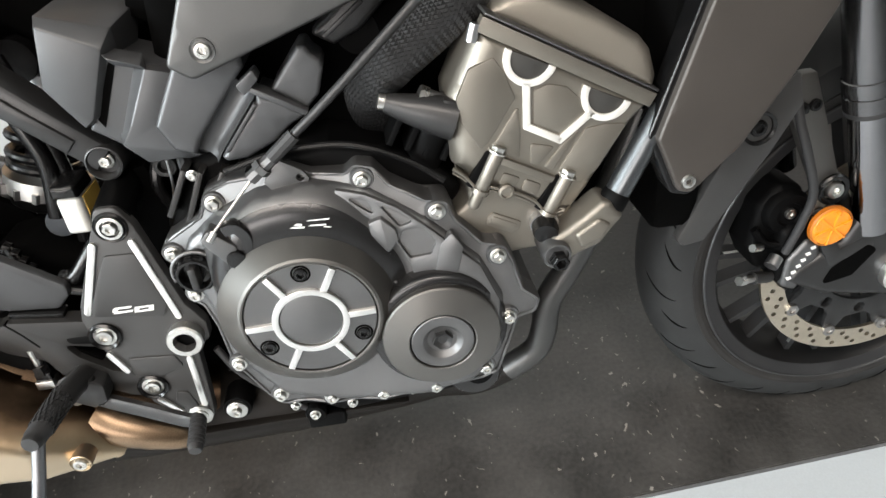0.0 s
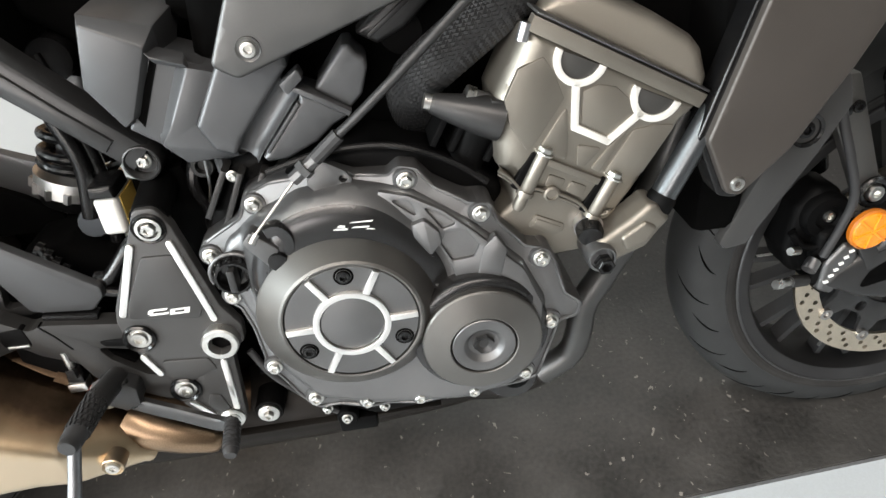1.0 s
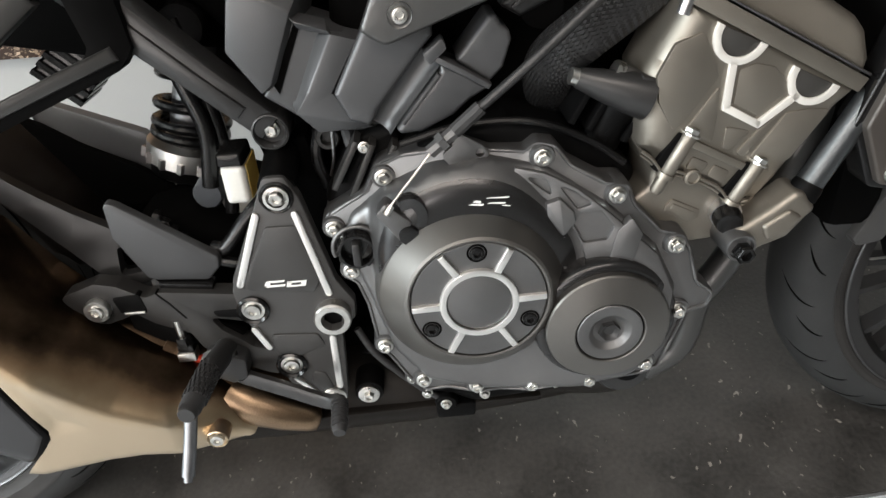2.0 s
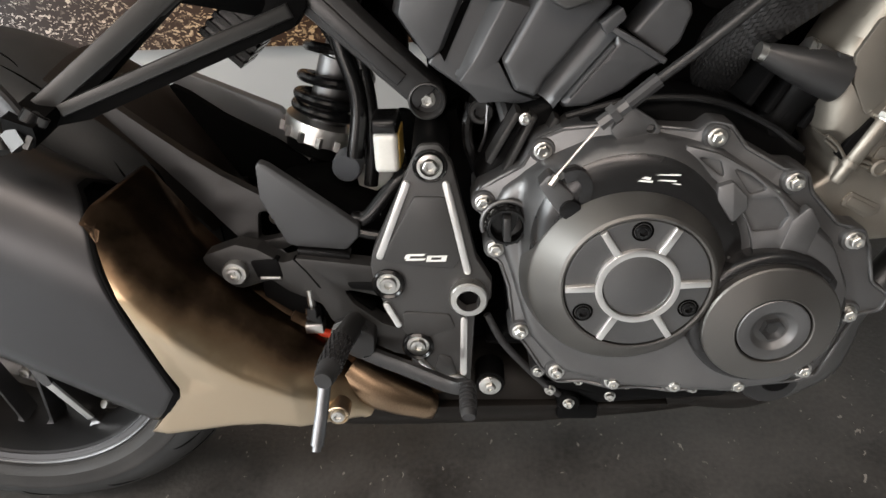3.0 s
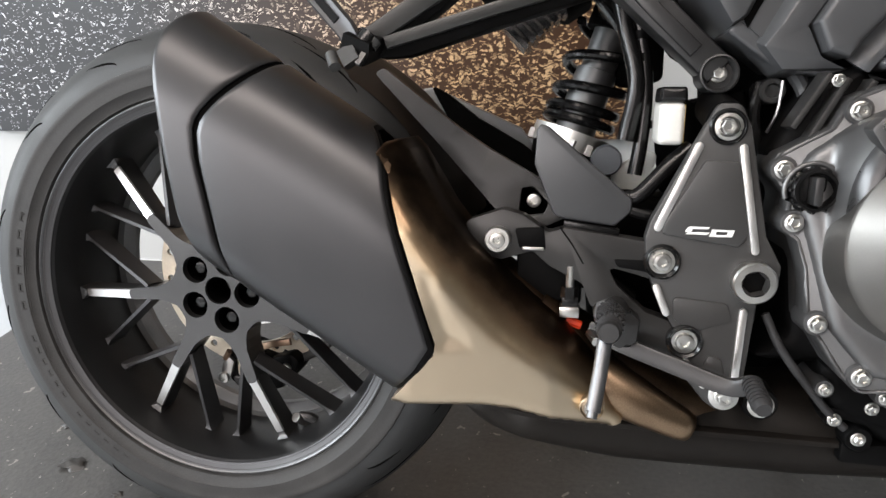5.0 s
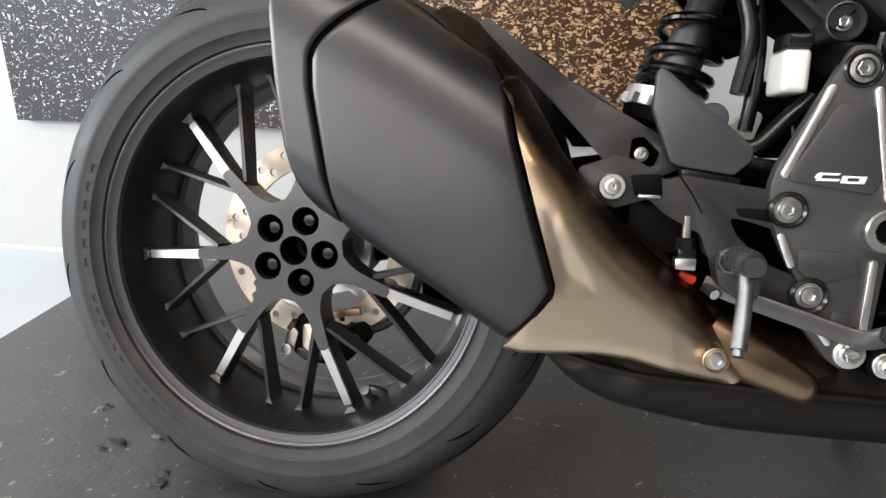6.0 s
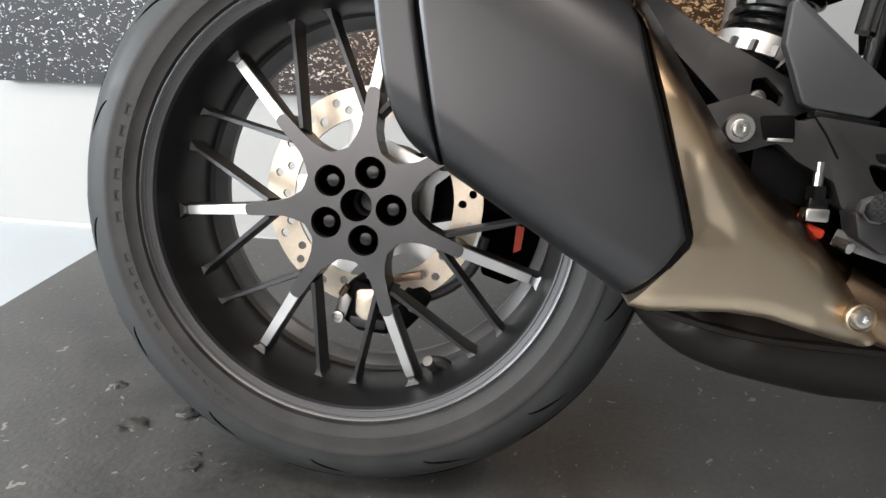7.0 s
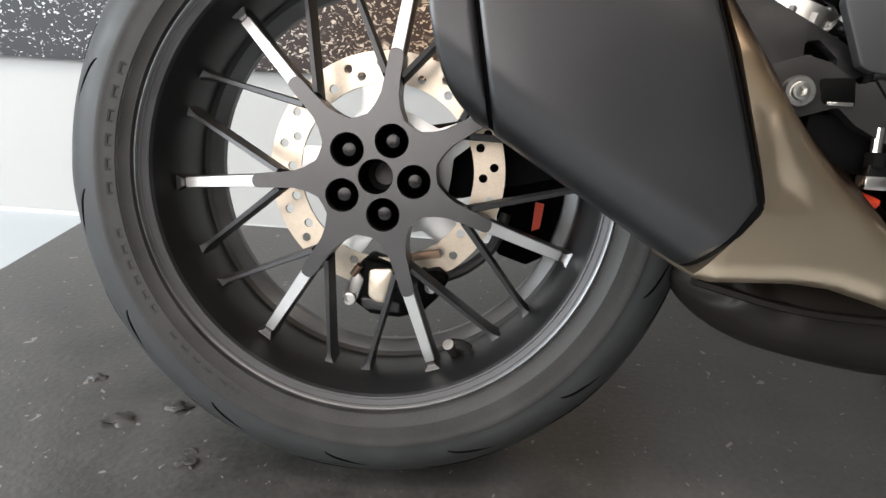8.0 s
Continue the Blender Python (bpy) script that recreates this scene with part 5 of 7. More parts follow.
# raised cast fields with grooves between them
for pts in ([(0.8880, 0.6420), (0.9090, 0.6500), (0.9180, 0.6360), (0.9270, 0.6130), (0.9030, 0.5770), (0.8950, 0.5690), (0.8800, 0.5950), (0.8760, 0.6170)],
            [(0.9300, 0.6080), (0.9070, 0.5730), (0.9130, 0.5640), (0.9300, 0.5555), (0.9310, 0.5830)],
            [(0.9400, 0.5700), (0.9395, 0.5500), (0.9470, 0.5480), (0.9630, 0.5640)],
            [(0.9700, 0.5665), (0.9520, 0.5450), (0.9610, 0.5410), (0.9850, 0.5760), (0.9830, 0.5780)],
            [(0.9900, 0.5780), (0.9650, 0.5390), (0.9760, 0.5360), (0.9860, 0.5250), (1.0020, 0.5360), (1.0280, 0.5780), (1.0090, 0.5800)],
            [(0.9430, 0.6180), (0.9560, 0.6220), (0.9720, 0.6180), (0.9850, 0.6050), (0.9880, 0.5930), (0.9670, 0.5760), (0.9430, 0.5890)],
            [(0.9150, 0.5450), (0.9310, 0.5370), (0.9250, 0.5290), (0.9100, 0.5335)], [(0.9355, 0.5355), (0.9500, 0.5280), (0.9460, 0.5160), (0.9300, 0.5255)]):
    part("cast_field", plate(rounded(pts, 0.0030, 3), -0.2000, -0.196, 0.0009), BRONZE_CASE, cylinder, "", 25)
part("cast_ridge", bar2([(0.9095, 0.5595), (0.9610, 0.5320)], 0.0068, -0.2030, -0.196, 0.0014), BRONZE_CASE, cylinder, "raised ridge between the studs")
part("block_badge", plate(rounded([(0.8982, 0.4965), (0.9038, 0.5030), (0.9313, 0.4891), (0.9301, 0.4818), (0.9206, 0.4781), (0.8974, 0.4904)], 0.003, 3), -0.1962, -0.192, 0.0008), BRONZE_CASE, cylinder, "raised casting badge")
part("badge_field", plate(rounded([(0.9020, 0.4955), (0.9045, 0.4990), (0.9275, 0.4873), (0.9265, 0.4832), (0.9205, 0.4812), (0.9015, 0.4912)], 0.002, 3), -0.1970, -0.195, 0.0006), BRONZE_CASE, cylinder)
for p, q in (((0.9096, 0.5654), (0.8850, 0.5150)), ((0.9738, 0.5334), (0.9484, 0.4830))):
    d = (Vector(p) - Vector(q)).normalized()
    at = lambda k, y=-0.2005: (q[0] + (p[0] - q[0]) * k, y, q[1] + (p[1] - q[1]) * k)
    part("stud_pillar", sweep([at(0.30), at(0.32), at(0.96), at(1.0)], ring_section(0.0068, 16), [0.9, 1, 1, 0.95]), BRONZE_CASE, cylinder, "cast stud pillar")
    # thin black plate stands for the shadow strip beside the pillar
    part("stud_shade", plate(rounded([(at(0.98)[0] - 0.009, at(0.98)[2] + 0.004), (at(0.98)[0] - 0.003, at(0.98)[2]), (at(0.3)[0] - 0.003, at(0.3)[2]), (at(0.25)[0] - 0.012, at(0.25)[2] + 0.010)], 0.002, 2), -0.2012, -0.196, 0.0006), DEEP, cylinder, "black plate painted as shade beside the pillar")
    part("stud_collar", sweep([at(0.26), at(0.34)], ring_section(0.0082, 16)), BRONZE_CASE, cylinder)
    part("stud_foot", sweep([at(-0.02), at(0.02), at(0.27)], ring_section(0.0055, 12), [0.8, 1, 1]), BRONZE_CASE, cylinder)
    part("stud_washer", sweep([at(1.0), at(1.03)], ring_section(0.0086, 18)), ZINC, cylinder, "bright washer")
    part("stud_bolt", sweep([at(1.03), at(1.10), at(1.115)], ring_section(0.0066, 6), [1, 1, 0.85]), ZINC, cylinder, "bright hexagon bolt")
part("seam_boss", lathe([(0.0078, -0.19), (0.0075, -0.2035), (0.0055, -0.2045), (0.0048, -0.2025), (0.0, -0.2025)], 0.9165, 0.5262, 18), BRONZE_CASE, cylinder, "small hollow boss on the seam")
# conical sensor on the rear of the head
sensor = part("sensor", sweep([(0.875, -0.186, 0.596), (0.858, -0.185, 0.602), (0.836, -0.183, 0.609), (0.816, -0.181, 0.616)], ring_section(0.0175, 20), [1.1, 1.0, 0.75, 0.48]), SATIN, cylinder, "dark conical breather with bright tip")
part("sensor_tip", tube([(0.8165, -0.181, 0.616), (0.810, -0.181, 0.618)], 0.0075, 12, 1), ZINC, sensor)
part("sensor_stud", tube([(0.875, -0.180, 0.606), (0.852, -0.180, 0.617)], 0.0075, 12, 1), CASE, cylinder)
part("sensor_bolt", tube([(0.853, -0.180, 0.6165), (0.846, -0.180, 0.620)], 0.0088, 8, 1), ZINC, cylinder)
part("sensor_flange", bar2([(0.872, 0.616), (0.864, 0.585)], 0.012, -0.196, -0.17, 0.002), SATIN, cylinder)

# inner mass of frame, intake and loom that closes the view through the bike; near-black holds its shade
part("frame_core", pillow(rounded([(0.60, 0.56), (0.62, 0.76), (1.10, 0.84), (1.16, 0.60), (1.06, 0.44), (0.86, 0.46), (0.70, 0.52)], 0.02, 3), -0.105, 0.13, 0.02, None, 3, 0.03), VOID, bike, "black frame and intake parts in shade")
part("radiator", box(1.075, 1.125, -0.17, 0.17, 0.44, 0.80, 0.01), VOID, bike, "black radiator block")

# exhaust headers: downpipe with a clamped joint, collector under the engine
headers = part("exhaust_header", tube([(1.075, -0.120, 0.560), (1.040, -0.125, 0.460), (1.001, -0.125, 0.378), (0.9785, -0.125, 0.337), (0.9735, -0.125, 0.295), (0.9640, -0.122, 0.261), (0.9290, -0.118, 0.231)], 0.0160, 18, 8), TANK, bike, "dark satin exhaust header pipe")
part("header_end", tube([(0.9300, -0.118, 0.232), (0.8900, -0.112, 0.212), (0.84, -0.10, 0.205), (0.74, -0.09, 0.210)], 0.0158, 18, 8), DARK_PIPE, headers, "darker lower length of the pipe")
pearl = mat("dark_pearl_tube", (0.135, 0.145, 0.152), 0.30, 0.9, 0.1, 500, 12, 0.03)
part("frame_tube", sweep([(1.068, -0.196, 0.596), (1.0560, -0.198, 0.5740), (1.0190, -0.206, 0.5090)], ring_section(0.0118, 24)), pearl, bike, "grey pearl engine hanger tube")
part("tube_collar", sweep([(1.0215, -0.2055, 0.5135), (1.0195, -0.206, 0.5100), (1.0150, -0.207, 0.5020), (1.0135, -0.207, 0.4995)], ring_section(0.0128, 24), [0.98, 1.05, 1.05, 0.9]), DEEP, bike, "black tube collar")
hanger = part("engine_hanger", pillow(rounded([(1.0020, 0.5130), (1.0100, 0.5120), (1.0241, 0.4953), (1.0150, 0.4850), (1.0030, 0.4680), (0.9803, 0.4590), (0.9650, 0.4490), (0.9530, 0.4520), (0.9471, 0.4680), (0.9560, 0.4800), (0.9680, 0.4870), (0.9850, 0.4990)], 0.006, 3), -0.222, -0.19, 0.006, None, 4, 0.006), BRONZE_CASE, bike, "grey cast engine hanger")
part("hanger_field", pillow(rounded([(0.9760, 0.4830), (0.9980, 0.4980), (1.0120, 0.4900), (1.0010, 0.4740), (0.9820, 0.4680)], 0.005, 3), -0.2252, -0.215, 0.0035, None, 3, 0.005), BRONZE_CASE, hanger, "raised field of the hanger")
part("hanger_bush", lathe([(0.0140, -0.19), (0.0140, -0.2265), (0.0128, -0.2295), (0.0108, -0.2295), (0.0098, -0.2270), (0.0, -0.2270)], 0.9585, 0.4655, 28), CASE, hanger, "grey bushing")
part("bush_nut", lathe([(0.0088, -0.226), (0.0088, -0.2370), (0.0076, -0.2385), (0.0052, -0.2385), (0.0046, -0.2320), (0.0, -0.2320)], 0.9595, 0.4625, 6), GLOSS, hanger, "black socket screw")
part("mount_cap", sweep([(0.953, -0.190, 0.4880), (0.9515, -0.212, 0.4845), (0.9505, -0.2165, 0.4835)], ring_section(0.0125, 24), [1.0, 1.0, 0.88]), GLOSS, hanger, "black rubber mount cap")
part("mount_ring", sweep([(0.9535, -0.192, 0.4875), (0.9527, -0.203, 0.4860)], ring_section(0.0138, 24)), STEEL, hanger, "bright edge of the cap")
collector = part("collector", sweep(curve([(0.300, -0.110, 0.252), (0.315, -0.100, 0.245), (0.37, -0.075, 0.225), (0.50, -0.060, 0.215), (0.66, -0.055, 0.215), (0.80, -0.060, 0.215), (0.90, -0.075, 0.228)], 6), ring_section(1.0, 28),
                 [(0.012 + 0.045 * min(1, i / 17) - 0.012 * max(0, i - 24) / 12, 0.035 + 0.050 * min(1, i / 12) - 0.045 * max(0, i - 24) / 12) for i in range(37)]), DARK_PIPE, bike, "dark exhaust collector box under the engine", 60)
part("collector_seam", sweep(curve([(0.29, -0.148, 0.250), (0.38, -0.152, 0.232), (0.5, -0.1445, 0.226), (0.66, -0.139, 0.224), (0.80, -0.135, 0.222)], 5), [(-0.0022, -0.0075), (0.0022, -0.0075), (0.0035, -0.005), (0.0035, 0.008), (-0.0035, 0.008), (-0.0035, -0.005)]), DARK_PIPE, collector, "thin welded seam")


# ---- foot controls on the near side ----
heel = [(0.5375, 0.541), (0.5565, 0.541), (0.5670, 0.520), (0.588, 0.425), (0.603, 0.398), (0.602, 0.378), (0.586, 0.365), (0.582, 0.300), (0.579, 0.266), (0.560, 0.256), (0.548, 0.264), (0.516, 0.302), (0.526, 0.318), (0.510, 0.343), (0.493, 0.376),
        (0.486, 0.398), (0.484, 0.420), (0.488, 0.436), (0.527, 0.518)]
step_plate = part("step_plate", plate(rounded(heel, 0.008, 4), -0.163, -0.150, 0.0025), PLASTIC, bike, "black step plate with silver edge strips")
inner = [(0.531, 0.492), (0.560, 0.491), (0.572, 0.428), (0.566, 0.415), (0.498, 0.424), (0.500, 0.436)]
part("plate_recess", plate(rounded(inner, 0.005, 3), -0.1655, -0.160, 0.0015), PLASTIC, step_plate, "raised inner field")
part("plate_field", plate(rounded([(0.512, 0.366), (0.560, 0.362), (0.566, 0.345), (0.530, 0.332), (0.514, 0.345)], 0.005, 3), -0.1650, -0.160, 0.0015), PLASTIC, step_plate)
part("plate_field", plate(rounded([(0.548, 0.312), (0.560, 0.308), (0.566, 0.285), (0.560, 0.278), (0.543, 0.296)], 0.004, 3), -0.1650, -0.160, 0.0015), PLASTIC, step_plate)
for a, b, w in (((0.5245, 0.504), (0.4945, 0.430), 0.0072), ((0.5610, 0.503), (0.5790, 0.412), 0.0072), ((0.4970, 0.374), (0.5075, 0.350), 0.0070), ((0.5745, 0.355), (0.5725, 0.288), 0.0072), ((0.5280, 0.304), (0.5455, 0.281), 0.0060)):
    part("edge_strip", plate(capsules(a, b, w / 2, w / 2, 5), -0.1660, -0.160, 0.0012), ALU, step_plate, "bright machined edge strip")
for x0, x1, z0, z1 in ((0.520, 0.538, 0.4255, 0.4275), (0.519, 0.524, 0.4275, 0.4315), (0.521, 0.538, 0.4305, 0.4325), (0.540, 0.558, 0.4240, 0.4258), (0.541, 0.558, 0.4288, 0.4305), (0.540, 0.5445, 0.4240, 0.4305), (0.554, 0.559, 0.4240, 0.4305)):
    part("plate_mark", plate([(x0 - 0.001, z0), (x1 - 0.001, z0), (x1 + 0.001, z1), (x0 + 0.001, z1)], -0.1662, -0.164), PRINTW, step_plate, "small silver mark")


def eye_bolt(x, z, y, r_ring, r_bolt, parent, kind="socket", boss=None):
    part("bolt_collar", lathe([(r_ring, y + 0.012), (r_ring, y - 0.001), (r_ring * 0.88, y - 0.003), (r_ring * 0.74, y - 0.001), (r_ring * 0.70, y + 0.006)], x, z, 28), boss or CASE, parent)
    bolt(x, y + 0.002, z, r_bolt, parent, kind)


eye_bolt(0.547, 0.521, -0.163, 0.0160, 0.0095, step_plate, "flange", GLOSS)
part("washer", lathe([(0.0118, -0.162), (0.0118, -0.1665), (0.009, -0.167)], 0.547, 0.521, 24), ZINC, step_plate)
part("bolt_sleeve", tube([(0.547, -0.155, 0.526), (0.546, -0.09, 0.538)], 0.0175, 20, 1), DEEP, bike, "black spacer sleeve")
pivot = part("pivot_nut", lathe([(0.0190, -0.160), (0.0190, -0.1735), (0.0175, -0.1755), (0.0118, -0.1758)], 0.5795, 0.3845, 28), ZINC, step_plate, "bright hollow pivot nut")
hx = bmesh.new()
o = [hx.verts.new((0.5795 + x, -0.1757, 0.3845 + z)) for x, z in circle(0, 0, 0.0122, 6, 0.3)]
i_ = [hx.verts.new((0.5795 + x, -0.167, 0.3845 + z)) for x, z in circle(0, 0, 0.0105, 6, 0.3)]
for i in range(6):
    hx.faces.new((o[i - 1], o[i], i_[i], i_[i - 1]))
part("hex_socket", hx, DARKALU, step_plate, "hexagon socket")
part("socket_floor", lathe([(0.0112, -0.1645), (0.0, -0.1645)], 0.5795, 0.3845, 24), DEEP, step_plate)
for x, z in ((0.5005, 0.3985), (0.5260, 0.3230)):
    eye_bolt(x, z, -0.165, 0.0165, 0.0085, step_plate, "socket", GLOSS)
    part("bolt_washer", lathe([(0.0115, -0.163), (0.0115, -0.1648), (0.0, -0.1650)], x, z, 24), ZINC, step_plate)
part("lower_bolt", lathe([(0.0135, -0.158), (0.0135, -0.166), (0.011, -0.1675), (0.0, -0.1675)], 0.5645, 0.2725, 24), ZINC, step_plate)
bolt(0.5645, -0.167, 0.2725, 0.0092, step_plate, "flange")
part("pedal_pivot", lathe([(0.0165, -0.12), (0.0165, -0.150), (0.0155, -0.152), (0.0, -0.152)], 0.601, 0.2615, 28), DEEP, bike, "dark pedal pivot boss")
part("pivot_ring", lathe([(0.0120, -0.150), (0.0120, -0.155), (0.010, -0.156), (0.0, -0.156)], 0.601, 0.2615, 24), ZINC, step_plate)
bolt(0.601, -0.154, 0.2615, 0.0085, step_plate, "flange")

# hanger for the pegs and the silencer
hang = [(0.314, 0.428), (0.352, 0.441), (0.372, 0.436), (0.396, 0.420), (0.412, 0.425), (0.503, 0.413), (0.519, 0.400), (0.515, 0.384), (0.499, 0.378), (0.478, 0.384), (0.452, 0.390), (0.462, 0.372), (0.490, 0.347), (0.518, 0.338), (0.543, 0.330), (0.545, 0.314),
        (0.527, 0.303), (0.500, 0.310), (0.465, 0.330), (0.438, 0.352), (0.430, 0.372), (0.398, 0.388), (0.382, 0.402), (0.352, 0.392), (0.333, 0.396)]
peg_hanger = part("peg_hanger", plate(rounded(hang, 0.007, 4), -0.158, -0.138, 0.003), HANG, bike, "black cast footpeg hanger")
part("stay_bush", lathe([(0.0128, -0.130), (0.0128, -0.163), (0.0116, -0.165), (0.0, -0.165)], 0.3480, 0.4120, 28), ZINC, peg_hanger, "bright bush")
bolt(0.348, -0.163, 0.412, 0.0076, peg_hanger, "socket")
# raised black plates paint the shade of recess, crease and hollow
part("hanger_recess_shade", plate(rounded([(0.3640, 0.4235), (0.3918, 0.4255), (0.3945, 0.4030), (0.3690, 0.4040)], 0.003, 3), -0.1590, -0.150, 0.0006), DEEP, peg_hanger, "black plate painted as a shaded recess")
# bright strip painted as the highlight along the recess
part("recess_highlight", bar2([(0.3720, 0.4042), (0.3925, 0.4043)], 0.0030, -0.1605, -0.150, 0.0006), ZINC, peg_hanger, "pale edge strip")
part("hanger_crease_shade", bar2([(0.4073, 0.4250), (0.4185, 0.4103), (0.4301, 0.3913)], 0.0016, -0.1586, -0.150), DEEP, peg_hanger)
part("hanger_hollow_shade", plate(rounded([(0.4570, 0.3975), (0.4990, 0.3975), (0.4960, 0.3850), (0.4770, 0.3880), (0.4620, 0.3900)], 0.004, 3), -0.1588, -0.150, 0.0005), DEEP, peg_hanger)
part("hanger_web", bar2([(0.425, 0.412), (0.455, 0.372), (0.475, 0.352)], [0.02, 0.016, 0.02], -0.150, -0.125, 0.003), VOID, peg_hanger)
part("hanger_foot", plate(rounded([(0.366, 0.402), (0.40, 0.395), (0.43, 0.380), (0.43, 0.345), (0.395, 0.352), (0.366, 0.372)], 0.006, 3), -0.145, -0.11, 0.003), DEEP, peg_hanger)

# rider's footpeg, folded level, with its long feeler
peg_base = part("footpeg", tube([(0.462, -0.160, 0.350), (0.458, -0.185, 0.354), (0.456, -0.205, 0.357)], 0.012, 14, 3), SATIN, bike, "black ribbed footpeg with steel feeler rod")
PEG0, PEG1 = Vector((0.456, -0.192, 0.356)), Vector((0.451, -0.262, 0.360))
peg_dir = PEG1 - PEG0
part("peg_rubber", sweep([PEG0 + peg_dir * t for t in (0, 0.08, 0.92, 1.0)], ring_section(0.0105, 16), [0.8, 1.0, 1.0, 0.75]), GRIP, peg_base, "black knurled rubber")
knob_bm = bmesh.new()
for k in range(7):
    c = PEG0 + peg_dir * (0.08 + 0.105 * k)
    for j in range(16):
        a = 2 * math.pi * j / 16 + 0.196 * (k % 2)
        o = Vector((math.cos(a) * 0.0105, 0, math.sin(a) * 0.0105))
        bmesh.ops.create_cube(knob_bm, size=1.0, matrix=Matrix.Translation(c + o) @ Euler((0, -a, 0)).to_matrix().to_4x4() @ Matrix.Diagonal((0.0030, 0.0060, 0.0024, 1)))
part("knurling", knob_bm, GRIP, peg_base, "raised rubber knurling")
part("peg_end", sweep([PEG0 + peg_dir * t for t in (0.78, 0.80, 1.02, 1.06)], ring_section(0.0098, 18), [0.9, 1.0, 0.95, 0.8]), SATIN, peg_base, "smooth black peg end")
ROD_STEEL = mat("dull_zinc_rod", (0.20, 0.205, 0.215), 0.44, 1.0, 0.15, 900, 60, 0.1)
rod = part("feeler_rod", sweep([(0.4500, -0.250, 0.356), (0.4485, -0.253, 0.348), (0.4450, -0.268, 0.322), (0.4410, -0.281, 0.299)], ring_section(0.0061, 16)), ROD_STEEL, peg_base, "steel feeler rod")
part("rod_tip", sweep([(0.4410, -0.281, 0.299), (0.4402, -0.2835, 0.2945)], ring_section(0.0042, 12)), ROD_STEEL, peg_base)
part("peg_clevis", plate(rounded([(0.440, 0.352), (0.462, 0.360), (0.484, 0.345), (0.482, 0.322), (0.466, 0.315), (0.446, 0.328)], 0.006, 3), -0.178, -0.150, 0.003), SATIN, peg_hanger, "black clevis")
part("clevis_pin", tube([(0.470, -0.172, 0.352), (0.472, -0.172, 0.318)], 0.006, 12, 1), GLOSS, peg_hanger)
part("return_spring", sweep([(0.452 + 0.010 * math.cos(t * 0.8), -0.176 - 0.0005 * t, 0.352 + 0.010 * math.sin(t * 0.8)) for t in range(26)], ring_section(0.0013, 6)), STEEL, peg_hanger)

# brake pedal
pedal = part("brake_pedal", sweep(curve([(0.440, -0.150, 0.326), (0.471, -0.166, 0.317), (0.520, -0.180, 0.304), (0.560, -0.192, 0.294), (0.577, -0.200, 0.300)], 5), [(-0.008, -0.004), (0.004, -0.004), (0.007, -0.002), (0.007, 0.004), (-0.008, 0.004)]), SATIN, bike, "black brake pedal with rubber pad")
PAD0, PAD1 = Vector((0.577, -0.200, 0.304)), Vector((0.5785, -0.241, 0.295))
part("pedal_pad", sweep([PAD0, PAD0.lerp(PAD1, 0.12), PAD0.lerp(PAD1, 0.9), PAD1], ring_section(0.0078, 14), [0.75, 1.0, 1.0, 0.8]), GRIP, pedal, "ribbed rubber pad")
for k in range(7):
    c = PAD0.lerp(PAD1, 0.14 + 0.11 * k)
    dv = (PAD1 - PAD0).normalized() * 0.0013
    part("pad_rib", sweep([c - dv, c + dv], ring_section(0.0088, 14)), GRIP, pedal)
# brake switch rod with nuts
switch = part("brake_switch", tube([(0.418, -0.155, 0.388), (0.4185, -0.155, 0.366)], 0.0042, 10, 1), ZINC, bike, "steel brake rod with nuts and red lead")
part("switch_nut", tube([(0.4185, -0.155, 0.368), (0.4186, -0.155, 0.356)], 0.0085, 6, 1), GLOSS, switch)
part("clevis_block", box(0.4095, 0.4285, -0.163, -0.147, 0.338, 0.349, 0.0015), ZINC, switch, "bright clevis block")
part("clevis_body", box(0.4115, 0.4275, -0.161, -0.148, 0.348, 0.358, 0.001), GLOSS, switch)
part("red_lead", tube([(0.4125, -0.140, 0.3398), (0.400, -0.138, 0.3385), (0.385, -0.12, 0.340), (0.36, -0.08, 0.340)], 0.0046, 8, 3), RED, switch, "red lead")
part("red_tag", tube([(0.4170, -0.146, 0.3310), (0.4230, -0.147, 0.3290), (0.4305, -0.146, 0.3262)], 0.0046, 8, 2), RED, switch, "red rubber tag")
part("switch_end", tube([(0.440, -0.155, 0.322), (0.446, -0.168, 0.318)], 0.005, 8, 1), ZINC, switch)

# heel guard
part("heel_guard", plate(rounded([(0.3815, 0.5170), (0.3850, 0.5220), (0.3930, 0.5185), (0.473, 0.452), (0.472, 0.440), (0.458, 0.426), (0.409, 0.432), (0.400, 0.436), (0.380, 0.484)], 0.007, 4), -0.146, -0.136, 0.003, (), (0.05, 0, 0.42, 0.45)), PANEL_BLACK, bike, "flat black heel guard")
part("guard_joint", bar2([(0.410, 0.428), (0.462, 0.421)], 0.006, -0.150, -0.135, 0.001), GLOSS, peg_hanger)

# ---- silencer and exhaust ----
# its axis runs down to the front; u lies along it, v across it
AX, AZ = 0.853, -0.522


def to_uv(p):
    return AX * p[0] + AZ * p[1], -AZ * p[0] + AX * p[1]


def edge_of(pts):
    """An end line of the silencer as a function of v."""
    uv = sorted((v, u) for u, v in (to_uv(p) for p in (tuple(c)[:2] for c in curve([(x, z, 0) for x, z in pts], 5))))
    return lambda v: float(np.interp(v, [a for a, b in uv], [b for a, b in uv]))


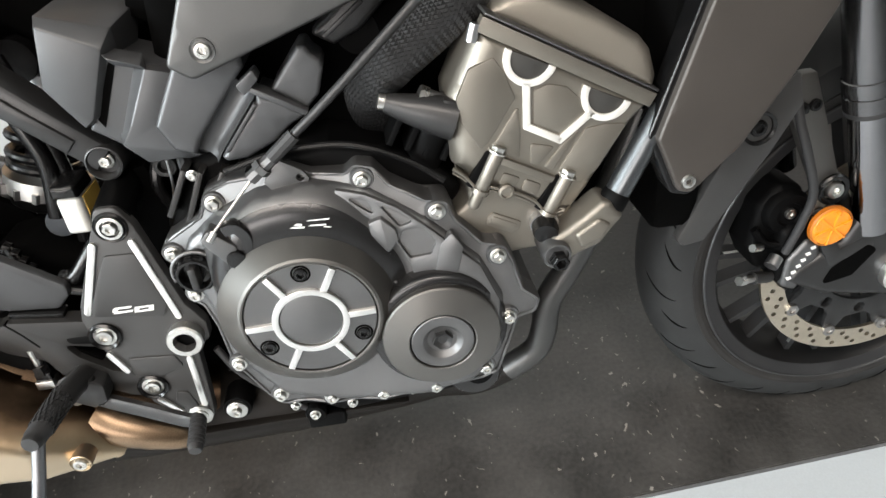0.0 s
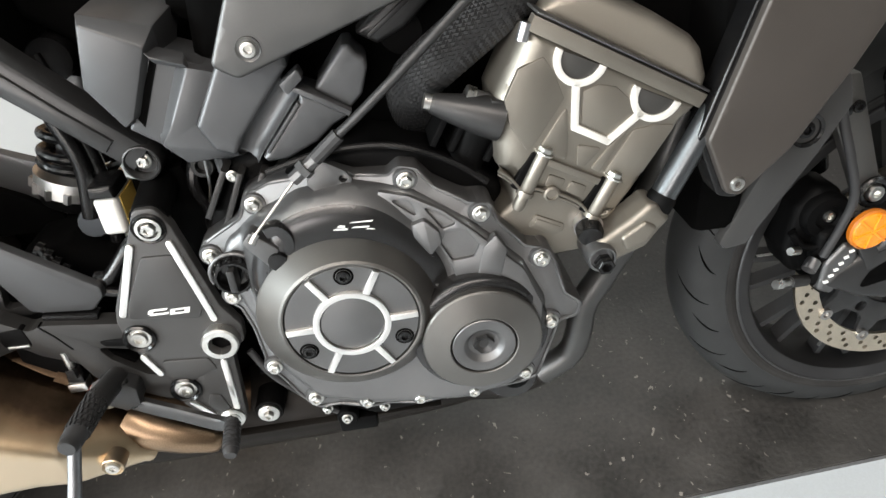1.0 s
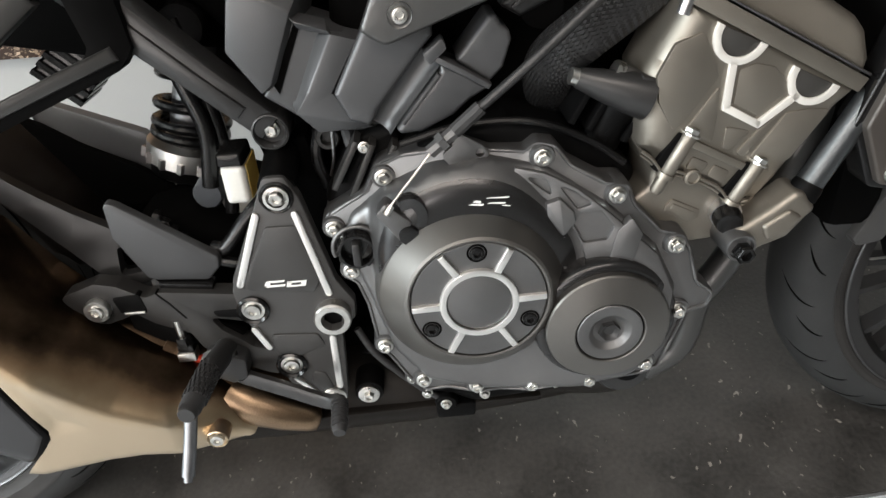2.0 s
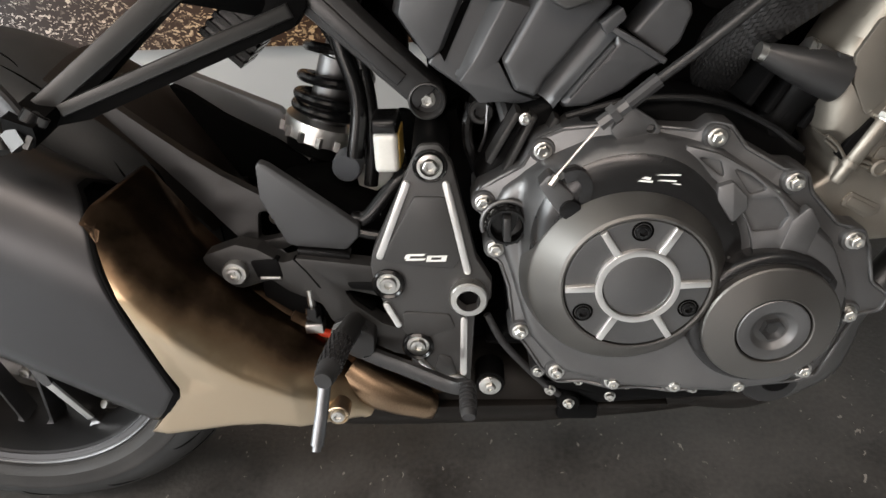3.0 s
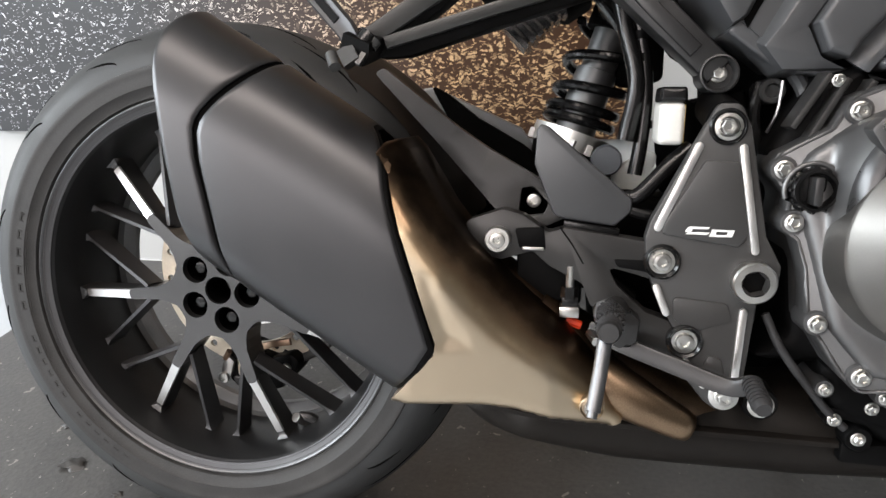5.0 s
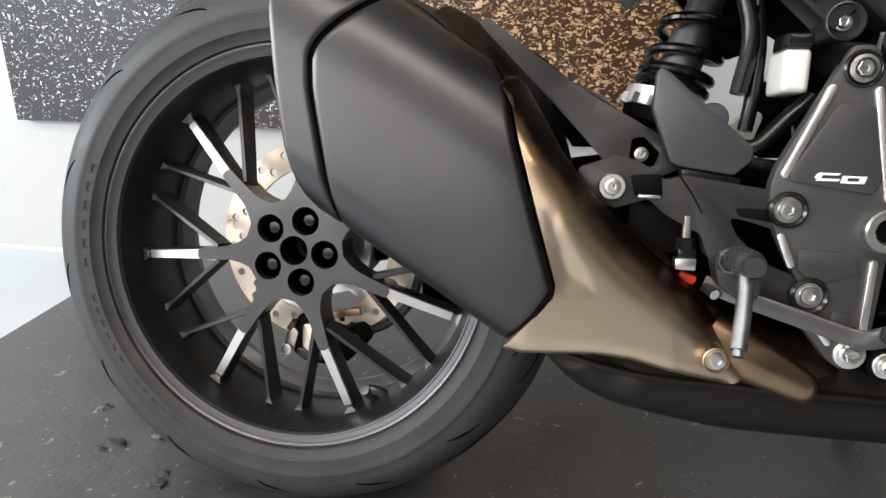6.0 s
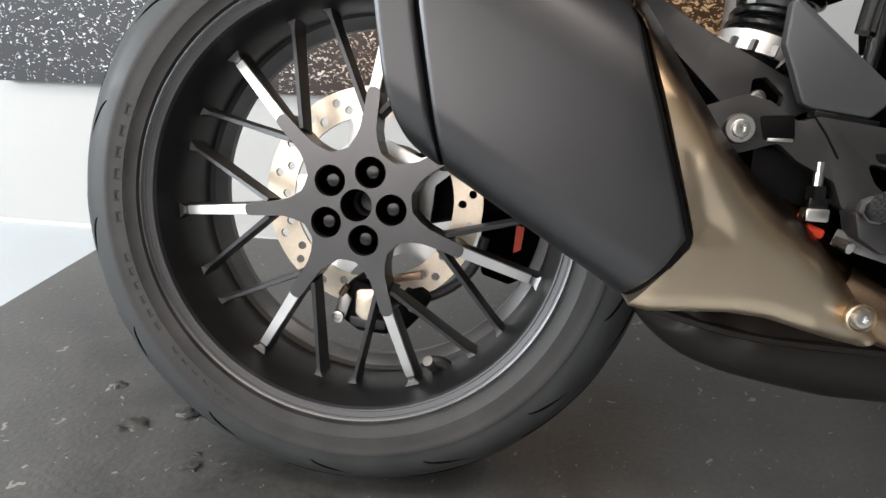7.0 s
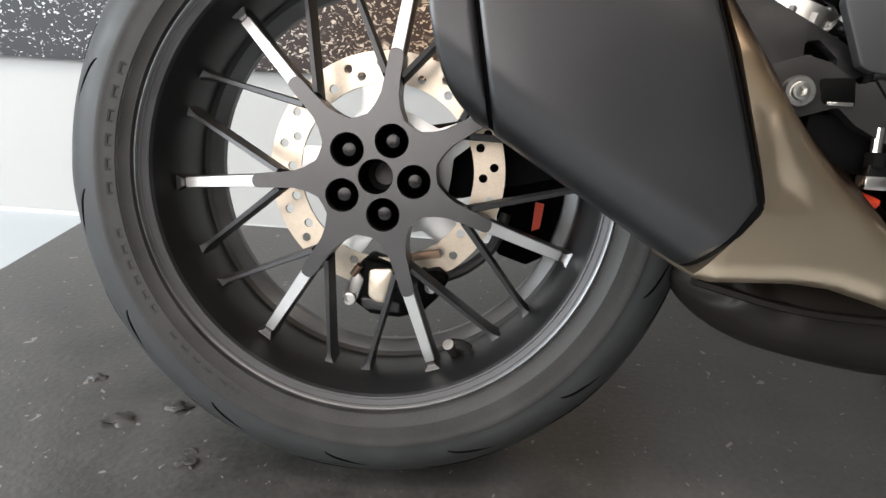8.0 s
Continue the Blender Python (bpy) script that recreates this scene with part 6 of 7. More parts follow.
SEAM = edge_of([(0.108, 0.362), (0.090, 0.458), (0.084, 0.500), (0.088, 0.522), (0.105, 0.542), (0.132, 0.566), (0.146, 0.579)])
FRONT = edge_of([(0.259, 0.273), (0.284, 0.302), (0.2955, 0.317), (0.2965, 0.328), (0.277, 0.392), (0.2585, 0.452), (0.250, 0.490), (0.243, 0.508), (0.234, 0.519)])
TAIL = edge_of([(0.104, 0.364), (0.076, 0.387), (0.062, 0.420), (0.052, 0.475), (0.046, 0.530), (0.044, 0.580), (0.050, 0.606), (0.061, 0.624)])
V0, V1, YF = 0.3665, 0.5665, -0.2415
section = [(V0 + 0.03, -0.085), (V1 - 0.090, -0.085), (V1 - 0.052, -0.102), (V1 - 0.024, -0.124), (V1 - 0.007, -0.148)]
for i in range(17):
    a = math.pi / 2 * i / 16
    section.append((V1 - 0.085 + 0.085 * math.cos(a) ** 0.95, YF + 0.068 - 0.068 * math.sin(a) ** 0.95))
section += [(V1 - 0.105, YF - 0.0003), (V1 - 0.12, YF - 0.0003), (V1 - 0.135, YF)]
for i in range(11):
    a = math.pi / 2 * i / 10
    section.append((V0 + 0.040 - 0.040 * math.sin(a), YF + 0.040 - 0.040 * math.cos(a)))
section.append((V0, -0.12))


def shell(u0, u1, inset=0.0, open_front=0.10):
    """A length of the silencer between two end lines, its edges turned in."""
    rows = []
    for f, d, k in [(u0, 0, 0.10), (u0, 0, 0.014), (u0, 0.0025, 0.002), (u0, 0.006, 0)] + [(None, t, 0) for t in (0.2, 0.4, 0.6, 0.8)] + [(u1, -0.006, 0), (u1, -0.0025, 0.002), (u1, 0, 0.014), (u1, 0, open_front)]:
        row = []
        for v, y in section:
            u = f(v) + d if f else u0(v) + (u1(v) - u0(v)) * d
            kk = k + inset
            vv, yy = v + (0.465 - v) * kk, y + (-0.12 - y) * kk
            row.append((AX * u - AZ * vv, yy, AZ * u + AX * vv))
        rows.append(row)
    return skin(rows)


silencer = part("silencer", shell(SEAM, FRONT), MUFFLER, bike, "matte black angular silencer with a bronze shield", 50)
part("silencer_end", shell(TAIL, lambda v: max(TAIL(v) + 0.003, SEAM(v) - 0.0055)), MUFFLER, silencer, "matte black end cap", 50)
part("silencer_seam", shell(lambda v: TAIL(v) + 0.006, lambda v: SEAM(v) + 0.02, 0.03), VOID, silencer, "dark seam between the shells")
part("silencer_gasket", shell(lambda v: FRONT(v) - 0.02, lambda v: FRONT(v) + 0.0052, 0.010, 0.3), DEEP, silencer, "black rubber edge")

# bronze shield: a rolled upper edge, a folded lower edge, a dished panel beside the silencer
CREST = [(0.2460, 0.4960), (0.2600, 0.4730), (0.2790, 0.4410), (0.2945, 0.4155), (0.3190, 0.3825), (0.3420, 0.3565), (0.3600, 0.3395), (0.3845, 0.3225), (0.4105, 0.3040), (0.4410, 0.2790), (0.4545, 0.2665), (0.4735, 0.2465)]
UPPER = [(0.2440, 0.4960), (0.2480, 0.5050), (0.2570, 0.5080), (0.2670, 0.4980), (0.2850, 0.4690), (0.3000, 0.4440), (0.3240, 0.4130), (0.3520, 0.3850), (0.3850, 0.3560), (0.4160, 0.3320), (0.4400, 0.3060), (0.4600, 0.2820)]
TIP = [(0.4700, 0.2640), (0.4765, 0.2470), (0.4720, 0.2410)]
LOWER = [(0.4600, 0.2370), (0.4400, 0.2420), (0.4050, 0.2530), (0.3700, 0.2625), (0.3400, 0.2655), (0.2770, 0.2640), (0.2620, 0.2670)]
PANEL = [(0.287, 0.394), (0.302, 0.394), (0.3194, 0.357), (0.3324, 0.3395), (0.3372, 0.3236), (0.3098, 0.3198), (0.2990, 0.3238)]


def in_polygon(W, poly):
    A, B = np.array(poly), np.roll(np.array(poly), -1, axis=0)
    x, y = W[:, :1], W[:, 1:]
    hit = ((A[None, :, 1] > y) != (B[None, :, 1] > y)) & (x < (B - A)[None, :, 0] * (y - A[None, :, 1]) / ((B - A)[None, :, 1] + 1e-15) + A[None, :, 0])
    return hit.sum(1) % 2 == 1


def shield_y(W):
    """A leaning face up to the crest, then a steep side that turns back to the bike."""
    x, z = W[:, 0], W[:, 1]
    y = -0.2365 + 0.165 * (x - 0.32) - 0.04 * (z - 0.36)
    y = np.maximum(y, -0.2400 + 0.25 * np.maximum(0, z - 0.43)) + 0.42 * np.maximum(0, x - 0.405)
    far = line_distance(W, CREST)
    out = ~in_polygon(W, CREST + [(0.56, 0.200), (0.56, 0.15), (0.10, 0.15), (0.10, 0.53)])
    y = y + 2.3 * 0.0032 * np.log1p(np.exp(np.where(out, far, -far) / 0.0032))
    y = y + np.where(out, 0, roll(line_distance(W, LOWER), 0.016, 0.016) * np.interp(x, [0.44, 0.50], [1.0, 0.5]))
    y = y + np.where(in_polygon(W, PANEL), 0.20 * np.minimum(0.016, line_distance(W, PANEL + PANEL[:1])), 0.0)
    return np.minimum(y, -0.112)


def shield_heat_shade(W):
    """Heat tint below the crest, cool along the lower fold; beyond it and up top, painted shade."""
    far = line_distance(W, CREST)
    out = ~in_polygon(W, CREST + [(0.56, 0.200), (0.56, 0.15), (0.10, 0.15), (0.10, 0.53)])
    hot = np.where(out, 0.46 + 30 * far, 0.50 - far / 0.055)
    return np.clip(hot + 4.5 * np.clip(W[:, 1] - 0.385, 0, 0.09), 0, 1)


shield = part("exhaust_shield", relief(rounded(UPPER + TIP + LOWER + [(0.2605, 0.271), (0.286, 0.300), (0.3015, 0.318), (0.3030, 0.329), (0.2830, 0.393), (0.2640, 0.453), (0.254, 0.488)], 0.003, 3), shield_y, -0.110, 0.0035, shield_heat_shade, [CREST]), EXHAUST, bike, "bronze heat-tinted exhaust shield with shade painted beyond its crest", 60)
part("bolt_dish", lathe([(0.0118, -0.190), (0.0115, -0.2085), (0.0106, -0.2095), (0.0090, -0.2065), (0.0, -0.2065)], 0.4435, 0.268, 24), EXHAUST, shield)
bolt(0.4435, -0.2070, 0.268, 0.0072, shield, "socket")
tail_path = [(0.448, -0.146, 0.275), (0.470, -0.154, 0.264), (0.505, -0.158, 0.2485), (0.530, -0.156, 0.2365), (0.5385, -0.155, 0.2325), (0.5415, -0.155, 0.2312)]
part("scoop", sweep(tail_path, ring_section(0.030, 28), [0.92, 0.84, 0.66, 0.54, 0.46, 0.20]), SCOOP, shield, "heat-browned rounded scoop ahead of the shield", 60)
part("link_pipe", sweep(curve([(0.190, -0.130, 0.400), (0.260, -0.125, 0.395), (0.330, -0.125, 0.355), (0.400, -0.120, 0.305), (0.470, -0.110, 0.262), (0.56, -0.09, 0.232)], 7), ring_section(0.042, 24)), PIPE, bike, "sooty bronze exhaust link pipe", 60)
part("pipe_clamp", sweep([(0.372, -0.122, 0.327), (0.386, -0.121, 0.316)], ring_section(0.0445, 24)), PIPE, bike, "dark pipe clamp")

# ---- swing arm, hugger, suspension ----
HUG_IN = [(0.2440, 0.5650), (0.2680, 0.5520), (0.3040, 0.5250), (0.3560, 0.4960), (0.3920, 0.4700), (0.4000, 0.4500), (0.3100, 0.4500)]
hug = [(0.206, 0.572), (0.216, 0.577), (0.262, 0.543), (0.300, 0.5160), (0.332, 0.4955), (0.370, 0.4750), (0.400, 0.4575), (0.420, 0.4340), (0.390, 0.420), (0.355, 0.421), (0.319, 0.459), (0.279, 0.500), (0.246, 0.532)]
tri_hole = rounded([(0.366, 0.458), (0.378, 0.460), (0.394, 0.444), (0.390, 0.432), (0.364, 0.428)], 0.005, 3)
hugger = part("hugger", plate(rounded(hug, 0.006, 4), -0.112, -0.100, 0.003, [tri_hole], (0, 0.22, 0.32, 0.49)), mat("hugger_black", (0.015, 0.015, 0.0155), 0.42, 0.25, 0.12, 1500, 14, 0.1), bike, "satin black rear hugger side")
bolt(0.378, -0.098, 0.443, 0.0075, hugger, "socket")
# near-black fill; the shade under the hugger is in its colour
part("hugger_inner", plate(rounded(HUG_IN, 0.004, 3), 0.0, 0.010, 0.002), VOID, hugger, "black inner guard over the tyre")
part("hugger_back", plate(rounded([(0.355, 0.47), (0.40, 0.47), (0.405, 0.425), (0.355, 0.42)], 0.005, 3), -0.092, -0.085, 0.001), VOID, hugger)
# curved guard over the tyre
gb = bmesh.new()
prev = None
for i in range(17):
    a = radians(18 + 42 * i / 16)
    r = 0.334 + 0.006 * math.sin(i / 16 * math.pi)
    row = []
    for j in range(9):
        t = -1 + 2 * j / 8
        rr = r - 0.030 * t * t
        row.append(gb.verts.new((RX + rr * math.cos(a), 0.000 + 0.080 * t, RZ + rr * math.sin(a))))
    if prev:
        for j in range(8):
            gb.faces.new((prev[j], prev[j + 1], row[j + 1], row[j]))
    prev = row
bmesh.ops.solidify(gb, geom=list(gb.faces), thickness=0.004)
part("tyre_guard", gb, mat("brown_black_guard", (0.020, 0.0145, 0.011), 0.5, 0.0, 0.2, 900, 10, 0.15), hugger, "brownish black inner guard over the tyre", 60)
# the guard's grey is raised to carry window light in its colour
part("chain_guard", plate(rounded([(0.216, 0.562), (0.235, 0.563), (0.349, 0.513), (0.364, 0.492), (0.372, 0.452), (0.320, 0.452), (0.244, 0.490)], 0.008, 4), 0.066, 0.080, 0.004), mat("window_lit_grey_guard", (0.15, 0.155, 0.16), 0.4, 0.3, 0.1, 1500, 14, 0.1), hugger, "grey-black chain guard")
swing = part("swing_arm", sweep(curve([(-0.02, 0.085, 0.315), (0.12, 0.085, 0.345), (0.28, 0.075, 0.385), (0.42, 0.04, 0.405), (0.56, 0.0, 0.395)], 6), [(-0.04, -0.03), (0.04, -0.03), (0.045, -0.02), (0.045, 0.02), (0.04, 0.03), (-0.04, 0.03), (-0.045, 0.02), (-0.045, -0.02)]), DEEP, bike, "black single-sided swing arm")
# shade on these two castings is put into their near-black colour
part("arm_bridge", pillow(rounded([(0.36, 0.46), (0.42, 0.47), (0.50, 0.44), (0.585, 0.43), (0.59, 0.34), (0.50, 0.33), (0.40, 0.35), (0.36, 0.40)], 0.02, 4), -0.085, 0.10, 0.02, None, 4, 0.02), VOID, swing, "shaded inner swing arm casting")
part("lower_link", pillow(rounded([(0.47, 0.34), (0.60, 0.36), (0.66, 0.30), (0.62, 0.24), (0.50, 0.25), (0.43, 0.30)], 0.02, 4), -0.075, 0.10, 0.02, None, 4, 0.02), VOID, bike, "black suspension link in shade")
# warning tag seen behind the wheel
# black mass behind the tag, with its shade in the colour
part("arm_plate", plate(rounded([(0.118, 0.340), (0.170, 0.345), (0.240, 0.330), (0.240, 0.250), (0.197, 0.235), (0.160, 0.215), (0.124, 0.226)], 0.008, 3), 0.060, 0.085, 0.003), VOID, swing, "black axle end of the swing arm")
part("arm_tag", plate([(0.165, 0.292), (0.175, 0.290), (0.172, 0.262), (0.163, 0.258)], 0.050, 0.056), RED, swing, "red tag")

S0, S1 = Vector((0.405, 0.026, 0.480)), Vector((0.459, 0.038, 0.642))
ax = (S1 - S0).normalized()
shock = part("shock_absorber", sweep([S0 - ax * 0.03, S0 + ax * 0.012], ring_section(0.021, 20)), GLOSS, bike, "black coil-over shock absorber with silver preload ring")
part("spring_seat", sweep([S0 - ax * 0.010, S0 - ax * 0.005, S0 + ax * 0.006, S0 + ax * 0.010], ring_section(0.0425, 32), [0.75, 0.95, 1.0, 1.02]), DEEP, shock, "dark spring seat")
part("preload_ring", sweep([S0 + ax * 0.010, S0 + ax * 0.031], ring_section(0.0470, 40)), ALU, shock, "bright preload ring")
u = ax.orthogonal().normalized()
w = ax.cross(u)
for k in range(14):
    a = 2 * math.pi * k / 14
    c = S0 + ax * 0.0150 + (u * math.cos(a) + w * math.sin(a)) * 0.0462
    bm = bmesh.new()
    bmesh.ops.create_cube(bm, size=1.0, matrix=Matrix.Translation(c) @ ax.to_track_quat("Z", "Y").to_matrix().to_4x4() @ Euler((0, 0, a)).to_matrix().to_4x4() @ Matrix.Diagonal((0.006, 0.009, 0.0115, 1)))
    part("ring_notch", bm, DARKALU, shock)
part("damper_body", sweep([S0 + ax * 0.02, S0 + ax * 0.105, S0 + ax * 0.106, S0 + ax * 0.16], ring_section(0.024, 24), [1, 1, 0.85, 0.85]), CASE, shock, "dark damper body")
coil = []
for k in range(120):
    t = k / 119
    turns = 4.2
    rise = 0.040 + 0.115 * (0.32 * t + 0.68 * t ** 2.6)
    a = 2 * math.pi * turns * t + 1.0
    coil.append(S0 + ax * rise + (u * math.cos(a) + w * math.sin(a)) * 0.0385)
part("coil_spring", sweep(coil, ring_section(0.0058, 10), up=tuple(ax)), GLOSS, shock, "gloss black coil spring")
part("shock_foot", box(0.378, 0.402, 0.005, 0.030, 0.450, 0.476, 0.004), DARKALU, shock, "bright clevis")
# added flat plate: closes the gap by the shock with shade-black colour
part("shock_gap_plate", plate(rounded([(0.4493, 0.640), (0.5112, 0.640), (0.5124, 0.5700), (0.4870, 0.5600), (0.4595, 0.5640)], 0.010, 4), 0.030, 0.070, 0.004), VOID, shock, "black plate that fills the shaded gap beside the shock")
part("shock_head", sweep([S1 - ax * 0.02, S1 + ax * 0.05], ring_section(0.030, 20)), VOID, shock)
part("shock_boss", sweep([(0.456, 0.015, 0.650), (0.456, -0.03, 0.650)], ring_section(0.022, 20)), GLOSS, shock)
# preload knob, hoses
knob = part("preload_knob", lathe([(0.0, -0.064), (0.0145, -0.064), (0.0165, -0.060), (0.0165, -0.040), (0.0, -0.040)], 0.4505, 0.4825, 14), GREYCAP, bike, "blue-grey adjuster knob")
part("brake_hose", tube([(0.525, -0.115, 0.500), (0.505, -0.122, 0.482), (0.480, -0.128, 0.455), (0.465, -0.125, 0.452)], 0.008, 12), GLOSS, bike, "black rubber hose")
part("switch_lead", tube([(0.402, -0.09, 0.475), (0.425, -0.115, 0.462), (0.450, -0.128, 0.448), (0.478, -0.132, 0.438), (0.505, -0.130, 0.434)], 0.0055, 10), GLOSS, bike, "black sheathed brake line")
for k in range(6):
    p = Vector((0.402, -0.09, 0.475)).lerp(Vector((0.450, -0.128, 0.448)), k / 5)
    part("line_clip", sweep([p - Vector((0.003, 0, -0.002)), p + Vector((0.003, 0, -0.002))], ring_section(0.0078, 10)), GLOSS, bike)
part("shock_hose", tube([(0.450, -0.075, 0.660), (0.462, -0.080, 0.610), (0.474, -0.085, 0.560), (0.466, -0.09, 0.505)], 0.0085, 12), GLOSS, bike, "thick black shock hose")
part("loom_hose", tube([(0.462, -0.070, 0.665), (0.476, -0.074, 0.610), (0.484, -0.076, 0.555), (0.482, -0.078, 0.500), (0.478, -0.080, 0.470)], 0.0075, 12), GLOSS, bike, "black taped loom beside the shock")
for k in range(5):
    part("loom_tape", tube([(0.4745 + 0.0022 * k, -0.074, 0.612 - 0.022 * k), (0.4755 + 0.0022 * k, -0.074, 0.604 - 0.022 * k)], 0.0092, 12, 1), DEEP, bike)
part("seat_hose", tube([(0.430, -0.060, 0.650), (0.455, -0.075, 0.615), (0.475, -0.08, 0.575)], 0.005, 10), GLOSS, bike, "black thin hose")

# rear brake fluid bottle
bottle = part("brake_reservoir", pillow(rounded([(0.4925, 0.503), (0.4925, 0.542), (0.5155, 0.542), (0.5155, 0.503)], 0.005, 3), -0.135, -0.085, 0.006, None, 4, 0.006), WHITE, bike, "white plastic brake fluid reservoir with black cap")
part("bottle_cap", pillow(rounded([(0.4910, 0.542), (0.4920, 0.556), (0.5155, 0.556), (0.5170, 0.542)], 0.003, 3), -0.137, -0.098, 0.005, None, 3, 0.006), GLOSS, bottle, "black cap")
part("fluid_window", plate([(0.5140, 0.505), (0.5165, 0.505), (0.5165, 0.540), (0.5140, 0.540)], -0.126, -0.088), YELLOW, bottle, "yellowed bottle side")
# added fill plate, its near-black standing for shade behind the hoses
part("hose_gap_plate", plate(rounded([(0.5000, 0.5300), (0.5374, 0.5220), (0.5495, 0.4458), (0.5130, 0.4440)], 0.006, 3), -0.004, 0.004, 0.001), VOID, bike, "black filler plate for the shaded gap behind the hoses")
part("hose_cover", plate(rounded([(0.456, 0.470), (0.490, 0.494), (0.505, 0.490), (0.495, 0.460), (0.462, 0.436)], 0.008, 3), -0.045, -0.037, 0.002), WHITE, bike, "white plastic shield behind the hose")

# ---- frame rails ----
rail = part("frame_rail", bar2([(0.545, 0.570), (0.500, 0.612), (0.455, 0.655), (0.40, 0.71), (0.34, 0.77)], [0.030, 0.031, 0.034, 0.038, 0.04], -0.120, -0.085, 0.006), SATIN, bike, "satin black rear frame rail")
part("rail_boss", lathe([(0.0180, -0.085), (0.0180, -0.118), (0.0172, -0.1215), (0.0158, -0.122), (0.0130, -0.117), (0.0126, -0.112), (0.0, -0.112)], 0.544, 0.568, 36), SATIN, rail, "round frame boss")
bolt(0.544, -0.1135, 0.568, 0.0078, rail, "flange")
part("rail_edge", bar2([(0.522, 0.588), (0.486, 0.622), (0.440, 0.668)], 0.014, -0.1235, -0.115, 0.003), SATIN, rail)
# pillion peg bracket: a long open triangle
bracket = part("pillion_bracket", plate(rounded([(0.228, 0.592), (0.238, 0.606), (0.345, 0.683), (0.40, 0.73), (0.44, 0.73), (0.445, 0.655), (0.432, 0.638), (0.268, 0.580), (0.244, 0.578)], 0.006, 4), -0.208, -0.186, 0.004,
                [rounded([(0.272, 0.600), (0.300, 0.606), (0.405, 0.645), (0.414, 0.660), (0.405, 0.715), (0.372, 0.688)], 0.005, 3)], (0.38, 0, 0.236, 0.59)), DEEP, bike, "satin black pillion footpeg bracket")
BRK = (0.38, 0, 0.236, 0.59)
for pts, w in (([(0.238, 0.595), (0.300, 0.6405), (0.385, 0.705)], [0.016, 0.018, 0.019]), ([(0.250, 0.5905), (0.340, 0.6215), (0.432, 0.6530)], [0.0115, 0.012, 0.013])):
    bm = bar2(pts, w, -0.2125, -0.200, 0.003)
    lean_y(bm, BRK)
    part("bracket_flange", bm, TANK, bracket, "grey edge flange")
peg2 = part("pillion_peg", sweep([(0.230, -0.226, 0.588), (0.222, -0.224, 0.600), (0.205, -0.217, 0.617), (0.178, -0.206, 0.643), (0.165, -0.201, 0.656), (0.160, -0.199, 0.661)],
                                 [(-0.0120, 0.002), (-0.0120, -0.003), (-0.0095, -0.006), (-0.0040, -0.0045), (0.0040, -0.0045), (0.0095, -0.006), (0.0120, -0.003), (0.0120, 0.002), (0.009, 0.004), (-0.009, 0.004)], [(0.66, 0.80), (0.76, 0.92), (0.78, 0.95), (0.74, 0.90), (0.62, 0.75), (0.30, 0.35)]), BAND, bike, "folded black pillion footpeg", 25)
part("peg_groove", sweep([(0.214, -0.2256, 0.607), (0.180, -0.2118, 0.641)], [(-0.0032, -0.001), (0.0032, -0.001), (0.0032, 0.003), (-0.0032, 0.003)]), DEEP, peg2)
part("peg_joint", sweep([(0.236, -0.196, 0.592), (0.232, -0.236, 0.582)], [(-0.012, -0.010), (0.012, -0.010), (0.014, 0.0), (0.012, 0.010), (-0.012, 0.010)]), DEEP, peg2)
part("joint_cheek", sweep([(0.224, -0.232, 0.584), (0.232, -0.237, 0.571)], [(-0.0075, -0.004), (0.0075, -0.004), (0.0075, 0.004), (-0.0075, 0.004)]), HANG, peg2)
part("joint_face", sweep([(0.241, -0.234, 0.579), (0.236, -0.238, 0.570)], [(-0.0022, -0.003), (0.0022, -0.003), (0.0022, 0.003), (-0.0022, 0.003)]), TANK, peg2, "pale edge strip")
part("joint_pin", tube([(0.211, -0.232, 0.579), (0.217, -0.240, 0.568)], 0.0052, 14, 1), TANK, peg2, "bright pivot pin")
part("pin_washer", sweep([(0.243, -0.222, 0.594), (0.237, -0.226, 0.586)], ring_section(0.0105, 18)), GLOSS, peg2)
part("pin_head", sweep([(0.247, -0.224, 0.592), (0.243, -0.226, 0.587)], ring_section(0.0070, 18)), TANK, peg2)
# under-seat tray and connector block seen behind the bracket; the tray's near-black holds its shade
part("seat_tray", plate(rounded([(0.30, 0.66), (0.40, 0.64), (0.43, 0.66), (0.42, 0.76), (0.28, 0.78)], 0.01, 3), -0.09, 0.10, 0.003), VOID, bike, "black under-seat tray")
conn = part("connector_block", sweep([(0.345, -0.06, 0.612), (0.385, -0.05, 0.650)], [(-0.022, -0.02), (0.022, -0.02), (0.022, 0.02), (-0.022, 0.02)]), GLOSS, bike, "black ribbed connector block")
for k in range(6):
    p = Vector((0.347, -0.06, 0.614)).lerp(Vector((0.383, -0.05, 0.648)), k / 5)
    part("connector_rib", sweep([p - Vector((0.002, 0, 0.002)), p + Vector((0.002, 0, 0.002))], [(-0.025, -0.023), (0.025, -0.023), (0.025, 0.023), (-0.025, 0.023)]), GLOSS, conn)

# added filler between rail and panel, coloured as deep shade
part("seat_gap_filler", pillow(rounded([(0.44, 0.69), (0.475, 0.665), (0.500, 0.636), (0.526, 0.600), (0.56, 0.580), (0.62, 0.60), (0.66, 0.74), (0.42, 0.78)], 0.01, 3), -0.020, 0.10, 0.01, None, 3, 0.02), VOID, bike, "black filler for the shaded gap under the seat")

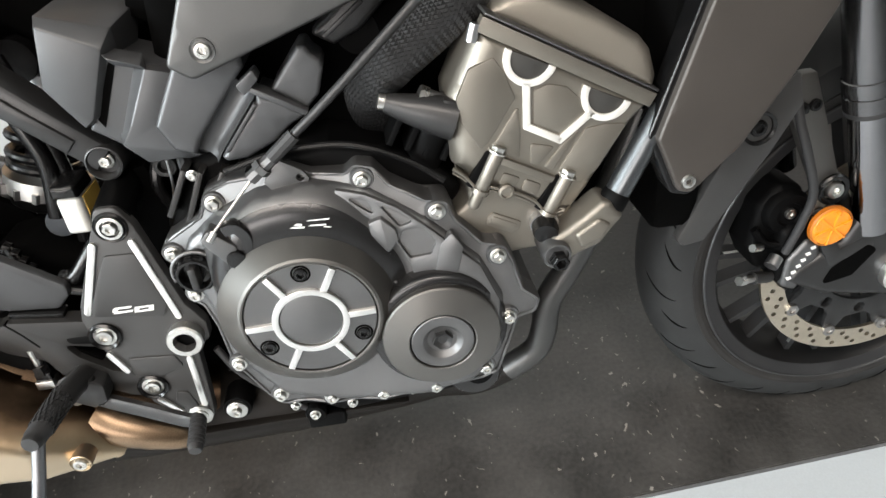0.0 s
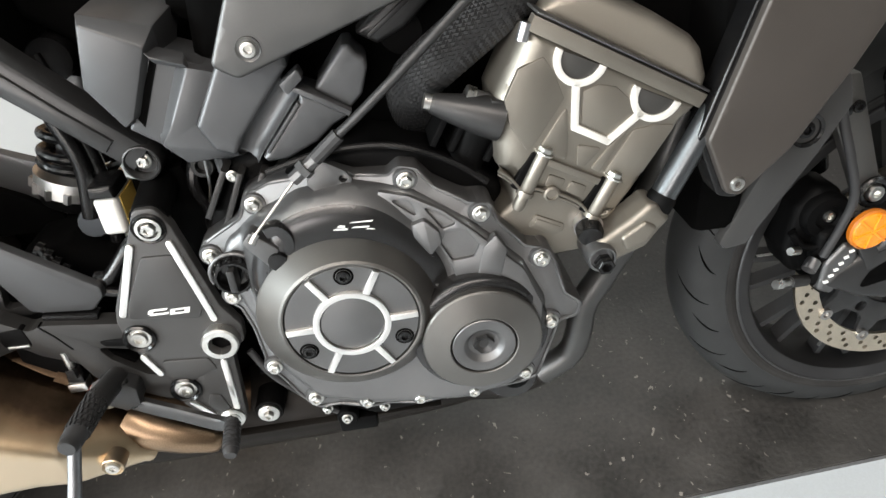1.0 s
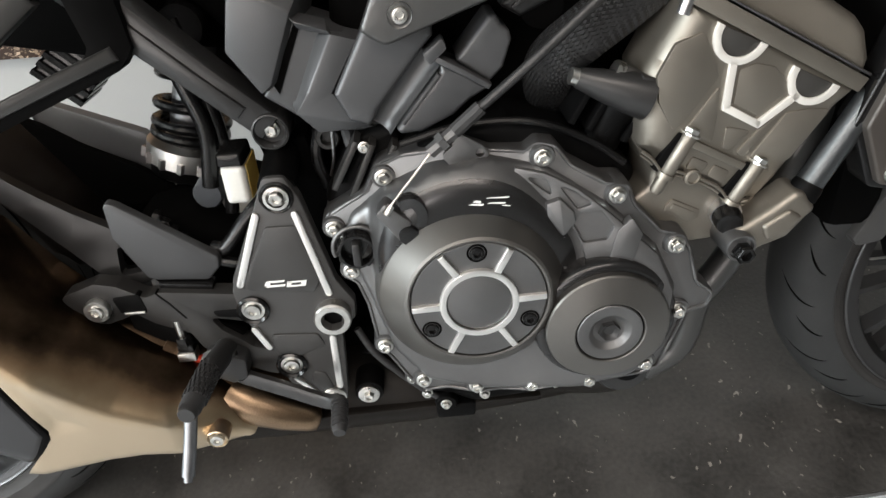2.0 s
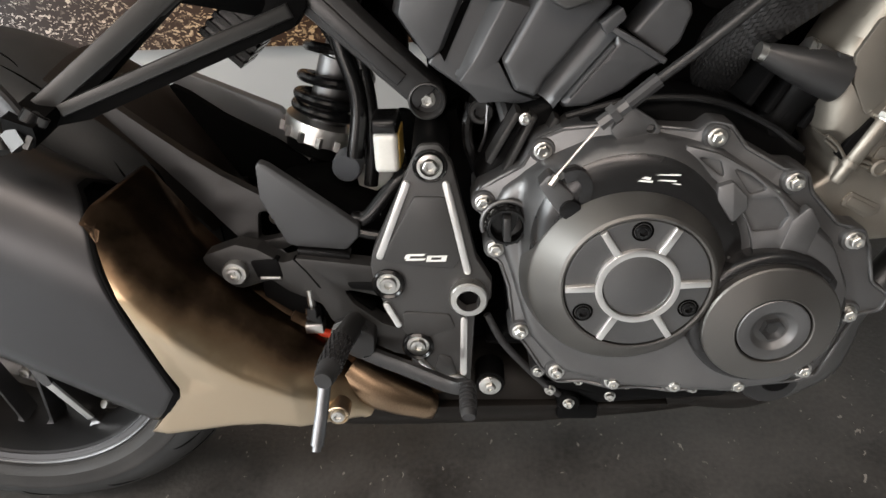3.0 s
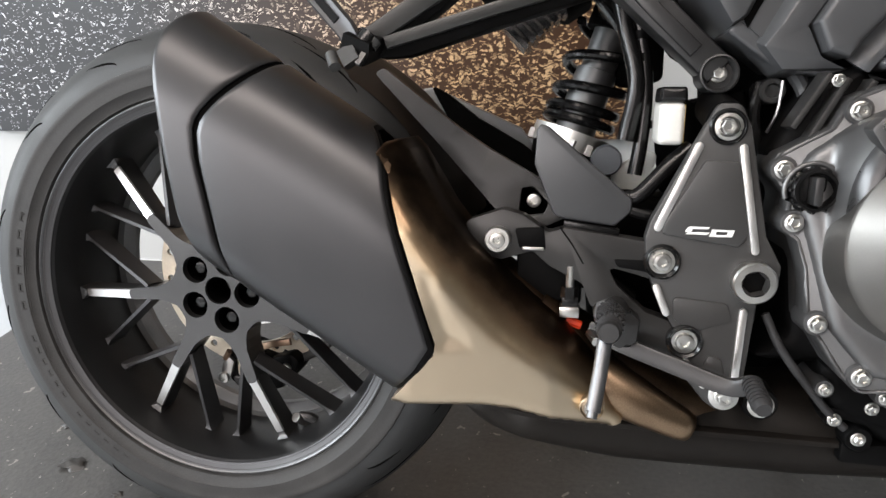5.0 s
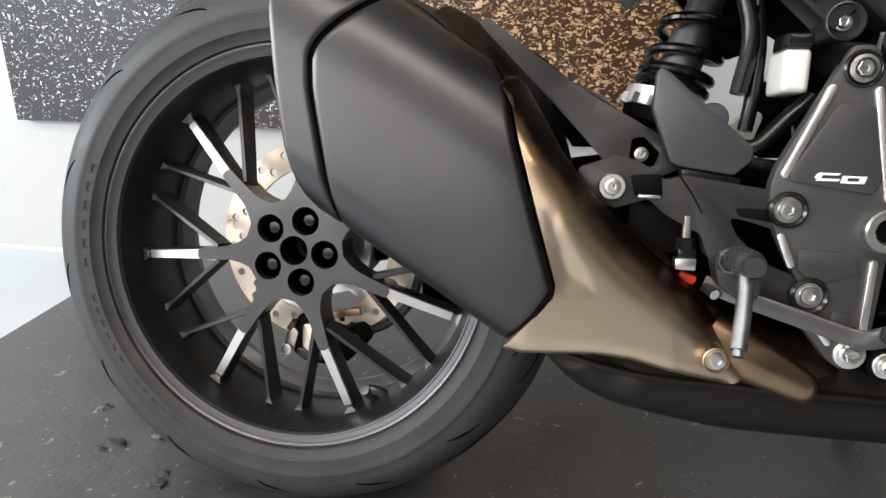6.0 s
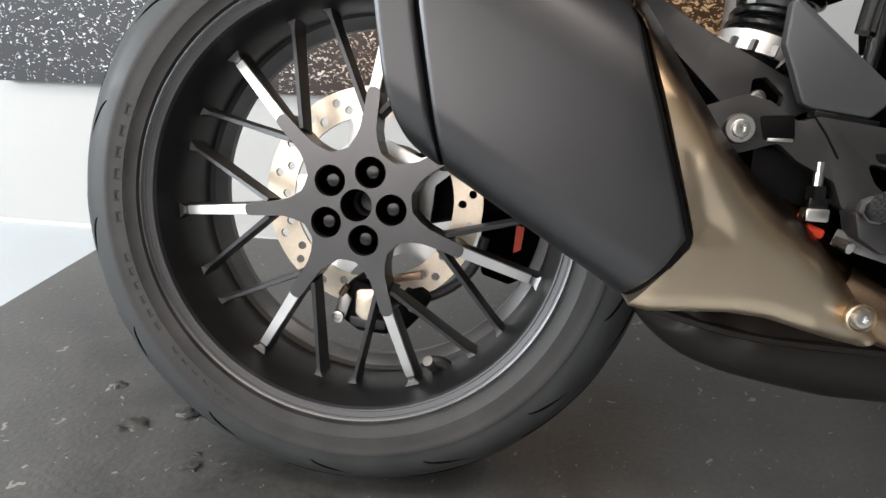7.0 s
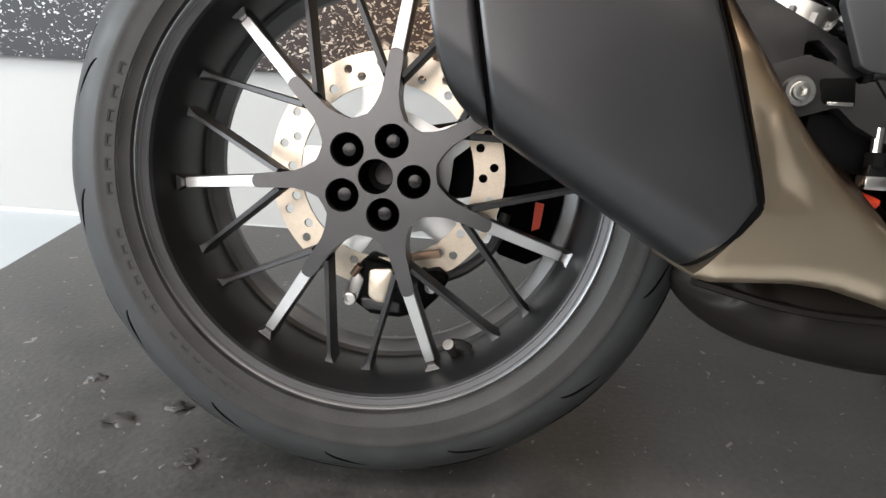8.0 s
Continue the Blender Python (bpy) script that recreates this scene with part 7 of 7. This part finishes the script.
# ---- side panels and airbox ----
panel = part("side_panel", solid([(0.5375, -0.139, 0.6995), (0.5840, -0.139, 0.6755), (0.5570, -0.139, 0.6160), (0.5480, -0.139, 0.6090), (0.5235, -0.136, 0.6470),
                                   (0.5336, -0.127, 0.7066), (0.5925, -0.126, 0.6905), (0.582, -0.090, 0.62), (0.55, -0.060, 0.60), (0.51, -0.060, 0.64), (0.53, -0.05, 0.71), (0.60, -0.05, 0.70)],
                                  [(0, 1, 2, 3, 4), (0, 5, 6, 1), (1, 6, 7, 2), (2, 7, 8, 3), (3, 8, 9, 4), (4, 9, 10, 5, 0), (5, 10, 11, 6), (6, 11, 7)], 0.0022), PANEL_BLACK, bike, "black faceted side panel", 25)
part("panel_frame", pillow(rounded([(0.552, 0.612), (0.556, 0.616), (0.586, 0.668), (0.615, 0.657), (0.636, 0.650), (0.609, 0.606), (0.622, 0.582), (0.640, 0.574), (0.690, 0.560), (0.640, 0.563), (0.592, 0.570), (0.546, 0.604)], 0.002, 2), -0.128, -0.06, 0.003, None, 3, 0.008), PANEL_BLACK, panel)
part("panel_rib", solid([(0.600, -0.128, 0.655), (0.615, -0.141, 0.657), (0.636, -0.139, 0.650), (0.609, -0.139, 0.606), (0.622, -0.139, 0.580), (0.642, -0.136, 0.571), (0.592, -0.138, 0.570), (0.575, -0.141, 0.590), (0.588, -0.141, 0.608), (0.570, -0.126, 0.596),
                         (0.60, -0.10, 0.66), (0.64, -0.10, 0.65), (0.61, -0.10, 0.60), (0.65, -0.10, 0.565), (0.59, -0.10, 0.565), (0.565, -0.10, 0.59)],
                        [(1, 2, 3, 8), (8, 3, 4, 7), (7, 4, 5, 6), (0, 1, 8, 9), (9, 8, 7), (0, 10, 11, 2, 1), (2, 11, 12, 3), (5, 13, 14, 6), (6, 14, 15, 9, 7), (0, 9, 15, 10)], 0.0015), PANEL_BLACK, panel, "", 25)
part("panel_lip", solid([(0.582, -0.138, 0.672), (0.586, -0.141, 0.668), (0.613, -0.143, 0.660), (0.616, -0.139, 0.655), (0.588, -0.136, 0.662), (0.58, -0.12, 0.675), (0.61, -0.12, 0.665)],
                        [(0, 1, 4), (1, 2, 3, 4), (0, 5, 6, 2, 1), (2, 6, 3)], 0.001), PANEL_BLACK, panel)
part("slot_floor", plate([(0.556, 0.613), (0.584, 0.667), (0.612, 0.655), (0.577, 0.596)], -0.1300, -0.1285), PANEL_BLACK, panel)
# black strip paints the shade along the slot's left wall
part("slot_shade", plate([(0.558, 0.614), (0.584, 0.665), (0.589, 0.663), (0.562, 0.606)], -0.1312, -0.1300), VOID, panel, "dark strip painted as the slot's shade")
part("panel_gap", plate(rounded([(0.592, 0.690), (0.640, 0.668), (0.665, 0.72), (0.60, 0.74)], 0.004, 2), -0.075, -0.05, 0.002), VOID, panel)
airbox = part("airbox", pillow(rounded([(0.6388, 0.6560), (0.6120, 0.6085), (0.6225, 0.5840), (0.6400, 0.5782), (0.6450, 0.5860), (0.6480, 0.5925), (0.6880, 0.6395), (0.7000, 0.6520), (0.7000, 0.69), (0.66, 0.69)], 0.003, 3), -0.155, -0.06, 0.005, None, 4, 0.008), PANEL_BLACK, bike, "black moulded airbox with a deep groove")
part("airbox_groove", sweep([(0.6950, -0.1545, 0.6360), (0.6750, -0.1535, 0.6120), (0.6530, -0.1520, 0.5850), (0.6455, -0.150, 0.5740)],
                            [(-0.0130 * math.cos(math.pi * k / 10), 0.012 * math.sin(math.pi * k / 10)) for k in range(11)] + [(0.0130, 0.022), (-0.0130, 0.022)]), PANEL_BLACK, airbox, "rounded channel", 60)
part("airbox_step", pillow(rounded([(0.7046, 0.6300), (0.7042, 0.6225), (0.6690, 0.5810), (0.6620, 0.5735), (0.6671, 0.5690), (0.6857, 0.5700), (0.7143, 0.5830), (0.7298, 0.5964), (0.7465, 0.6050), (0.7280, 0.6190)], 0.003, 3), -0.157, -0.06, 0.005, None, 4, 0.008), PANEL_BLACK, airbox)
part("airbox_lip", bar2([(0.6685, 0.5790), (0.7035, 0.6205)], 0.0035, -0.1590, -0.145, 0.0012), PANEL_BLACK, airbox)
part("airbox_tab", plate(rounded([(0.6905, 0.6385), (0.7075, 0.6510), (0.7110, 0.6420), (0.6960, 0.6290)], 0.002, 2), -0.160, -0.14, 0.001), PANEL_BLACK, airbox)
part("airbox_rail", bar2([(0.7000, 0.6345), (0.7250, 0.6200), (0.7465, 0.6065)], 0.0050, -0.1590, -0.14, 0.0012), PANEL_BLACK, airbox)
part("intake_box", pillow(rounded([(0.7180, 0.6290), (0.7470, 0.6640), (0.7540, 0.6640), (0.7580, 0.6560), (0.7650, 0.6500), (0.7667, 0.6429), (0.7591, 0.6197), (0.7470, 0.6080)], 0.003, 2), -0.150, -0.05, 0.004, None, 3, 0.008), PANEL_BLACK, airbox, "black intake box")
part("intake_duct", pillow(rounded([(0.7578, 0.6675), (0.7987, 0.6999), (0.8319, 0.6926), (0.8042, 0.6673), (0.7778, 0.6556)], 0.004, 3), -0.128, -0.05, 0.006, None, 3, 0.008), SATIN, airbox, "dark intake duct")
part("duct_rib", bar2([(0.7700, 0.6640), (0.8080, 0.6920)], 0.004, -0.1305, -0.12, 0.001), SATIN, airbox)
tank = part("tank_plate", pillow(rounded([(0.641, 0.663), (0.661, 0.650), (0.775, 0.690), (0.87, 0.725), (0.90, 0.80), (0.70, 0.80), (0.668, 0.722)], [0.006, 0.01, 0.004, 0.004, 0.01, 0.01, 0.004], 3), -0.172, -0.150, 0.004, None, 4, 0.012), TANK, bike, "satin black tank side plate")
part("plate_dish", lathe([(0.0108, -0.170), (0.0102, -0.1732), (0.0084, -0.172), (0.0080, -0.168)], 0.6745, 0.6740, 24), TANK, tank)
bolt(0.6745, -0.1705, 0.6740, 0.0068, tank, "socket")
part("throttle_body", lathe([(0.024, -0.06), (0.024, -0.10), (0.020, -0.106), (0.0, -0.106)], 0.80, 0.66, 28), DEEP, bike, "dark throttle body")

# braided coolant sleeve
HOSE = curve([(0.822, -0.090, 0.560), (0.806, -0.115, 0.590), (0.805, -0.135, 0.618), (0.826, -0.150, 0.642), (0.862, -0.150, 0.668), (0.905, -0.145, 0.700), (0.96, -0.13, 0.745)], 14)
hose = part("braided_hose", sweep(HOSE, ring_section(0.0212, 28)), DEEP, bike, "thick black braided hose", 60)


def braid(path, radius, strands, pitch, thick):
    """Thin strands wound both ways round a path."""
    bm = bmesh.new()
    for way in (-1, 1):
        for k in range(strands):
            along, pts = 0.0, []
            for i, p in enumerate(path):
                t = (path[min(i + 1, len(path) - 1)] - path[max(i - 1, 0)]).normalized()
                v = (Vector((0, 1, 0)) - t * t.y).normalized()
                along += (p - path[i - 1]).length if i else 0
                a = 2 * math.pi * (k / strands + way * along / pitch)
                pts.append(p + (t.cross(v) * math.cos(a) + v * math.sin(a)) * (radius + 0.0004 * way * (-1) ** i))
            sweep(pts, [(-thick, -0.0005), (thick, -0.0005), (thick, 0.0005), (-thick, 0.0005)], bm=bm)
    return bm


tagged(part("braid", braid(HOSE, 0.0218, 36, 0.24, 0.0013), BRAID, hose, "woven grey-black strands", 30), "woven grey-black strands", kind="stuff")

# loose looms and clamps in the gap behind the panel
part("loom", tube([(0.585, -0.10, 0.56), (0.580, -0.105, 0.53), (0.590, -0.10, 0.49)], 0.006, 10), GLOSS, bike, "black cable loom")
part("loom_strip", tube([(0.600, -0.115, 0.562), (0.598, -0.115, 0.535), (0.592, -0.11, 0.515)], 0.0016, 8), STEEL, bike, "pale cable strip")
lug = part("frame_lug", lathe([(0.0120, -0.07), (0.0120, -0.108), (0.0105, -0.110), (0.007, -0.110), (0.006, -0.104), (0.0, -0.104)], 0.594, 0.553, 20), HANG, bike, "dark frame lug")
part("side_loom", tube([(0.612, -0.10, 0.57), (0.618, -0.12, 0.55), (0.625, -0.12, 0.52)], 0.007, 10), GRIP, bike, "black rubber loom")
# added blockers: near-black colour stands for the shade in the frame gap
part("frame_gap_filler", plate(rounded([(0.540, 0.600), (0.620, 0.620), (0.630, 0.400), (0.560, 0.400), (0.550, 0.520)], 0.01, 3), -0.060, 0.0, 0.003), VOID, bike, "black filler plate for the shaded gap in the frame")
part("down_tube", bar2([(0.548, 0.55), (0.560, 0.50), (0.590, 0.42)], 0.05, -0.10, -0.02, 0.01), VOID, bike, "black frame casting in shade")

# ---- front end ----
shroud = part("radiator_shroud", pillow(rounded([(1.110, 0.745), (1.088, 0.680), (1.050, 0.566), (1.073, 0.514), (1.086, 0.511), (1.128, 0.551), (1.172, 0.617), (1.203, 0.674), (1.24, 0.745)], 0.007, 3), -0.220, -0.190, 0.003, (0, 0.06, 1.1, 0.55), 4, 0.01), mat("shroud_plastic", (0.0475, 0.0415, 0.0370), 0.42, 0.25, 0.12, 2600, 10, 0.25), bike, "black flat radiator shroud")
part("shroud_edge", pillow(rounded([(1.107, 0.75), (1.083, 0.682), (1.044, 0.566), (1.069, 0.509), (1.087, 0.505), (1.132, 0.548), (1.176, 0.614), (1.245, 0.75)], 0.008, 3), -0.2115, -0.185, 0.002, (0, 0.06, 1.1, 0.55), 3, 0.01), GLOSS, shroud, "black rim of the shroud")
bolt(1.0815, -0.2195, 0.5235, 0.0068, shroud, "socket", "bright socket bolt")
part("lower_guard", plate(rounded([(1.150, 0.535), (1.158, 0.560), (1.205, 0.600), (1.215, 0.565), (1.190, 0.515), (1.135, 0.422), (1.112, 0.418), (1.104, 0.426)], 0.006, 3), -0.172, -0.160, 0.003), PLASTIC, bike, "black lower radiator guard")
part("guard_dish", lathe([(0.0175, -0.165), (0.0170, -0.176), (0.0140, -0.1745), (0.0130, -0.168)], 1.172, 0.545, 24), GLOSS, bike, "black bolt dish")
bolt(1.172, -0.170, 0.545, 0.0085, shroud, "dark")
part("guard_inner", plate(rounded([(1.075, 0.50), (1.125, 0.53), (1.11, 0.43), (1.085, 0.44)], 0.008, 3), -0.150, -0.05, 0.004), VOID, bike, "black inner duct")

fork_dir = (Vector((1.387, -0.100, 0.375)) - Vector((1.3095, -0.100, 0.640))).normalized()
F0 = Vector((1.3095, -0.1, 0.640))
fork = part("fork_leg", sweep([F0 - fork_dir * 0.12, F0 + fork_dir * 0.085, F0 + fork_dir * 0.086, F0 + fork_dir * 0.098, F0 + fork_dir * 0.099, F0 + fork_dir * 0.104, F0 + fork_dir * 0.105, F0 + fork_dir * 0.122], ring_section(0.0245, 28), [1.0, 1.0, 1.07, 1.07, 1.0, 1.0, 1.06, 1.04]), mat("fork_black_anodised", (0.16, 0.16, 0.165), 0.22, 0.95, 0.1, 600, 20, 0.03), bike, "black upside-down fork leg")
part("stanchion", sweep([F0 + fork_dir * 0.12, F0 + fork_dir * 0.29], ring_section(0.0215, 28)), mat("polished_stanchion", (0.30, 0.30, 0.31), 0.12, 1.0, 0.05, 500, 20, 0.01), fork, "polished fork stanchion")
part("dust_seal", sweep([F0 + fork_dir * 0.122, F0 + fork_dir * 0.128], ring_section(0.0250, 28)), GRIP, fork)
part("fork_foot", pillow(rounded([(1.288, 0.300), (1.300, 0.318), (1.352, 0.352), (1.372, 0.395), (1.420, 0.382), (1.425, 0.345), (1.460, 0.315), (1.470, 0.28), (1.44, 0.255), (1.40, 0.262), (1.345, 0.272)], 0.008, 3), -0.112, -0.075, 0.010, None, 4, 0.01), SATIN, fork, "black cast fork foot", 50)
# near-black plate paints the shade of a hollow in the foot
part("foot_hollow_shade", plate(rounded([(1.335, 0.290), (1.375, 0.300), (1.400, 0.335), (1.385, 0.345), (1.345, 0.315)], 0.006, 3), -0.1135, -0.10, 0.001), VOID, fork)
part("axle_nut", lathe([(0.024, -0.10), (0.024, -0.122), (0.021, -0.124), (0.017, -0.124), (0.016, -0.115), (0.0, -0.115)], 1.437, 0.296, 28), ALU, fork, "bright axle nut")
caliper2 = part("front_caliper", pillow(rounded([(1.275, 0.372), (1.300, 0.380), (1.345, 0.370), (1.352, 0.340), (1.322, 0.285), (1.300, 0.276), (1.277, 0.300)], 0.010, 4), -0.104, -0.055, 0.012, None, 5, 0.008), DEEP, bike, "black radial front brake caliper")
part("caliper_half", pillow(rounded([(1.246, 0.340), (1.250, 0.400), (1.272, 0.428), (1.305, 0.42), (1.318, 0.36), (1.30, 0.30), (1.262, 0.306)], 0.015, 4), -0.085, -0.035, 0.012, None, 4, 0.012), DEEP, caliper2)
part("caliper_bridge", pillow(rounded([(1.2860, 0.3320), (1.3050, 0.3590), (1.3230, 0.3560), (1.3280, 0.3360), (1.3060, 0.2830), (1.2850, 0.2920)], 0.006, 3), -0.109, -0.09, 0.006, None, 3, 0.006), CASE, caliper2)
for k in range(6):
    t = k / 5
    x, z = 1.2925 + 0.0230 * t, 0.3060 + 0.0420 * t
    part("caliper_mark", plate([(x - 0.0025, z - 0.0026), (x + 0.0030, z - 0.0006), (x + 0.0012, z + 0.0026), (x - 0.0043, z + 0.0006)], -0.1105, -0.105), PRINTW, caliper2, "white printed bar")
part("bleed_bolt", tube([(1.246, -0.105, 0.310), (1.230, -0.112, 0.314)], 0.0050, 10, 1), ZINC, caliper2)
part("mount_lug", tube([(1.275, -0.095, 0.302), (1.246, -0.105, 0.310)], 0.0080, 12, 1), SATIN, caliper2)
part("bleed_cap", tube([(1.232, -0.111, 0.3135), (1.222, -0.115, 0.316)], 0.0062, 6, 1), ZINC, caliper2, "bright hexagon")
part("hose_union", tube([(1.272, -0.105, 0.338), (1.262, -0.112, 0.330)], 0.0085, 12, 1), STEEL, caliper2, "steel hose union")
part("caliper_lobe", lathe([(0.030, -0.06), (0.030, -0.088), (0.026, -0.094), (0.016, -0.095), (0.014, -0.091), (0.0, -0.091)], 1.285, 0.390, 32), DEEP, caliper2, "black round piston housing")
bolt(1.2865, -0.091, 0.3905, 0.0068, caliper2, "socket")
part("caliper_rib", sweep(curve([(1.246, -0.088, 0.372), (1.262, -0.092, 0.352), (1.285, -0.096, 0.350)], 4), ring_section(0.0048, 10)), DEEP, caliper2)
part("banjo", tube([(1.252, -0.10, 0.352), (1.236, -0.108, 0.358)], 0.0050, 10, 1), ZINC, caliper2)
refl = part("reflector", lathe([(0.0245, -0.112), (0.0245, -0.118), (0.0228, -0.1205), (0.0, -0.1215)], 1.3245, 0.3805, 40), ORANGE, bike, "round orange side reflector")
part("reflector_rim", lathe([(0.0243, -0.110), (0.0264, -0.112), (0.0264, -0.1175), (0.0243, -0.1190)], 1.3245, 0.3805, 40), mat("orange_rim", (0.45, 0.13, 0.01), 0.4, 0, 0.1, 300, 20, 0.05), refl)
for a in (20, 80, 140, 200, 260, 320):
    p, q = polar(1.3245, 0.3805, 0.003, a), polar(1.3245, 0.3805, 0.0225, a)
    part("reflector_rib", bar2([p, q], 0.003, -0.1228, -0.119, 0.0005), ORANGE, refl)
part("reflector_stay", bar2([(1.325, 0.365), (1.345, 0.33), (1.39, 0.35)], 0.02, -0.113, -0.105, 0.002), SATIN, bike, "black reflector stay")
stay = part("fender_stay", plate(rounded([(1.248, 0.540), (1.262, 0.565), (1.280, 0.566), (1.345, 0.420), (1.335, 0.405), (1.318, 0.408)], 0.006, 3), -0.092, -0.080, 0.003), RING, bike, "grey fender stay")
part("stay_ring", lathe([(0.020, -0.08), (0.020, -0.096), (0.018, -0.098), (0.013, -0.097)], 1.333, 0.418, 26), GLOSS, stay)
bolt(1.333, -0.094, 0.418, 0.0105, stay, "socket")
part("stay_clip", box(1.262, 1.276, -0.10, -0.085, 0.520, 0.532, 0.003), GLOSS, stay)
bolt(1.285, -0.092, 0.528, 0.007, stay, "dark")
part("front_hose", tube([(1.245, -0.11, 0.56), (1.256, -0.115, 0.520), (1.270, -0.118, 0.485), (1.292, -0.115, 0.430), (1.290, -0.112, 0.390), (1.280, -0.108, 0.345)], 0.0052, 12), GRIP, bike, "black front brake hose")
fend = bmesh.new()
prev = None
for i in range(15):
    a = radians(95 + 62 * i / 14)
    row = []
    for j in range(9):
        t = -1 + 2 * j / 8
        rr = 0.320 - 0.028 * t * t
        row.append(fend.verts.new((FX + rr * math.cos(a), FM + 0.074 * t, FZ + rr * math.sin(a))))
    if prev:
        for j in range(8):
            fend.faces.new((prev[j], prev[j + 1], row[j + 1], row[j]))
    prev = row
bmesh.ops.solidify(fend, geom=list(fend.faces), thickness=0.003)
part("front_fender", fend, SATIN, bike, "satin black front fender", 60)
part("far_fork_leg", sweep([F0 - fork_dir * 0.12 + Vector((0, 0.206, 0)), F0 + fork_dir * 0.30 + Vector((0, 0.206, 0))], ring_section(0.027, 20)), GLOSS, bike, "black far fork leg")
part("side_stand", sweep([(0.78, 0.10, 0.25), (0.765, 0.20, 0.12), (0.74, 0.285, 0.058)], ring_section(0.012, 12)), SATIN, bike, "black side stand")
